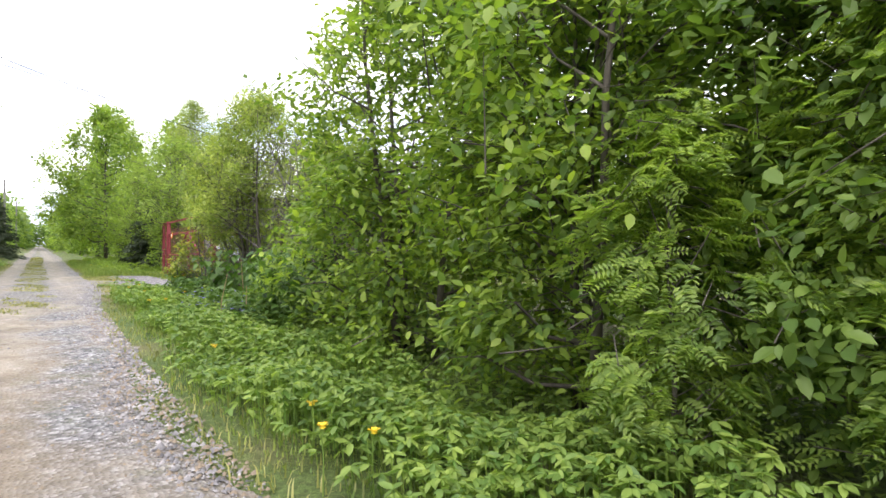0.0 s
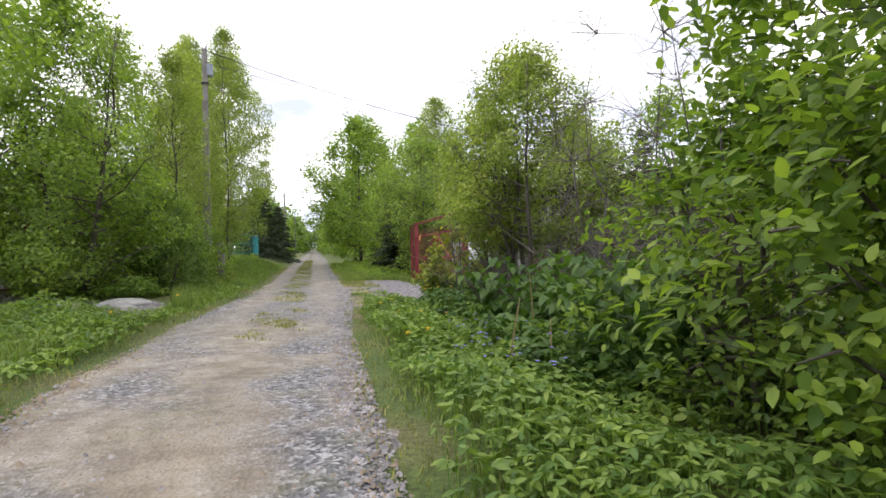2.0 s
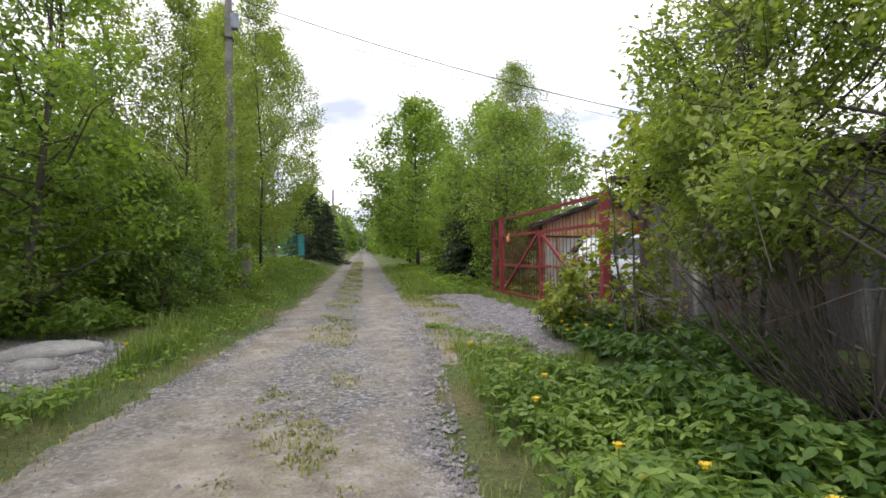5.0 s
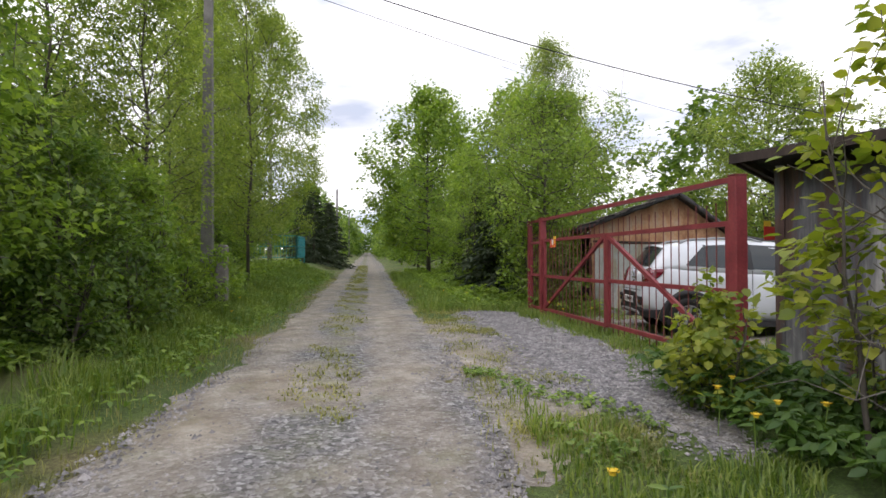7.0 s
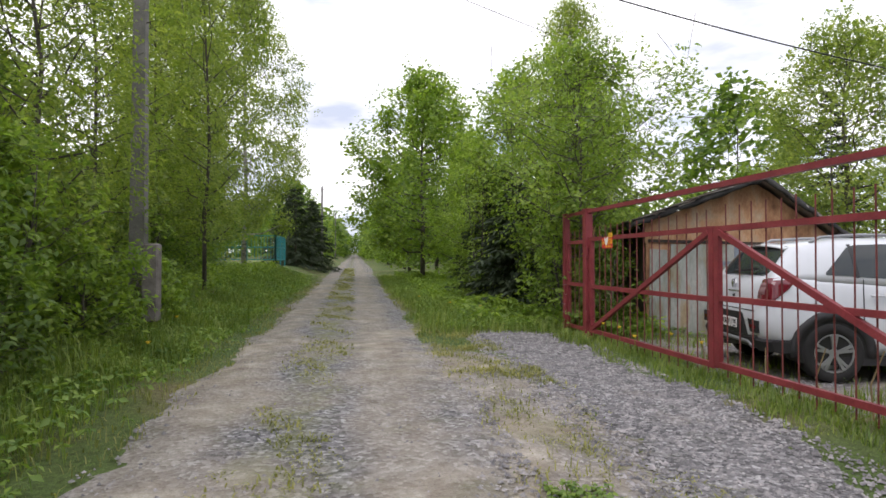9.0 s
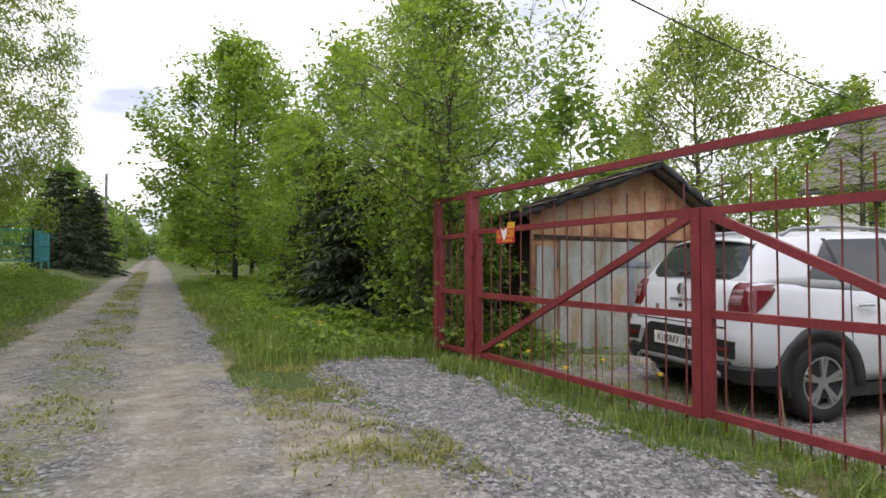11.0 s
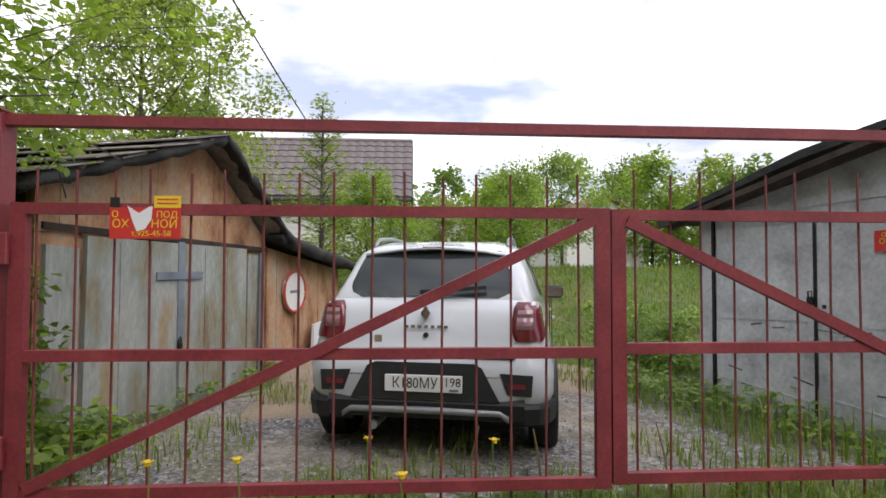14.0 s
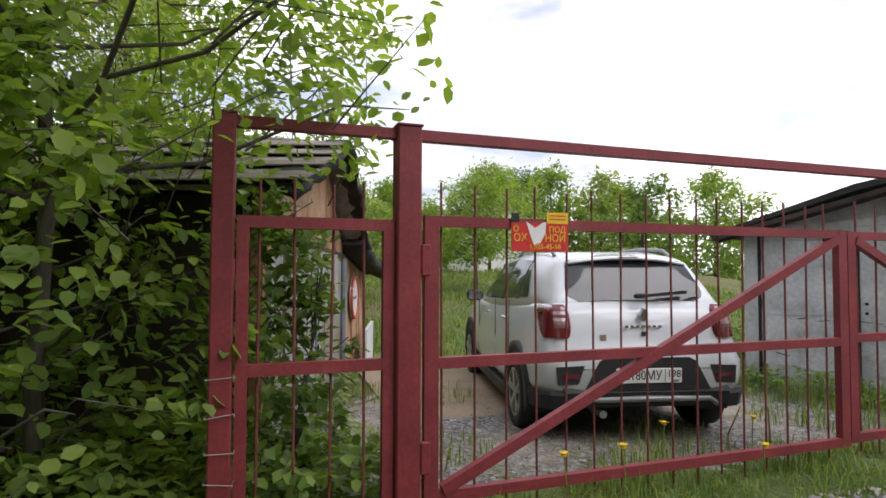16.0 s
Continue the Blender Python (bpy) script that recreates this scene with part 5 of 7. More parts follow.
            for k in range(5):
                a = k * 2 * math.pi / 5 + 0.3
                for da in (-0.13, 0.13):
                    rim.bar((0.03 * math.cos(a), s * 0.085, 0.03 * math.sin(a)), (0.195 * math.cos(a + da), s * 0.095, 0.195 * math.sin(a + da)), 0.03, 0.035, up=(0, 1, 0))
            rim.tube([(0, s * 0.015, 0), (0, s * 0.02, 0)], 0.2, 20)
            part("rim", rim, M_alloy, wh, "five-spoke alloy rim")
    # rear bumper: black lower apron, plate recess and grey skid
    part("apron", Mesh().loft([[(x, y, z) for x, z in ((0.02, 0.48), (-0.008, 0.44), (0.02, 0.33), (0.25, 0.29), (0.25, 0.46))] for y in np.linspace(-0.66, 0.66, 7)]), M_plastic, car, "black bumper apron")
    for s in (-1, 1):
        rows = [[(x + dx, s * y, z) for x, z in ((0.01, 0.445), (-0.006, 0.42), (0.03, 0.31), (0.25, 0.29), (0.25, 0.44))] for dx, y in ((0.0, 0.66), (0.03, 0.755), (0.10, 0.825), (0.26, 0.872))]
        part("apron_corner", Mesh().loft(rows), M_plastic, car)
    part("plate_recess", Mesh().prism([(-0.50, 0.46), (0.50, 0.46), (0.385, 0.675), (0.33, 0.70), (-0.33, 0.70), (-0.385, 0.675)], "x", -0.010, 0.05), M_plastic, car)
    part("skid_plate", Mesh().loft([[(0.0 + abs(y) * 0.03, y, 0.41 + dz), (-0.028 + abs(y) * 0.03, y, 0.395 + dz), (-0.02 + abs(y) * 0.03, y, 0.365 + dz), (0.06, y, 0.36 + dz)] for y, dz in ((-0.56, -0.04), (-0.50, 0.0), (0.0, 0.005), (0.50, 0.0), (0.56, -0.04))]), M_silver, car, "silver bumper skid strip", True)
    part("tailgate_gap", Mesh().bar((0.022, -0.60, 0.735), (0.022, 0.60, 0.735), 0.008, 0.008), M_plastic, car)
    em = Mesh().prism([(0, 1.075), (0.032, 1.02), (0, 0.965), (-0.032, 1.02)], "x", 0.055, 0.10)
    part("emblem", em, M_chrome, car, "chrome diamond emblem")
    for k in range(7):
        part("badge_bar", Mesh().box((0.078, 0.135 - 0.045 * k, 0.93), (0.012, 0.026, 0.02)), M_chrome, car)
    part("tailgate_lock", Mesh().tube([(0.06, 0, 0.875), (0.09, 0, 0.875)], 0.017, 10), M_plastic, car)
    part("sticker", Mesh().box((0.066, 0.33, 0.845), (0.006, 0.05, 0.05)), M_sand, car)
    pl = part("number_plate", Mesh().box((-0.017, 0, 0.567), (0.012, 0.52, 0.112), bev=0.004), M_plate, car, "white number plate with black characters")
    face = Matrix(((0, 0, -1, -0.0242), (-1, 0, 0, 0.055), (0, 1, 0, 0.566), (0, 0, 0, 1)))
    text_part("plate_characters", "К180МУ", 0.098, M_ink, pl, face, 0.86)
    face2 = Matrix(((0, 0, -1, -0.0242), (-1, 0, 0, -0.195), (0, 1, 0, 0.577), (0, 0, 0, 1)))
    text_part("plate_characters", "198", 0.080, M_ink, pl, face2, 0.95)
    part("plate_rule", Mesh().box((-0.0235, -0.125, 0.567), (0.002, 0.004, 0.105)), M_ink, pl)
    part("plate_mark", Mesh().box((-0.0235, -0.205, 0.527), (0.002, 0.06, 0.016)), M_steelblue, pl)
    part("underbody", Mesh().box((2.0, 0, 0.29), (3.2, 1.3, 0.12)), M_ink, car)
    part("exhaust", Mesh().tube([(0.02, 0.35, 0.27), (0.5, 0.35, 0.27)], 0.03, 8), M_silver, car)
    part("cabin_floor", Mesh().box((1.5, 0, 0.9), (2.2, 1.4, 0.05)), M_ink, car)
    for y in (-0.36, 0.36):
        for x in (0.95, 1.85):
            st = part("seat_back", Mesh().box((x, y, 1.12), (0.16, 0.46, 0.46), bev=0.06, ry=-0.2), M_ink, car)
            part("headrest", Mesh().box((x - 0.06, y, 1.39), (0.1, 0.24, 0.13), bev=0.04), M_ink, st)


build_car()

# ---- warning signs on the gate ----
M_signred = plain_mat("red_sign_face", (0.55, 0.035, 0.03), 0.45, var=0.1)
M_signyel = plain_mat("yellow_sign_face", (0.78, 0.52, 0.03), 0.45, var=0.06)
M_paper = plain_mat("torn_white_backing", (0.72, 0.72, 0.72), 0.7, var=0.05)


def guard_sign(y, z, torn):
    s = thing("warning_sign", (gate_x(y) - 0.036, y, z), "torn red and yellow warning sign wired to the gate" if torn else "red and yellow warning sign on the garage door", "sign", rz=-90)
    if not torn:
        a = math.atan2(16.50 - 15.84, 6.51 - 4.84)
        s.matrix_world = pose(4.84 + 0.02 * math.cos(a) - 0.05 * math.sin(a), 15.84 + 0.02 * math.sin(a) + 0.05 * math.cos(a), 1.42, 0, 0, math.degrees(a) + 180)
    W, H = 0.345, 0.155
    part("plate", Mesh().box((0, 0, -0.02), (W, 0.004, H), bev=0.001), M_signred, s)
    part("yellow_strip", Mesh().box((W / 2 - 0.066, 0.0, H / 2 + 0.01), (0.13, 0.0045, 0.06)), M_signyel, s)
    for k in range(2):
        part("small_print", Mesh().box((W / 2 - 0.066, -0.003, H / 2 + 0.022 - 0.02 * k), (0.10, 0.002, 0.006)), M_signred, s)
    face = lambda x, zz: Matrix(((1, 0, 0, x), (0, 0, -1, -0.003), (0, 1, 0, zz), (0, 0, 0, 1)))
    if torn:
        part("torn_patch", Mesh().prism([(-0.085, 0.065), (-0.03, 0.03), (0.015, 0.06), (0.035, 0.064), (0.03, 0.0), (0.0, -0.05), (-0.04, -0.06), (-0.06, -0.01)], "y", -0.0045, -0.0022), M_paper, s)
        part("emblem_patch", Mesh().box((-W / 2 + 0.025, 0, H / 2 + 0.005), (0.045, 0.005, 0.05)), M_ink, s)
        text_part("lettering", "О", 0.046, M_signyel, s, face(-0.145, 0.022))
        text_part("lettering", "ПОД", 0.046, M_signyel, s, face(0.105, 0.022))
        text_part("lettering", "ОХ", 0.058, M_signyel, s, face(-0.118, -0.025))
        text_part("lettering", "НОЙ", 0.058, M_signyel, s, face(0.092, -0.025))
        text_part("lettering", "т.925-45-58", 0.040, M_signyel, s, face(0.03, -0.072))
    else:
        text_part("lettering", "ОБЪЕКТ", 0.046, M_signyel, s, face(-0.03, 0.022))
        text_part("lettering", "ОХРАНОЙ", 0.056, M_signyel, s, face(0.0, -0.025))
        text_part("lettering", "т.925-45-58", 0.040, M_signyel, s, face(0.0, -0.072))
    for x in (-0.15, 0.15):
        part("wire_tie", Mesh().tube([(x, -0.004, 0.04), (x, 0.03, 0.06)], 0.002, 4), M_wire, s)


guard_sign(20.68, 1.43, True)
guard_sign(0, 0, False)

# ---- house ----
M_siding = plain_mat("white_siding", (0.70, 0.69, 0.66), 0.6, var=0.04)
M_tile = rough_mat("brown_grey_metal_tile", [(0.3, (0.105, 0.085, 0.08)), (0.7, (0.17, 0.145, 0.14))], 3, 30, 0.5, 0.2, 0.004, island=0.08)
M_plinth = rough_mat("dark_plinth", [(0.3, (0.05, 0.05, 0.05)), (0.7, (0.1, 0.095, 0.09))], 3, 30, 0.9, 0.4, 0.01)
M_trim = plain_mat("white_trim", (0.72, 0.72, 0.70), 0.5, var=0.03)
M_brownwood = rough_mat("brown_plank", [(0.3, (0.07, 0.045, 0.03)), (0.7, (0.16, 0.11, 0.075))], 4, 40, 0.85, 0.4, 0.005, island=0.15)


def build_house():
    root = thing("house", (20.79, 19.84, 1.09), "white sided house with a brown metal-tile gable roof", "house")
    root.scale = (1.12, 1.12, 1.12)
    L, Dp = 6.38, 3.90
    H, R = 2.25, 4.42
    part("plinth", Mesh().box((Dp / 2, L / 2, 0.05), (Dp - 0.04, L - 0.04, 0.5)), M_plinth, root, "dark plinth")
    for nm, m in (("west_wall", Mesh().box((0.06, L / 2, H / 2 + 0.2), (0.12, L - 0.24, H))), ("east_wall", Mesh().box((Dp - 0.06, L / 2, H / 2 + 0.2), (0.12, L - 0.24, H)))):
        part(nm, m, M_siding, root)
    for y in (0.06, L - 0.06):
        part("gable_wall", Mesh().prism([(0, 0.2), (Dp, 0.2), (Dp, H + 0.2), (Dp / 2, R - 0.05), (0, H + 0.2)], "y", y - 0.06, y + 0.06), M_siding, root)
    nb = 11
    for i in range(nb):
        z = 0.30 + (H - 0.1) * i / nb
        part("siding_board", Mesh().prism([(-0.022, z), (0.0, z), (0.0, z + (H - 0.1) / nb - 0.006), (-0.008, z + (H - 0.1) / nb - 0.006)], "y", 0.0, L), M_siding, root)
    for i in range(18):
        z = 0.30 + 0.195 * i
        hw = Dp / 2 if z < H + 0.2 else max(0.0, (R - 0.1 - z) / (R - H - 0.2) * Dp / 2)
        if hw > 0.15:
            part("siding_board", Mesh().box((Dp / 2, -0.012, z + 0.09), (hw * 2 - 0.06, 0.02, 0.18)), M_siding, root)
    # windows on the west front
    for yy, w, h, zc in ((1.75, 0.55, 0.8, 1.45), (4.6, 0.95, 1.0, 1.45)):
        win = new("window")
        win.parent = root
        part("pane", Mesh().box((-0.03, yy, zc), (0.012, w, h)), M_pane, win, "dark glass pane")
        for a, b, t in (((-0.035, yy - w / 2, zc), (0.03, 0.07, h + 0.1), 0), ((-0.035, yy + w / 2, zc), (0.03, 0.07, h + 0.1), 0), ((-0.035, yy, zc - h / 2), (0.04, w, 0.07), 0), ((-0.035, yy, zc + h / 2), (0.03, w, 0.07), 0), ((-0.036, yy, zc), (0.026, 0.05, h - 0.08), 0)):
            part("window_frame", Mesh().box(a, b), M_trim, win)
    part("corner_trim", Mesh().box((-0.012, -0.01, H / 2 + 0.2), (0.05, 0.08, H)), M_trim, root)
    part("downpipe", Mesh().tube([(-0.07, 0.25, 0.1), (-0.07, 0.25, 2.2)], 0.045, 8), M_plinth, root, "dark drainpipe")
    # roof
    sl = math.atan2(R - 2.2, Dp / 2 + 0.45)
    for s in (0, 1):
        ex = -0.45 if s == 0 else Dp + 0.45
        poly = [(ex, 2.2), (Dp / 2, R), (Dp / 2, R - 0.1), (ex, 2.1)]
        roof = part("roof_slope", Mesh().prism(poly, "y", -0.35, L + 0.35), M_tile, root)
        part("gutter", Mesh().tube([(ex, -0.35, 2.12), (ex, L + 0.35, 2.12)], 0.055, 8), M_plinth, root)
        for yy in (-0.36, L + 0.36):
            part("barge_board", Mesh().bar((ex, yy, 2.16), (Dp / 2, yy, R - 0.03), 0.03, 0.16), M_plinth, root)
        if s == 0:
            tile = Mesh()
            tw, tl = (L + 0.7) / 22, math.hypot(R - 2.2, Dp / 2 + 0.45) / 9
            rows = []
            for q in range(7):
                u = q / 6
                zz = 0.02 + 0.028 * math.sin(math.pi * u)
                rows.append([(0.0, tw * (u - 0.5), zz + 0.025), (tl * 1.02, tw * (u - 0.5), zz), (tl * 1.02, tw * (u - 0.5), 0.0), (0.0, tw * (u - 0.5), 0.0)])
            tile.loft(rows)
            tm = fixed(tile.data("tile", M_tile, True))
            for r_ in range(9):
                for c in range(22):
                    t = new("tile", tm)
                    t.parent = roof
                    t.matrix_local = Matrix.Translation((ex + math.cos(sl) * tl * r_, -0.35 + tw * (c + 0.5), 2.2 + math.sin(sl) * tl * r_ + 0.004)) @ Euler((0, -sl, 0)).to_matrix().to_4x4()
    part("ridge_cap", Mesh().tube([(Dp / 2, -0.36, R + 0.02), (Dp / 2, L + 0.36, R + 0.02)], 0.09, 8), M_tile, root)
    # plank steps by the south end
    for k in range(3):
        part("step", Mesh().box((0.25 + 0.1 * k, -0.75 - 0.32 * k, 0.28 - 0.17 * k), (1.6, 0.36, 0.06), bev=0.01), M_brownwood, root, "brown plank step")
        for xx in (-0.4, 1.0):
            part("step_leg", Mesh().box((xx, -0.75 - 0.32 * k, 0.1 - 0.17 * k), (0.08, 0.1, 0.32)), M_brownwood, root)
    part("handrail", Mesh().bar((-0.45, -0.5, 1.1), (-0.45, -1.5, 0.6), 0.04, 0.06), M_trim, root)
    for yy, z in ((-0.55, 1.05), (-1.45, 0.62)):
        part("rail_post", Mesh().bar((-0.45, yy, 0.0), (-0.45, yy, z), 0.05, 0.05), M_trim, root)


build_house()


def garden_shed(x, y, w, d, h, rz, wall, roofm, label):
    z = g1(x, y)
    s = thing("garden_shed", (x, y, z), label, "shed", "garden sheds", rz=rz)
    part("wall", Mesh().prism([(-w / 2, -0.2), (w / 2, -0.2), (w / 2, h), (0, h + w * 0.28), (-w / 2, h)], "y", 0, d), wall, s)
    for sd in (-1, 1):
        part("roof_slope", Mesh().prism([(sd * (w / 2 + 0.2), h - 0.1), (0, h + w * 0.28 + 0.02), (0, h + w * 0.28 + 0.1), (sd * (w / 2 + 0.2), h)], "y", -0.25, d + 0.25), roofm, s)
    part("door", Mesh().box((0, -0.02, 0.85), (0.75, 0.04, 1.7)), M_brownwood, s)
    part("pane", Mesh().box((w * 0.32, -0.015, 1.2), (0.4, 0.03, 0.5)), M_pane, s)


M_redroof = rough_mat("red_brown_roof", [(0.3, (0.14, 0.06, 0.045)), (0.7, (0.24, 0.11, 0.085))], 3, 30, 0.7, 0.3, 0.01)
garden_shed(27.5, 12.3, 3.4, 4, 1.9, 100, M_siding, M_redroof, "small white garden house with a red-brown roof")
garden_shed(34.0, 11.0, 4.2, 5, 2.2, 80, M_brownwood, M_redroof, "distant brown garden house with a red roof")
garden_shed(31.0, 18.6, 3.0, 3.5, 1.8, 95, M_siding, M_slate, "distant pale garden house with a grey roof")

# planter boxes and bench in the garden
bench = thing("garden_bench", (16.8, 18.8, g1(16.8, 18.8)), "low pale plank bench on the lawn", "bench", rz=80)
part("seat", Mesh().box((0, 0, 0.24), (1.8, 0.40, 0.05), bev=0.01), M_stone, bench)
for sx in (-0.45, 0.45):
    part("leg", Mesh().box((sx * 1.6, 0, 0.09), (0.08, 0.3, 0.26)), M_stone, bench)

tank = thing("water_tank", (22.3, 18.9, g1(22.3, 18.9)), "white plastic tank beside the house", "tank", rz=8)
part("shell", Mesh().box((0, 0, 0.62), (0.95, 0.95, 0.85), bev=0.05), M_trim, tank)
for sx in (-0.35, 0.35):
    part("skid", Mesh().box((sx, 0, 0.10), (0.12, 1.0, 0.24), bev=0.01), M_brownwood, tank)
stack = thing("plank_stack", (20.6, 18.3, g1(20.6, 18.3)), "stack of grey-brown planks near the house", "planks", rz=-75)
for k in range(4):
    for q in range(4):
        part("plank", Mesh().box((0.04 * math.sin(k * 3 + q), -0.36 + 0.24 * q, 0.02 + 0.075 * k), (2.4, 0.2, 0.05), bev=0.006), (M_brownwood, M_dead)[(k + q) % 2], stack)

# ---- utility poles and cables ----
def utility_pole(x, y, top, stub, label):
    z = g1(x, y)
    p = thing("utility_pole", (x, y, z), label, "utility pole", "utility poles")
    h = top - z
    part("shaft", Mesh().loft([[(sx * w, sy * w * 0.85, zz) for sx, sy in ((-1, -1), (1, -1), (1, 1), (-1, 1))] for zz, w in ((-0.2, 0.12), (h, 0.075))]), M_concrete, p)
    for k in (-0.13, 0.13):
        part("insulator", Mesh().tube([(k, 0, h - 0.31), (k, 0, h - 0.26), (k, 0, h - 0.2)], (0.02, 0.04, 0.025), 8), M_trim, p)
    part("top_pin", Mesh().tube([(0.05, 0, h), (0.05, 0, h + 0.12)], 0.025, 6), M_blackiron, p)
    if stub:
        part("junction_box", Mesh().box((0.17, -0.05, h - 0.75), (0.18, 0.2, 0.42), bev=0.02), M_steelblue, p, "grey junction box")
        part("bracket", Mesh().box((0.0, 0.0, h - 1.2), (0.24, 0.22, 0.06)), M_blackiron, p)
        part("stub", Mesh().box((0.60, -1.2, 0.40), (0.21, 0.19, 1.1), bev=0.02), M_dead, p, "grey weathered stub beside the pole")
    return p


utility_pole(-3.15, 22.75, 8.1, True, "grey concrete utility pole with a junction box")
utility_pole(-2.5, 62.0, 7.4, False, "distant grey concrete utility pole")
utility_pole(-2.6, 98.0, 8.2, False, "distant grey concrete utility pole")


def cable(a, b, sag, rad, label):
    a, b = Vector(a), Vector(b)
    pts = []
    for i in range(25):
        t = i / 24
        p = a.lerp(b, t) - a
        p.z -= sag * 4 * t * (1 - t)
        pts.append(p)
    solo("overhead_cable", Mesh().tube(pts, rad, 5), M_wire, a, label, "cable", "overhead cables", smooth_faces=True)


cable((-3.1, 22.6, 8.0), (20.4, 21.0, 3.5), 0.98, 0.013, "black overhead cable running to the house roof")
cable((-3.1, 22.7, 7.75), (-2.5, 62.0, 7.05), 0.6, 0.009, "thin black cable between the poles")
cable((-2.75, 22.7, 7.75), (-2.1, 62.0, 7.05), 0.6, 0.009, "thin black cable between the poles")
cable((-3.1, 22.7, 7.6), (24.0, 36.0, 6.8), 0.5, 0.008, "thin black cable over the gardens")

# ---- teal fence, rusty side gate and loose stones ----
def rod_fence(name, label, category, pts, h, mat, step, at):
    f = thing(name, at, label, category)
    o = Vector(at)
    for a, b in zip(pts[:-1], pts[1:]):
        A, B = Vector((a[0], a[1], at[2])) - o, Vector((b[0], b[1], at[2])) - o
        up = Vector((0, 0, 1))
        n = max(2, int((B - A).length / 1.2))
        for k in range(n + 1):
            p = A.lerp(B, k / n)
            part("post", Mesh().bar(p - up * 0.2, p + up * h, 0.06, 0.06, up=(1, 0, 0)), mat, f)
        for z in (0.15, h * 0.55, h - 0.05):
            part("rail", Mesh().bar(A + up * z, B + up * z, 0.035, 0.045), mat, f)
        m = int((B - A).length / step)
        for k in range(m):
            p = A.lerp(B, (k + 0.5) / m)
            part("rod", Mesh().tube([p + up * 0.1, p + up * (h - 0.02)], 0.010, 4), mat, f)
    return f


rod_fence("teal_fence", "teal painted steel rod fence on the bank", "fence", ((-6.8, 43.8), (-3.85, 43.8), (-3.75, 47.0)), 1.45, M_teal, 0.16, (-3.85, 43.8, 1.05))
rod_fence("rusty_gate", "rusty brown steel gate at the side drive", "gate", ((-6.3, 17.4), (-9.0, 15.8)), 1.75, M_rust, 0.12, (-6.3, 17.4, g1(-6.3, 17.4)))


def boulder(x, y, sx, sy, sz, seed, label, mat, name="stone_slab"):
    rng = np.random.default_rng(seed)
    rows = []
    for z, k in ((-0.25, 0.9), (0.15, 1.0), (0.55, 0.86), (0.85, 0.6), (1.0, 0.3)):
        rows.append([(sx * k * math.cos(a) * rng.uniform(0.82, 1.1), sy * k * math.sin(a) * rng.uniform(0.82, 1.1), sz * z * rng.uniform(0.9, 1.08)) for a in np.linspace(0, 6.283, 13)[:-1]])
    solo(name, Mesh().loft(rows), mat, (x, y, g1(x, y)), label, "stone", "stones at the side drive", rz=rng.uniform(0, 90), smooth_faces=True)


boulder(-3.2, 14.0, 0.62, 0.30, 0.15, 3, "pale flat stone slab lying on gravel", M_stone)
boulder(-3.9, 13.4, 0.42, 0.28, 0.16, 4, "small grey stone on the gravel heap", M_stone)
boulder(-2.95, 13.2, 0.24, 0.16, 0.11, 5, "small grey stone on the gravel heap", M_stone)

# ---- trees and shrubs: east side of the lane ----
tree("elm_shrub", "dense leafy elm shrub with bright serrated leaves beside the lane", 3.22, 1.5, 5.2, 1.45, 0.05, 34, 13, 26, 0.08, L_elm, cover=1.3, seed=11, fine=True, stems=3, droop=0.2, up=0.45, trunk=0.045, category="shrub", group="lane shrubs")
tree("elm_shrub", "dense leafy elm shrub with bright serrated leaves beside the lane", 3.3, 3.75, 5.0, 1.35, 0.05, 34, 13, 26, 0.08, L_elm, cover=1.3, seed=12, fine=True, stems=3, droop=0.2, up=0.45, trunk=0.045, category="shrub", group="lane shrubs")
tree("elm_shrub", "dense leafy shrub with dark interior beside the lane", 3.75, -0.4, 5.4, 1.4, 0.08, 30, 12, 24, 0.085, L_deep, seed=13, fine=True, stems=3, droop=0.3, up=0.5, trunk=0.05, category="shrub", group="lane shrubs")
tree("elm_shrub", "dense leafy elm shrub with bright serrated leaves beside the lane", 3.3, 5.15, 2.3, 1.05, 0.05, 26, 13, 26, 0.075, L_elm, seed=16, fine=True, stems=3, droop=0.2, up=0.45, trunk=0.04, category="shrub", group="lane shrubs")
tree("rowan_sapling", "young rowan with feathery pinnate leaves", 2.6, 0.35, 1.9, 0.42, 0.15, 12, 4, 5, 0.05, L_mid, seed=14, fine=False, trunk=0.018, ratio=0.36, droop=0.4, category="shrub", pinnate=True, cover=0.8)
tree("rowan_sapling", "young rowan with feathery pinnate leaves", 3.4, -0.6, 3.0, 0.8, 0.15, 14, 5, 6, 0.062, L_mid, seed=15, fine=False, trunk=0.02, ratio=0.36, droop=0.4, category="shrub", pinnate=True, cover=0.8)
for k, (x, y, h, r, s) in enumerate(((4.6, 1.0, 7.0, 2.0, 21), (5.2, 3.6, 7.5, 2.2, 22), (5.4, -1.6, 7.0, 2.1, 23), (7.6, 1.2, 7.5, 2.4, 24), (7.4, 5.6, 6.5, 2.2, 26), (4.6, -4.5, 6.5, 2.0, 27))):
    tree("alder_tree", "slender dark-stemmed tree in the thicket", x, y, h, r, 0.12, 24, 9, 22, 0.13, L_deep, seed=s, trunk=0.06, droop=0.3, group="thicket trees")
tree("apple_tree", "many-stemmed leafy shrub tree before the garage", 3.75, 10.6, 4.2, 1.5, 0.30, 30, 9, 20, 0.065, L_birch, seed=31, cover=1.6, lumps=0.25, stems=5, trunk=0.05, droop=0.25, up=0.75, category="tree")
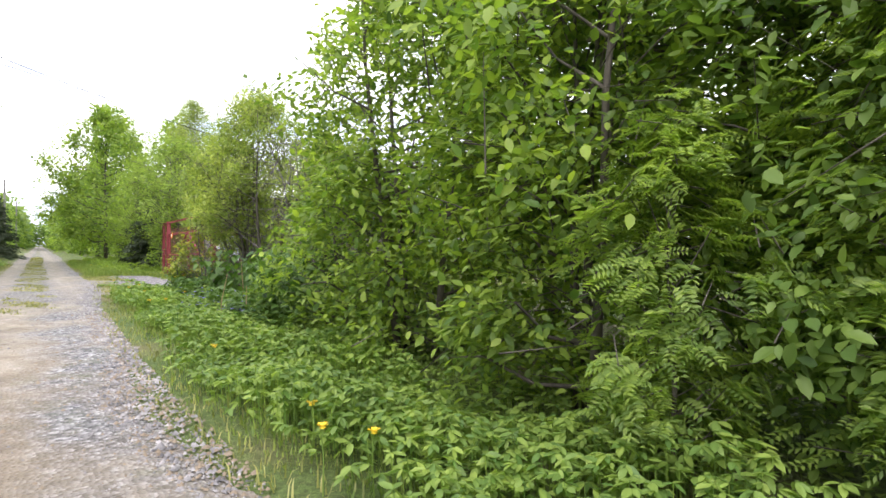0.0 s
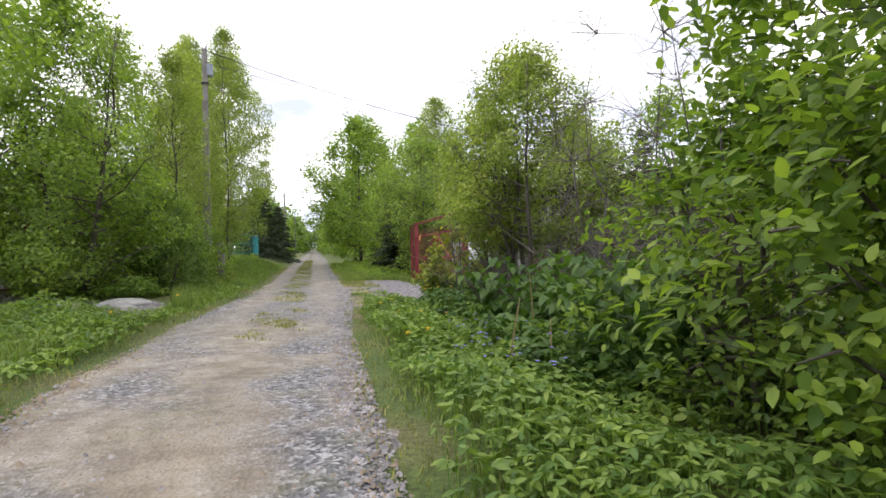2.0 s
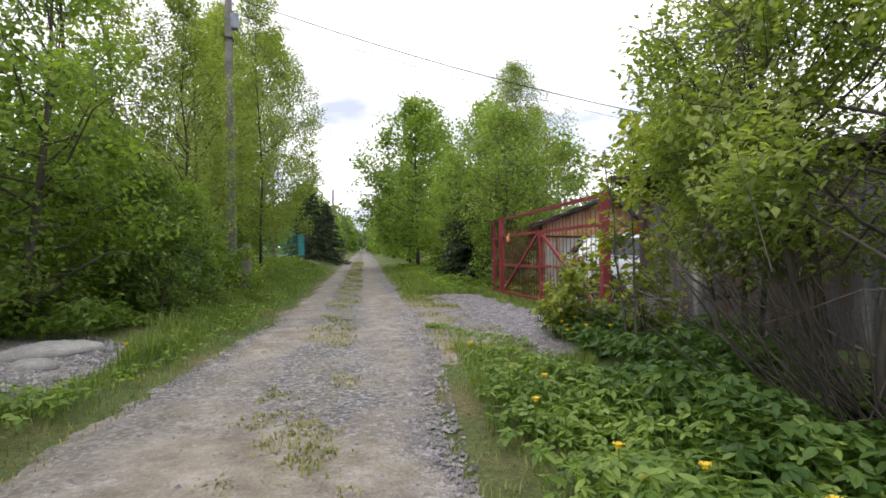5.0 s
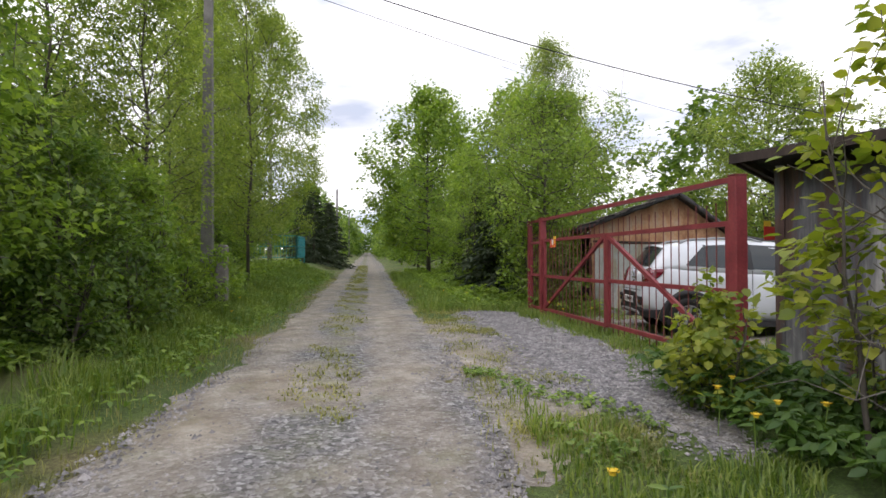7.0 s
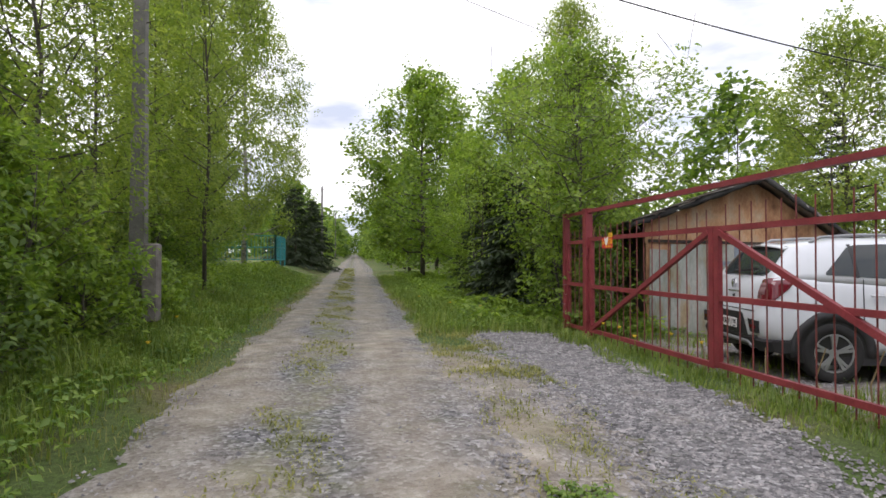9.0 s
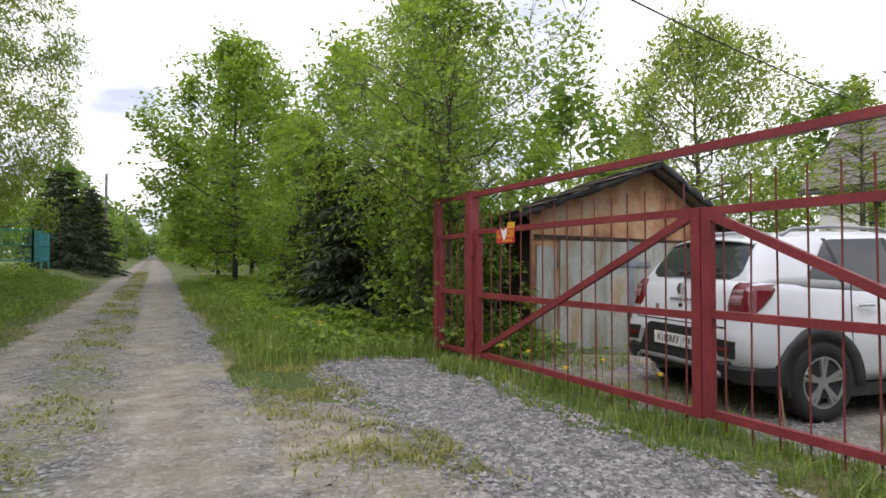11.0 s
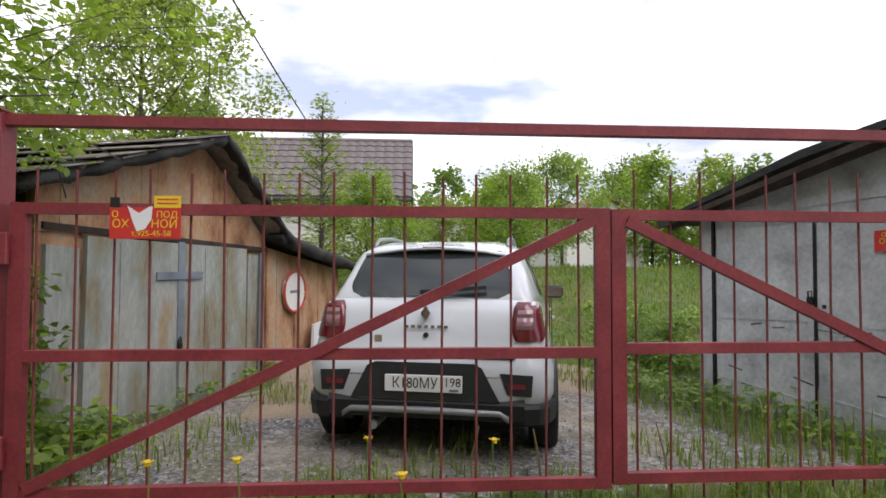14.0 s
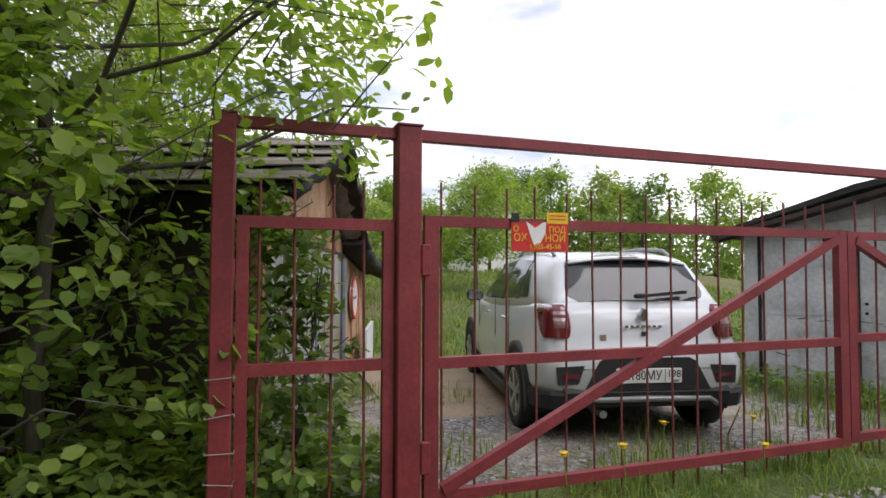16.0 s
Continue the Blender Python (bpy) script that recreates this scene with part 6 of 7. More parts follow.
tree("willow_shrub", "sparse leafy willow shrub before the garage", 5.5, 9.4, 3.3, 1.3, 0.12, 26, 9, 18, 0.075, L_mid, seed=133, cover=0.55, stems=4, trunk=0.03, up=0.7, category="shrub")
tree("willow_shrub", "sparse leafy willow shrub before the garage", 6.3, 7.6, 3.1, 1.3, 0.08, 26, 9, 18, 0.085, L_deep, seed=134, cover=0.5, stems=4, trunk=0.03, up=0.7, category="shrub")
tree("apple_tree", "leafy shrub tree leaning over the verge", 3.7, 11.7, 3.4, 0.95, 0.3, 18, 8, 20, 0.065, L_birch, seed=32, stems=3, trunk=0.035, droop=0.2, up=0.7, category="tree")
tree("maple_sapling", "small yellow-green maple sapling by the gate post", 3.0, 14.15, 1.0, 0.42, 0.12, 14, 5, 7, 0.068, L_lime, seed=33, fine=True, ratio=0.85, trunk=0.016, stems=2, category="shrub")
tree("maple_sapling", "small yellow-green maple sapling by the garage corner", 3.7, 13.4, 1.1, 0.36, 0.2, 12, 5, 7, 0.068, L_lime, seed=39, fine=True, ratio=0.85, trunk=0.016, stems=2, category="shrub", cover=0.9)
tree("maple_sapling", "slender yellow-green maple sapling before the garage wall", 3.3, 12.95, 2.7, 0.55, 0.3, 18, 6, 9, 0.085, L_lime, seed=139, fine=True, ratio=0.85, trunk=0.02, stems=2, category="shrub", cover=0.7)
tree("hazel_shrub", "dense hazel shrub crowding the red wicket post", 4.4, 23.3, 2.7, 1.0, 0.04, 30, 10, 18, 0.085, L_mid, seed=34, fine=True, stems=3, cover=0.8, ratio=0.75, trunk=0.035, droop=0.3, category="shrub")
tree("bird_cherry_tree", "bird cherry overhanging the red gate", 4.5, 23.2, 5.4, 2.35, 0.36, 30, 9, 18, 0.08, L_mid, seed=35, fine=True, ratio=0.6, trunk=0.055, droop=0.3, cover=0.62, clump=0.2)
tree("alder_tree", "leafy alder beside the lane", 5.4, 25.8, 5.6, 1.6, 0.10, 26, 9, 20, 0.085, L_mid, seed=36, trunk=0.06, cover=0.85)
tree("birch_tree", "slim birch with a pale trunk and airy crown", 5.9, 27.2, 8.0, 1.9, 0.18, 34, 10, 22, 0.075, L_birch, M_birchbark, seed=37, trunk=0.075, droop=0.5, up=0.8, top=0.5, cover=0.78)
tree("birch_tree", "slim birch with a pale trunk and airy crown", 7.2, 28.8, 6.8, 1.15, 0.2, 26, 9, 20, 0.08, L_birch, M_birchbark, seed=38, trunk=0.06, droop=0.5, up=0.8, top=0.5, cover=0.7)
spruce("dark spruce half hidden among alders", 4.15, 26.2, 3.0, 1.45, 41)
tree("alder_tree", "leafy alder crowding the dark spruces", 3.6, 27.9, 4.2, 1.1, 0.05, 22, 9, 18, 0.085, L_mid, seed=47, stems=2, trunk=0.035, cover=0.9)
tree("alder_tree", "leafy alder crowding the dark spruces", 4.6, 24.9, 3.4, 0.95, 0.05, 20, 9, 18, 0.08, L_mid, seed=48, stems=2, trunk=0.03, cover=0.8)
spruce("dark spruce half hidden among alders", 4.3, 28.8, 3.8, 1.5, 42)
tree("alder_tree", "leafy alder beside the lane", 4.4, 32.5, 5.4, 1.7, 0.08, 24, 9, 18, 0.10, L_mid, seed=43, trunk=0.06)
tree("maple_tree", "tall broad maple with dark green foliage by the lane", 3.3, 38.5, 9.3, 3.7, 0.16, 40, 11, 20, 0.16, L_mid, cover=1.7, lumps=0.3, seed=44, trunk=0.12, ratio=0.85, up=0.6)
tree("maple_tree", "tall broad maple with dark green foliage by the lane", 6.4, 33.6, 8.2, 2.5, 0.2, 28, 10, 18, 0.14, L_mid, cover=1.5, seed=45, trunk=0.1, ratio=0.85, up=0.6)
tree("maple_tree", "tall broad maple with dark green foliage by the lane", 4.8, 44.5, 9.0, 2.8, 0.12, 28, 10, 16, 0.17, L_deep, seed=46, trunk=0.12, ratio=0.85)
for k in range(9):
    y = 52 + k * 8.5 + (k % 3)
    tree("lane_tree", "leafy tree in the row along the lane", 4.0 + 0.5 * (k % 3), y, 8.0 + 0.9 * math.sin(k * 2.1), 2.7, 0.06, 20, 8, 13, 0.26, L_deep if k % 2 else L_mid, seed=60 + k, trunk=0.12, ratio=0.8, group="lane row trees")
# garden beyond the yard
tree("willow_tree", "rounded light-green willow behind the shed", 11.2, 24.2, 6.3, 2.3, 0.18, 32, 10, 20, 0.10, L_birch, seed=51, trunk=0.09, droop=0.2, up=0.8)
tree("plum_tree", "leafy garden tree behind the shed", 9.9, 25.6, 3.4, 1.3, 0.15, 22, 8, 16, 0.10, L_mid, seed=52, trunk=0.06)
spruce("thin young pale spruce in front of the house", 11.45, 21.05, 4.2, 0.95, 53, L_birch, 22, "garden spruce", True)
tree("apple_tree", "low spreading apple tree near the house", 13.6, 20.4, 2.7, 1.2, 0.2, 18, 7, 14, 0.09, L_mid, seed=54, trunk=0.05)
tree("apple_tree", "crooked garden apple tree on the lawn", 14.2, 17.0, 2.9, 1.25, 0.3, 18, 7, 14, 0.09, L_mid, seed=55, trunk=0.06)
tree("apple_tree", "garden tree behind the lawn", 19.0, 14.6, 3.6, 1.7, 0.2, 20, 7, 14, 0.12, L_mid, seed=56, trunk=0.06)
for k, (x, y, h, r) in enumerate(((18.6, 16.9, 1.9, 1.2), (20.2, 18.3, 2.2, 1.3), (21.6, 16.0, 2.3, 1.3), (22.4, 19.6, 2.3, 1.4), (19.0, 19.8, 1.8, 1.1))):
    tree("garden_bush", "leafy fruit bush at the back of the garden", x, y, h, r, 0.05, 14, 6, 12, 0.11, (L_mid, L_birch)[k % 2], seed=190 + k, stems=3, trunk=0.02, category="shrub", group="garden bushes")
tree("currant_bush", "leafy garden bush beside the garage", 8.7, 16.2, 0.75, 0.8, 0.05, 16, 6, 12, 0.07, L_herb, seed=57, stems=4, trunk=0.012, category="shrub")
for k, (x, y, h, r) in enumerate(((24, 9.5, 4.6, 2.2), (30, 24, 4.2, 2.2), (30, 8, 5.5, 2.6), (33, 21, 5.2, 2.4), (23, 7.5, 4.2, 2.0), (28, 3, 5, 2.4), (36, 14, 5.6, 2.8), (40, 5, 6.5, 3.0), (17.5, 9.5, 3.2, 1.6), (20.5, 3.5, 4.5, 2.2))):
    tree("garden_tree", "distant leafy tree in the gardens", x, y, h, r, 0.08, 18, 8, 12, 0.2, (L_mid, L_birch, L_deep)[k % 3], seed=80 + k, trunk=0.08, group="garden trees")
for k, (x, y) in enumerate(((44, 17), (50, 11), (48, 23), (26, 29), (15, 33), (22, 36), (12, 40), (46, -2))):
    (spruce if k % 3 == 2 else tree)(*(("distant dark green spruce tree", x, y, 7.5, 2.2, 95 + k, None, 12, "far spruces") if k % 3 == 2 else ("garden_tree", "distant leafy tree in the gardens", x, y, 7.0, 3.0, 0.05, 16, 8, 11, 0.32, L_deep, M_bark, 0.8, 0.25, 95 + k)))

# ---- trees and shrubs: west side of the lane ----
tree("lilac_tree", "large leafy shrub tree at the side drive", -4.8, 15.8, 6.6, 2.25, 0.05, 44, 12, 24, 0.095, L_mid, cover=1.25, seed=101, stems=3, trunk=0.07, ratio=0.7, droop=0.3)
tree("lilac_tree", "leafy shrub tree at the side drive", -4.6, 18.6, 3.2, 1.5, 0.05, 30, 10, 22, 0.085, L_deep, seed=102, stems=2, trunk=0.06, ratio=0.7)
tree("lilac_tree", "tall leafy tree behind the side drive", -7.6, 17.5, 7.5, 2.4, 0.05, 28, 9, 18, 0.15, L_deep, seed=103, trunk=0.1)
tree("maple_tree", "bright green maple reaching over the lane", -4.6, 9.4, 6.2, 1.75, 0.36, 22, 9, 18, 0.12, L_elm, seed=104, trunk=0.07, ratio=0.85)
for k, (x, y, h) in enumerate(((-3.75, 20.9, 7.0), (-3.0, 26.2, 9.7), (-5.3, 20.6, 7.4), (-4.6, 27.8, 9.0), (-5.2, 30.0, 8.8), (-4.4, 24.2, 7.4))):
    tree("birch_tree", "slender birch with a sparse crown by the pole", x, y, h, 1.45, 0.12, 30, 8, 17, 0.08, L_birch, M_bark, seed=110 + k, trunk=0.05, droop=0.45, up=0.9, top=0.45, group="birches by the pole", cover=0.75)
for k, (x, y, h, r) in enumerate(((-3.05, 21.0, 0.75, 0.55), (-2.75, 22.4, 0.8, 0.55), (-3.35, 17.5, 2.5, 1.0), (-3.3, 19.4, 2.3, 0.95), (-2.95, 18.3, 1.3, 0.65), (-2.85, 20.1, 1.1, 0.6), (-3.1, 16.7, 1.2, 0.65), (-4.2, 22.6, 2.0, 1.1), (-4.0, 24.8, 1.7, 1.0), (-4.6, 28.0, 3.0, 1.4), (-5.0, 31.5, 3.4, 1.6), (-6.0, 35.5, 3.6, 1.8))):
    tree("bank_shrub", "low leafy shrub on the grassy bank", x, y, h, r, 0.05, 20, 8, 18, 0.085, (L_deep, L_mid)[k % 2], seed=120 + k, stems=3, trunk=0.025, category="shrub", group="bank shrubs")
tree("birch_tree", "tall drooping birch on the bank", -4.7, 39.8, 12.8, 2.9, 0.15, 36, 9, 18, 0.13, L_birch, M_birchbark, seed=130, trunk=0.12, droop=0.8, up=0.9, top=0.4)
tree("birch_tree", "tall drooping birch on the bank", -5.6, 33.0, 11.5, 2.0, 0.15, 30, 9, 16, 0.11, L_birch, M_birchbark, seed=131, trunk=0.1, droop=0.7, up=0.9, top=0.4)
for k, (x, y, h, r) in enumerate(((-3.3, 48.5, 4.7, 1.6), (-2.6, 51.5, 4.4, 1.5), (-4.2, 52.5, 5.2, 1.8), (-2.7, 56, 4.6, 1.6))):
    spruce("dark spruce at the end of the bank", x, y, h, r, 140 + k, None, 13, "bank spruces")
for k in range(8):
    y = 58 + k * 9.5
    tree("lane_tree", "leafy tree in the row along the lane", -4.6 - 0.5 * (k % 2), y, 6.4 + math.sin(k * 1.7), 2.3, 0.06, 18, 8, 12, 0.26, L_mid if k % 2 else L_deep, seed=150 + k, trunk=0.1, ratio=0.8, group="lane row trees")
for k in range(7):
    tree("thicket_tree", "leafy tree closing the west side", -8.5 - 2.2 * (k % 2), 1 + k * 6.2, 6.5, 2.4, 0.04, 18, 8, 12, 0.28, L_deep, seed=170 + k, trunk=0.1, group="west thicket")
tree("hazel_shrub", "dark leafy shrub climbing behind the wicket", 4.45, 22.05, 1.7, 0.5, 0.04, 14, 6, 10, 0.075, L_deep, seed=181, stems=2, trunk=0.015, ratio=0.75, category="shrub")
herbs("bank_herbs", "leafy weeds mixed in the bank grass", 9000, (-3.9, -1.3, 12.0, 42.0), 0.26, 0.07, 6, lambda x, y: fade(from_left, 0.8)(x, y) & ~((x < -2.2) & (y < 16.5)), L_herb, 0.6, fine=False)
herbs("verge_herbs", "leafy weeds mixed in the verge grass", 6000, (1.4, 3.6, 22.2, 42.0), 0.22, 0.07, 7, fade(from_right, 0.9), L_herb, 0.6, fine=False)
# bare shrub
def bare_shrub():
    rng = np.random.default_rng(7)
    x, y = 4.3, 9.2
    root = thing("dead_shrub", (x, y, g1(x, y)), "bare grey dead shrub with tangled branches", "shrub")
    trunk_m, twig_m = Mesh(), Mesh()
    for i in range(15):
        az, el = rng.uniform(0, 6.28), rng.uniform(0.35, 1.3)
        d = Vector((math.cos(az) * math.cos(el), math.sin(az) * math.cos(el), math.sin(el)))
        p = Vector((0, 0, -0.05))
        pts = [p.copy()]
        for k in range(5):
            p = p + (d + Vector(rng.normal(0, 0.22, 3))) * (0.58 + 0.02 * i)
            p.z = max(p.z, 0.2)
            pts.append(p.copy())
        trunk_m.tube(pts, [0.022, 0.018, 0.014, 0.010, 0.006, 0.003], 6, False)
        for k in range(1, 6):
            for q in range(12):
                dd = (d * 0.5 + Vector(rng.normal(0, 0.8, 3))).normalized()
                b = [pts[k]]
                for w in range(3):
                    b.append(b[-1] + (dd + Vector(rng.normal(0, 0.35, 3))) * 0.24)
                twig_m.tube(b, [0.006, 0.004, 0.003, 0.0015], 4, False)
                for w in range(1, 4):
                    e = b[w] + Vector(rng.normal(0, 0.16, 3))
                    twig_m.tube([b[w], e], [0.003, 0.0015], 3, False)
    part("stem", trunk_m.data("stem", M_dead, False), None, root)
    part("branchwork", twig_m.data("branchwork", M_dead, False), None, root)


bare_shrub()

# ---- low growth ----
herbs("verge_herbs", "lush low herbs on the lane verge", 13500, (0.85, 2.6, -3.0, 14.0), 0.42, 0.068, 1, lambda x, y: fade(lambda p, q: from_right(p, q) - 0.2, 0.5)(x, y) & (y < 11.9), L_herb, 0.46, group_of=5, fan=0.72, droop=-0.2)
herbs("nettle_patch", "dark green nettles and ground elder under the shrubs", 5200, (2.0, 4.6, 5.5, 15.0), 0.5, 0.09, 2, lambda x, y: (x < 4.6) & ~((y > 11.6) & (x < 2.75)), L_knot, 0.5, group_of=5, fan=0.8, droop=-0.25)
herbs("verge_herbs", "lush low herbs under the thicket", 3600, (2.4, 5.0, -4.0, 5.5), 0.4, 0.06, 3, None, L_deep, 0.6)


def knotweed(n, area, height, seed):
    """Arching stems set with alternate, hanging heart-shaped leaves."""
    rng = np.random.default_rng(seed)
    x, y = scatter(n, rng, area)
    stems, P, D, N, S = Mesh(), [], [], [], []
    for i in range(n):
        z0, h, a = g1(x[i], y[i]), height * rng.uniform(0.6, 1.15), rng.uniform(0, 6.28)
        if rng.uniform() < 0.5:
            a = math.pi + rng.normal(0, 0.7)
        bend = rng.uniform(0.2, 0.55) * h
        pts = [Vector((x[i] + bend * t * t * math.cos(a), y[i] + bend * t * t * math.sin(a), z0 + h * (t - 0.22 * t * t * t) - 0.02)) for t in np.linspace(0, 1, 6)]
        stems.tube(pts, [0.008, 0.007, 0.006, 0.005, 0.004, 0.002], 5, False)
        for k in range(11):
            t = 0.22 + 0.78 * (k + rng.uniform(0, 0.6)) / 11
            j = min(4, int(t * 5))
            p = pts[j].lerp(pts[j + 1], min(1, t * 5 - j))
            b = a + (1.2 if k % 2 else -1.2) + rng.normal(0, 0.5)
            d = np.array([math.cos(b), math.sin(b), rng.normal(-0.55, 0.25)])
            P.append(np.array(p) + d * np.array([0.04, 0.04, 0.0]))
            D.append(d)
            N.append(np.array([math.cos(b) * 0.7, math.sin(b) * 0.7, 1.0]) + rng.normal(0, 0.2, 3))
            S.append(rng.uniform(0.10, 0.20) * (1.15 - 0.5 * t))
    P, D, N, S = np.array(P), unit(np.array(D)), np.array(N), np.array(S)[:, None]
    W = unit(np.cross(D, N))
    U = np.cross(W, D)
    prof = ((0.06, 0.0), (-0.05, 0.24), (0.12, 0.45), (0.40, 0.44), (0.70, 0.25), (1.0, 0.0), (0.70, -0.25), (0.40, -0.44), (0.12, -0.45), (-0.05, -0.24))
    V = np.stack([P + D * (t * S) + W * (w * 0.92 * S) + U * ((0.22 * abs(w) - 0.16 * t * t) * S) for t, w in prof], 1).reshape(-1, 3)
    o = (np.arange(len(P)) * 10)[:, None]
    faces = [o + np.array([q]) for q in ([0, 5, 4, 3], [0, 3, 2, 1], [0, 7, 6, 5], [0, 9, 8, 7])]
    root = thing("knotweed", (0, 0, 0), "tall dark knotweed thicket with hanging heart-shaped leaves", "weeds", "", "stuff")
    part("stems", stems.data("stems", L_knot, False), None, root)
    part("leaves", array_mesh("leaves", V, faces, L_knot), None, root)


knotweed(165, (2.5, 4.1, 5.4, 8.7), 1.3, 4)


def fern(x, y, size, seed):
    """A rosette of arching fronds, each with two rows of narrow leaflets."""
    rng = np.random.default_rng(seed)
    root = thing("fern", (x, y, g1(x, y)), "fresh green fern with feathery arching fronds", "fern", "ferns in the verge")
    for k in range(8):
        a = k * 0.785 + rng.uniform(-0.3, 0.3)
        ln = size * rng.uniform(0.75, 1.15)
        P, D, N, S = [], [], [], []
        for q in range(17):
            t = 0.12 + 0.88 * q / 16
            r, z = ln * t * 0.85, ln * (0.95 * t - 0.55 * t * t)
            c = np.array([r * math.cos(a), r * math.sin(a), z + 0.02])
            for sd in (-1, 1):
                P.append(c)
                D.append((-math.sin(a) * sd + 0.35 * math.cos(a), math.cos(a) * sd + 0.35 * math.sin(a), -0.1))
                N.append((rng.normal(0, 0.15), rng.normal(0, 0.15), 1.0))
                S.append(0.24 * ln * (math.sin(math.pi * (0.12 + 0.88 * t) ** 0.8) + 0.06))
        V, polys = leaf_arrays(np.array(P), np.array(D), np.array(N), np.array(S), 0.26, False)
        part("frond", array_mesh("frond", V, polys, L_elm), None, root)


for k, (x, y, z) in enumerate(((1.95, 8.0, 0.5), (2.25, 8.6, 0.5), (1.75, 8.75, 0.42), (2.35, 7.7, 0.45), (1.7, 6.6, 0.45), (2.1, 9.6, 0.5), (2.6, 9.2, 0.5), (1.9, 5.2, 0.42), (1.75, 0.9, 0.4), (2.1, 2.0, 0.42), (1.8, 10.5, 0.45), (2.5, 10.4, 0.5))):
    fern(x, y, z, 500 + k)


def brush_stems(x, y):
    """Dense bundle of thin dark stems leaning out of the shrub's foot."""
    rng = np.random.default_rng(61)
    root = thing("brush_stems", (x, y, g1(x, y)), "bundle of thin bare dark stems leaning over the verge", "shrub")
    for k in range(70):
        b = Vector((rng.normal(0, 0.22), rng.normal(0, 0.18), -0.03))
        d = Vector((rng.normal(-0.65, 0.35), rng.normal(0.1, 0.25), 1.0)) * rng.uniform(0.7, 1.25)
        part("stem", Mesh().tube([b, b + d * 0.5 + Vector((0, 0, -0.03)), b + d + Vector((rng.normal(0, 0.04), rng.normal(0, 0.04), 0.05))], (0.009, 0.006, 0.003), 4, False).data("stem", M_bark, False), None, root)


brush_stems(3.6, 10.35)
herbs("bank_herbs", "leafy weeds on the grassy bank", 5200, (-4.4, -1.8, 2.0, 12.0), 0.36, 0.075, 5, lambda x, y: fade(from_left, 0.7)(x, y), L_herb, 0.6)
grass("verge_grass", "fresh green grass along the lane edge", 20000, (0.8, 1.7, -3.5, 15.0), 0.11, 21, fade(lambda p, q: from_right(p, q) - 0.18, 0.45))
grass("verge_grass", "fresh green grass along the lane edge", 52000, (-4.4, -1.2, 2.0, 40.0), 0.27, 22, lambda x, y: fade(lambda p, q: from_left(p, q) - 0.34, 0.4)(x, y) & ~((x < -2.3) & (y > 11.7) & (y < 17)))
grass("verge_grass", "fresh green grass along the lane edge", 30000, (1.3, 4.2, 22.0, 42.0), 0.26, 23, fade(from_right, 0.35))
grass("bank_grass", "long lush grass leaning over the lane edge", 15000, (-2.6, -1.2, 8.0, 26.0), 0.36, 29, lambda x, y: fade(lambda p, q: from_left(p, q) - 0.42, 0.4)(x, y) & ~((x < -2.2) & (y > 11.7) & (y < 15)), L_grass, 0.006, 0.6)
grass("verge_grass", "short fresh grass at the mouth of the drive", 9000, (1.1, 2.9, 11.2, 14.2), 0.15, 30, lambda x, y: (x > road_right(y) + 0.15) & (x < 2.55 + 0.3 * np.sin(y * 3)) & ~((y > 13.2) & (x > 2.15)), L_grass, 0.006, 0.5)
grass("gate_grass", "tufts of grass along the foot of the gate", 850, (3.25, 4.6, 14.2, 22.2), 0.20, 24, lambda x, y: np.abs(x - gate_x(y) + 0.05) < 0.22 + 0.3 * np.abs(np.sin(y * 2.3)), L_grass, 0.005, 0.55, 0.02, 13)
grass("verge_grass", "short grass between lane and drive", 1500, (1.3, 2.5, 13.0, 22.5), 0.085, 25, lambda x, y: (x > road_right(y) - 0.1) & (x < 2.3) & (np.sin(x * 5 + y * 2.2) + np.sin(y * 3.7) > -0.1), L_turf, 0.006, 1.0, 0.02, 12)
grass("yard_grass", "tufts of weedy grass in the yard", 9000, (4.3, 8.6, 15.6, 22.0), 0.17, 26, lambda x, y: np.sin(x * 2.9 + 1.1 * np.sin(y * 1.7)) + np.sin(y * 3.1 + x) > 0.35)
grass("lawn", "fresh green garden lawn", 27000, (8.4, 18.5, 9.0, 22.5), 0.15, 27, None, L_grass, 0.013)
grass("crown_grass", "sparse grass on the crown of the lane", 2400, (-0.5, 0.22, 9.0, 60.0), 0.05, 28, lambda x, y: np.sin(y * 1.3) + np.sin(y * 3.1 + 7 * x) > 0.85 - y * 0.05, L_turf, 0.008, 0.9, -0.018, 12)

# ---- crushed stone on lane and drive ----
def wavy(x, y):
    return np.sin(x * 1.9 + 1.7 * np.sin(y * 0.7)) + np.sin(y * 1.1 + x * 0.8) + 0.6 * np.sin(y * 2.7 - x * 3.1)


road_top = lambda x, y: gz(x, y) + 0.018
def stony(x, y):
    """Chance of loose stone: two bands in the south, patches further on."""
    w = x + 0.12 * np.sin(y * 0.9) + 0.06 * np.sin(y * 2.3)
    bands = np.exp(-((w - 0.62) / 0.30) ** 4) + 0.55 * np.exp(-((w + 0.85) / 0.28) ** 4) + 0.10
    bands = bands * (0.4 + 0.6 * smooth(-0.5, 4.5, y)) + 0.12 * (1 - smooth(0, 4, y))
    patches = np.clip(0.45 + 0.35 * wavy(x, y), 0.06, 0.8)
    patches = patches + 0.45 * np.exp(-((x + 0.15) / 0.75) ** 2) * (1 - smooth(15.5, 18.0, y))
    t = smooth(8.5, 13.0, y)
    return (bands * (1 - t) + patches * t) * (1 - 0.9 * smooth(15.5, 20, y))


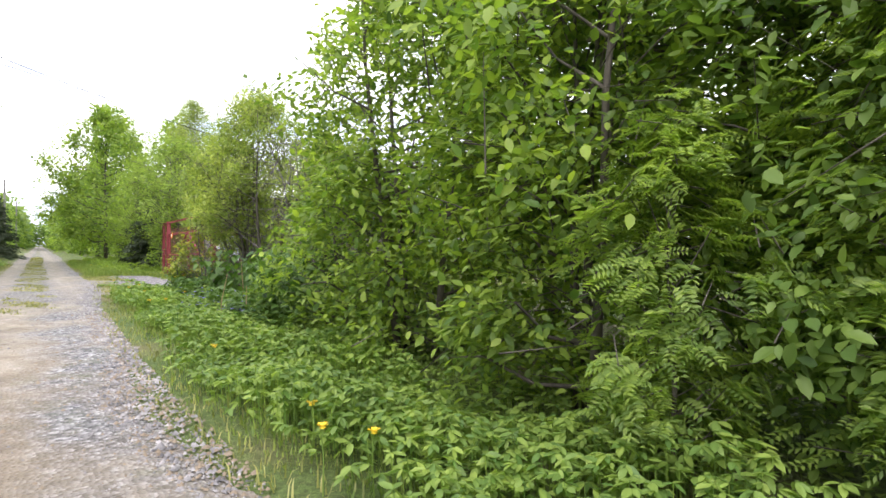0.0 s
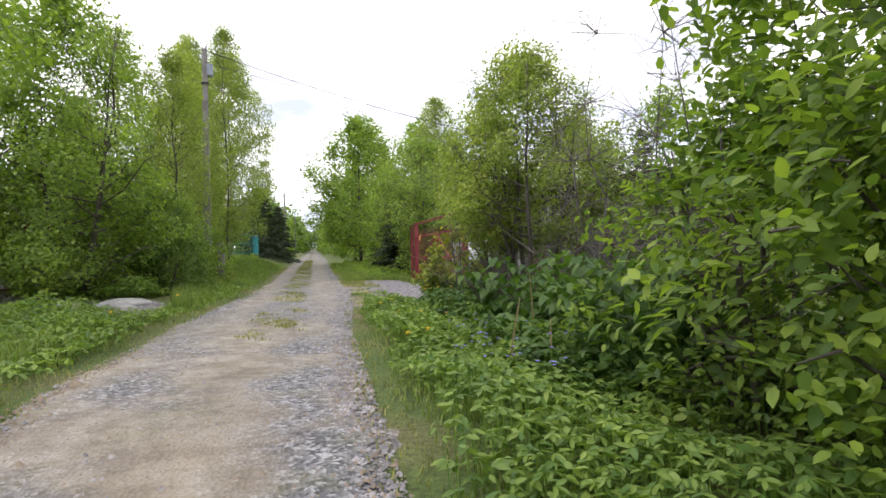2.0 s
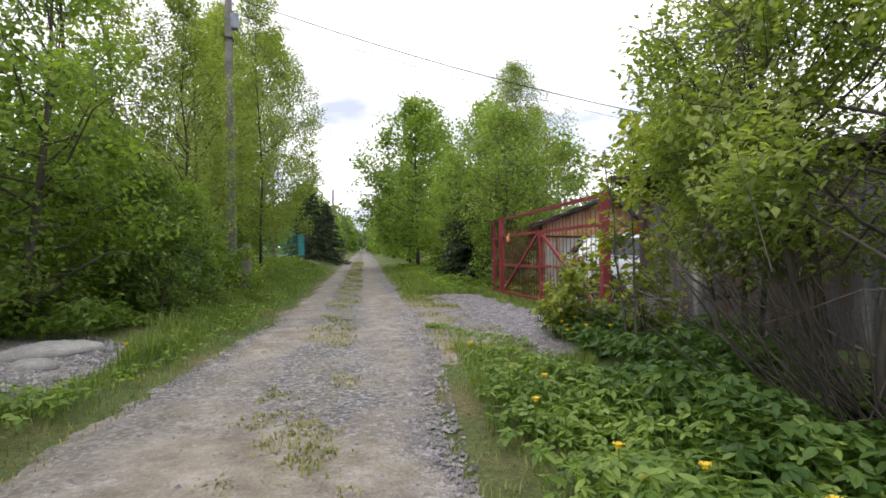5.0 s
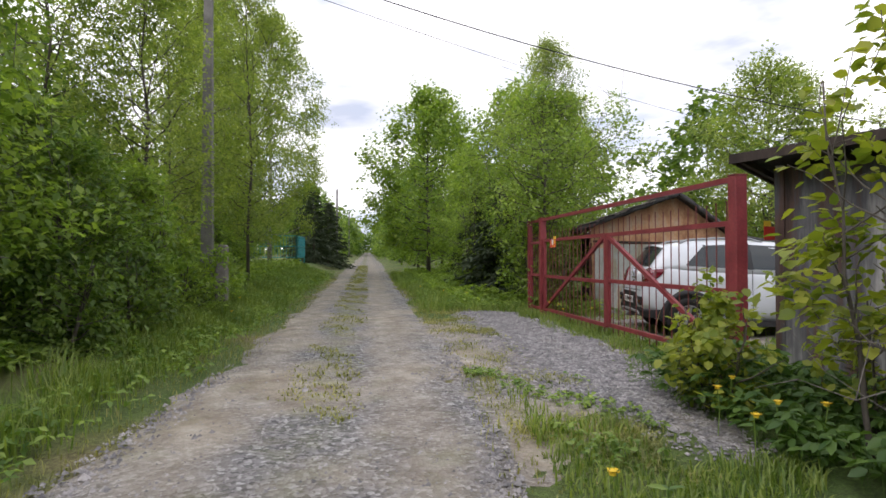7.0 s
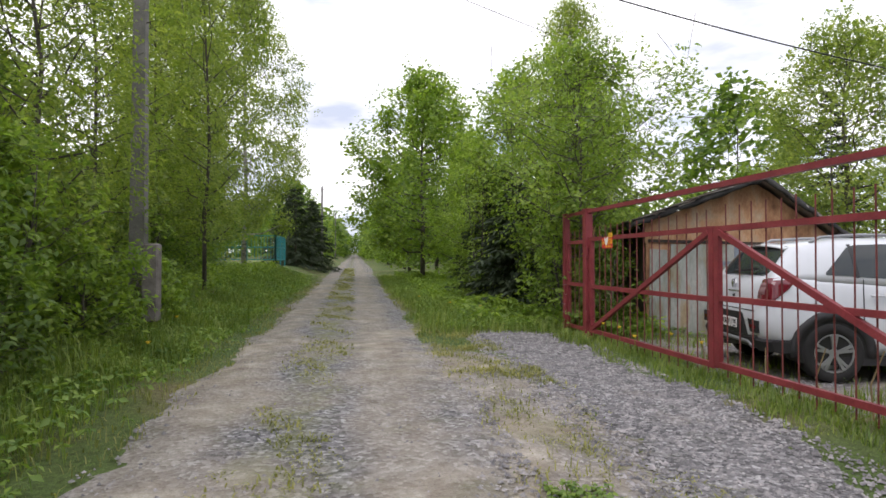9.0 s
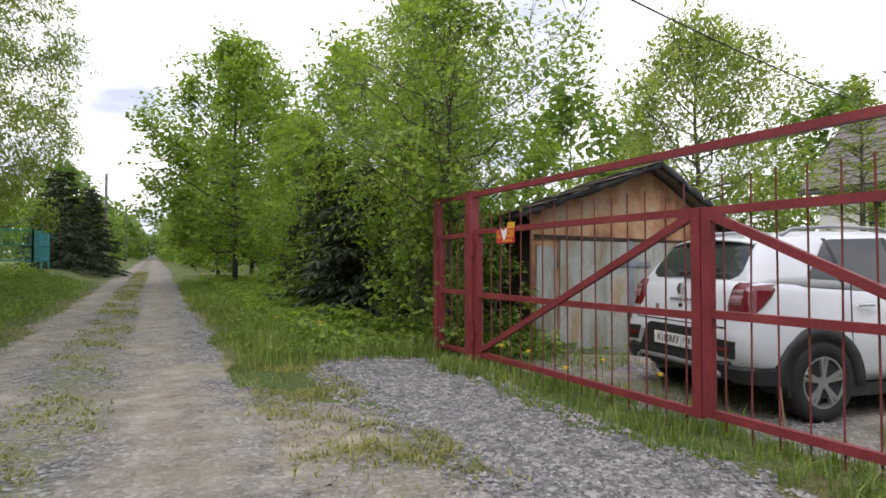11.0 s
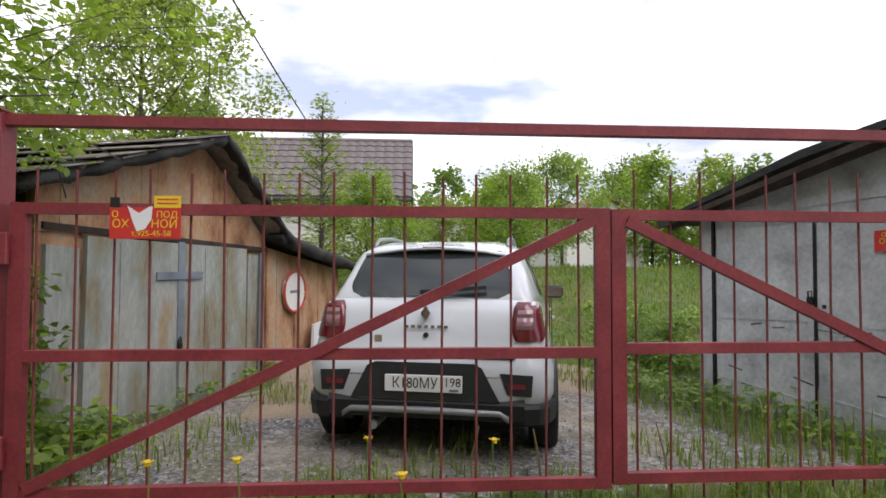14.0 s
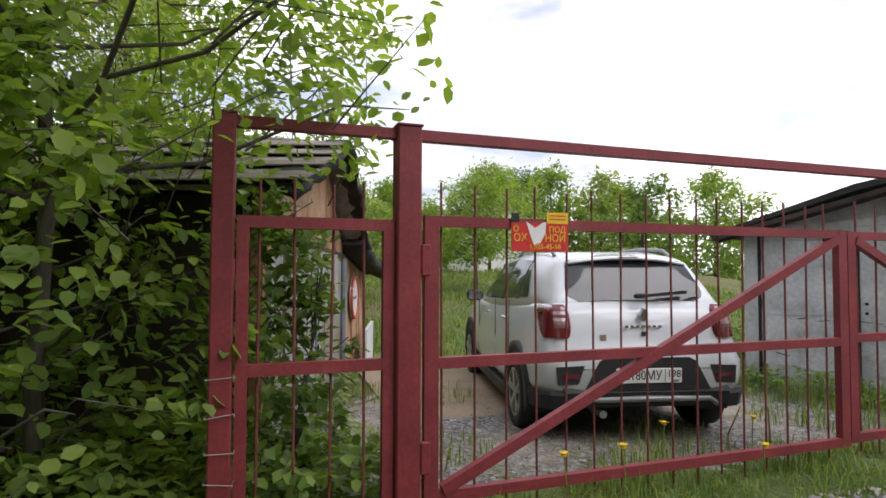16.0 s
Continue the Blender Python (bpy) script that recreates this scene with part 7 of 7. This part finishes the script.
pebbles("road_stones", "loose grey crushed stone on the lane", 75000, (-1.9, 1.5, -2.5, 22.0), 0.0135, 41, lambda x, y: (x > road_left(y) + 0.12) & (x < road_right(y) - 0.06) & (speckle(x, y) < stony(x, y)), M_pebble, road_top)
pebbles("road_grit", "fine grey grit on the lane", 18000, (-1.8, 1.5, -1.5, 14.0), 0.0075, 46, lambda x, y: (x > road_left(y) + 0.12) & (x < road_right(y) - 0.08) & (speckle(x, y) < 0.35 + 0.65 * (wavy(x, y) > -0.3)), M_pebble, road_top)
pebbles("road_clods", "small brown dirt clods on the lane", 17000, (-1.9, 1.3, -2.5, 9.0), 0.0125, 42, lambda x, y: (x > road_left(y) + 0.1) & (x < road_right(y) - 0.05), M_clod, road_top)
pebbles("drive_stones", "loose grey crushed stone on the drive", 18000, (1.7, 3.9, 13.3, 22.3), 0.0118, 43, lambda x, y: (x > np.interp(y, (13.2, 14.5, 16, 18, 20, 21.5, 22.4), (2.4, 2.1, 1.8, 1.95, 2.0, 2.0, 2.4)) - 0.05) & (x < np.interp(y, (13.2, 14.5, 16, 18, 20, 21.5, 22.4), (2.8, 3.0, 3.4, 3.5, 3.6, 3.85, 3.4)) + 0.05), M_pebble, lambda x, y: gz(x, y) + 0.01)
pebbles("yard_stones", "loose grey stone in the yard", 5000, (4.2, 8.2, 16.3, 21.6), 0.0115, 44, lambda x, y: (x < 7.4) & (x > 4.3) & (y > 15.9 + (x - 4.6) * 0.45) & (y < 22.3 - (x - 5) * 0.34), M_pebble, lambda x, y: gz(x, y) + 0.01)
pebbles("side_drive_stones", "loose grey stone on the side drive", 5000, (-5.5, -2.3, 11.8, 16.0), 0.02, 45, lambda x, y: (x > -3.9 - (y - 13) * 0.8) & (x < np.interp(y, (11.6, 13, 14.6, 16), (-2.4, -2.25, -2.6, -3.9))), M_pebble, lambda x, y: gz(x, y) + 0.012)

# ---- flowers ----
def dandelion():
    d = thing("dandelion", (0, 0, 0), "yellow dandelion in the verge grass", "flower", "dandelions")
    part("stalk", Mesh().tube([(0, 0, 0), (0.01, 0, 0.15), (0.0, 0.01, 0.27)], 0.003, 5), L_herb, d)
    m = Mesh()
    for k in range(14):
        a = k * 2.4
        r = 0.022 if k % 2 else 0.015
        m.add([(0, 0, 0.268), (r * math.cos(a - 0.25), r * math.sin(a - 0.25), 0.28), (1.15 * r * math.cos(a), 1.15 * r * math.sin(a), 0.277), (r * math.cos(a + 0.25), r * math.sin(a + 0.25), 0.28)], [(0, 1, 2, 3)])
    m.tube([(0, 0, 0.262), (0, 0, 0.276)], 0.012, 8)
    part("head", m.data("head", M_yellow, True), None, d, "yellow flower head")
    return d


rngf = np.random.default_rng(9)
first = dandelion()
spots = [(1.28, 1.75), (1.15, 1.3), (1.35, 1.15), (1.2, 3.6), (1.25, 7.3), (1.5, 7.6), (1.42, 9.2), (1.5, 9.6), (1.75, 9.3), (1.35, 10.4), (1.6, 11.0), (2.0, 8.9), (1.3, 12.3), (1.55, 12.0),
         (2.7, 13.7), (2.85, 13.3), (2.55, 13.1), (2.95, 13.9), (3.1, 13.2), (3.75, 20.6), (3.8, 20.2), (3.6, 19.4), (4.15, 18.9), (4.2, 19.6), (1.75, 26.0), (2.2, 24.4), (2.6, 23.4), (-1.9, 19.5), (-2.2, 21.5), (-2.0, 13.0), (-2.2, 10.2)]
for k, (x, y) in enumerate(spots):
    m = pose(x, y, g1(x, y) - 0.01, 0, 0, 50 * k) @ Matrix.Scale(rngf.uniform(0.9, 1.35), 4)
    if k == 0:
        first.matrix_world = m
    else:
        copy_thing(first, pose(x, y, g1(x, y) - 0.01, 0, 0, 50 * k))


def cranesbill(x, y, seed):
    rng = np.random.default_rng(seed)
    c = thing("cranesbill", (x, y, g1(x, y)), "blue-violet cranesbill in flower under the knotweed", "flower", "cranesbills")
    for k in range(5):
        p = Vector((rng.normal(0, 0.16), rng.normal(0, 0.16), 0.36 + rng.uniform(-0.1, 0.12)))
        part("stalk", Mesh().tube([(p.x * 0.3, p.y * 0.3, -0.01), p * 0.7, p], 0.0025, 4), L_herb, c)
        m = Mesh()
        for q in range(5):
            a = q * 1.2566 + k
            m.add([p, p + Vector((0.014 * math.cos(a - 0.45), 0.014 * math.sin(a - 0.45), 0.006)), p + Vector((0.022 * math.cos(a), 0.022 * math.sin(a), 0.008)), p + Vector((0.014 * math.cos(a + 0.45), 0.014 * math.sin(a + 0.45), 0.006))], [(0, 1, 2, 3)])
        part("blossom", m.data("blossom", M_blue, True), None, c)


for k in range(10):
    cranesbill(1.75 + 0.55 * rngf.uniform(), 5.9 + 1.6 * k / 9, 300 + k)

# dry stalks by the knotweed and in the gate
for k, (x, y, h) in enumerate(((1.95, 6.35, 0.75), (2.2, 6.2, 0.6), (2.45, 7.2, 0.9), (4.25, 19.0, 0.42), (4.3, 18.6, 0.38), (4.2, 17.3, 0.5), (4.3, 16.9, 0.55), (4.15, 17.9, 0.4), (4.35, 16.4, 0.5))):
    solo("dry_stalk", Mesh().tube([(0, 0, -0.02), (0.03 * math.sin(k), 0.02, h * 0.5), (0.07 * math.cos(k), 0.06 * math.sin(k * 2), h)], (0.009, 0.007, 0.004), 6), L_dry, (x, y, g1(x, y)), "dry straw-coloured plant stalk standing in weeds", "stalk", "dry stalks")

# ---- edge growth ----
grass("edge_grass", "short yellowish grass creeping onto the lane", 34000, (-2.2, 1.9, -3.0, 40.0), 0.075, 31,
      lambda x, y: (np.abs(x - road_left(y) + 0.08) < 0.34) | (np.abs(x - road_right(y) - 0.1) < 0.32), L_turf, 0.005, 0.6, 0.0)
grass("drive_edge_grass", "short grass fringing the gravel drive", 1500, (1.8, 4.0, 13.0, 22.4), 0.09, 32,
      lambda x, y: np.abs(x - np.interp(y, (13.2, 16, 20, 22.4), (2.3, 1.95, 2.25, 2.5))) < 0.2, L_grass, 0.005, 0.6)
herbs("clover_clump", "low clover clump at the drive mouth", 90, (1.25, 1.62, 15.55, 15.95), 0.09, 0.035, 33, None, L_herb, 0.8)
herbs("clover_clump", "low clover clumps between lane and drive", 500, (1.5, 2.4, 13.2, 15.6), 0.12, 0.04, 34, lambda x, y: np.sin(x * 6 + y * 4) > 0.1, L_herb, 0.8)
herbs("shed_weeds", "leafy weeds along the foot of the shed", 500, (4.9, 8.2, 20.6, 22.2), 0.22, 0.07, 35, lambda x, y: np.abs(y - (22.0 - (x - 5.2) * 0.33)) < 0.22, L_herb, 0.6)
herbs("garage_weeds", "tall leafy weeds along the garage doors", 1300, (4.4, 7.4, 15.5, 17.4), 0.36, 0.065, 36, lambda x, y: np.abs(y - (15.95 + (x - 4.6) * 0.45)) < 0.3, L_herb, 0.6)
grass("garage_grass", "tall grass along the garage doors", 3000, (4.3, 8.0, 15.5, 17.8), 0.27, 37, lambda x, y: np.abs(y - (16.1 + (x - 4.6) * 0.45)) < 0.4)
herbs("garden_weeds", "tall rank weeds beside the garden track", 1500, (7.6, 11.5, 11.5, 16.2), 0.6, 0.11, 38, lambda x, y: np.sin(x * 1.7) + np.sin(y * 2.1 + x) > -0.4, L_herb, 0.6, fine=False)
herbs("wicket_weeds", "leafy weeds at the wicket and shed corner", 900, (3.9, 5.4, 21.4, 24.0), 0.5, 0.085, 39, lambda x, y: x < 5.3, L_mid, 0.7)
herbs("wood_edge_weeds", "weeds at the foot of the roadside trees", 3800, (2.4, 4.6, 22.8, 44.0), 0.42, 0.11, 40, None, L_mid, 0.7, fine=False)
herbs("bank_weeds", "weeds at the foot of the bank shrubs", 2600, (-5.2, -2.9, 15.0, 40.0), 0.5, 0.11, 41, None, L_mid, 0.7, fine=False)
herbs("drive_weeds", "leafy weeds under the side drive trees", 1500, (-6.2, -3.0, 14.3, 17.0), 0.5, 0.10, 42, lambda x, y: y > 14.6 - (x + 3) * 0.45, L_deep, 0.7, fine=False)


def far_woods():
    """Loose masses of foliage that close the view a long way off."""
    rng = np.random.default_rng(77)
    P = []
    def belt(x0, y0, x1, y1, h, depth, n):
        t = rng.uniform(0, 1, n)
        crown = h * (0.62 + 0.38 * np.abs(np.sin(t * math.hypot(x1 - x0, y1 - y0) / 5.5 + 0.7 * np.sin(t * 40))))
        z = rng.uniform(0, 1, n) ** 0.75 * crown
        nx, ny = -(y1 - y0), x1 - x0
        ln = math.hypot(nx, ny)
        d = rng.normal(0, depth, n)
        x, y = x0 + (x1 - x0) * t + nx / ln * d, y0 + (y1 - y0) * t + ny / ln * d
        P.append(np.stack([x, y, gz(x, y) + z], 1))
    belt(-60, 175, -4.5, 150, 12, 3, 3800)
    belt(5, 150, 60, 160, 13, 3, 3800)
    belt(-7, 260, 7, 260, 9, 3, 1500)
    belt(-4.2, 130, -3.4, 255, 8, 0.7, 6000)
    belt(4.2, 125, 3.6, 255, 9, 0.7, 6000)
    belt(60, 160, 85, 30, 12, 4, 5200)
    belt(85, 30, 70, -60, 11, 4, 4200)
    belt(-22, -40, -24, 60, 9, 2.5, 4800)
    belt(-24, 60, -14, 150, 10, 2.5, 4200)
    belt(14, 60, 16, 150, 10, 2.5, 4200)
    belt(-20, -45, 40, -45, 9, 3, 3600)
    C = np.concatenate(P)
    n = len(C)
    D = rng.normal(0, 1, (n, 3))
    N = rng.normal(0, 0.5, (n, 3)) + np.array([0, 0, 1.0])
    V, polys = leaf_arrays(C, D, N, rng.uniform(0.7, 1.5, n), 0.7, False)
    return tagged(new("far_woods", array_mesh("far_woods", V, polys, L_deep)), "distant green woods closing the horizon", "woods", "", "stuff")


far_woods()
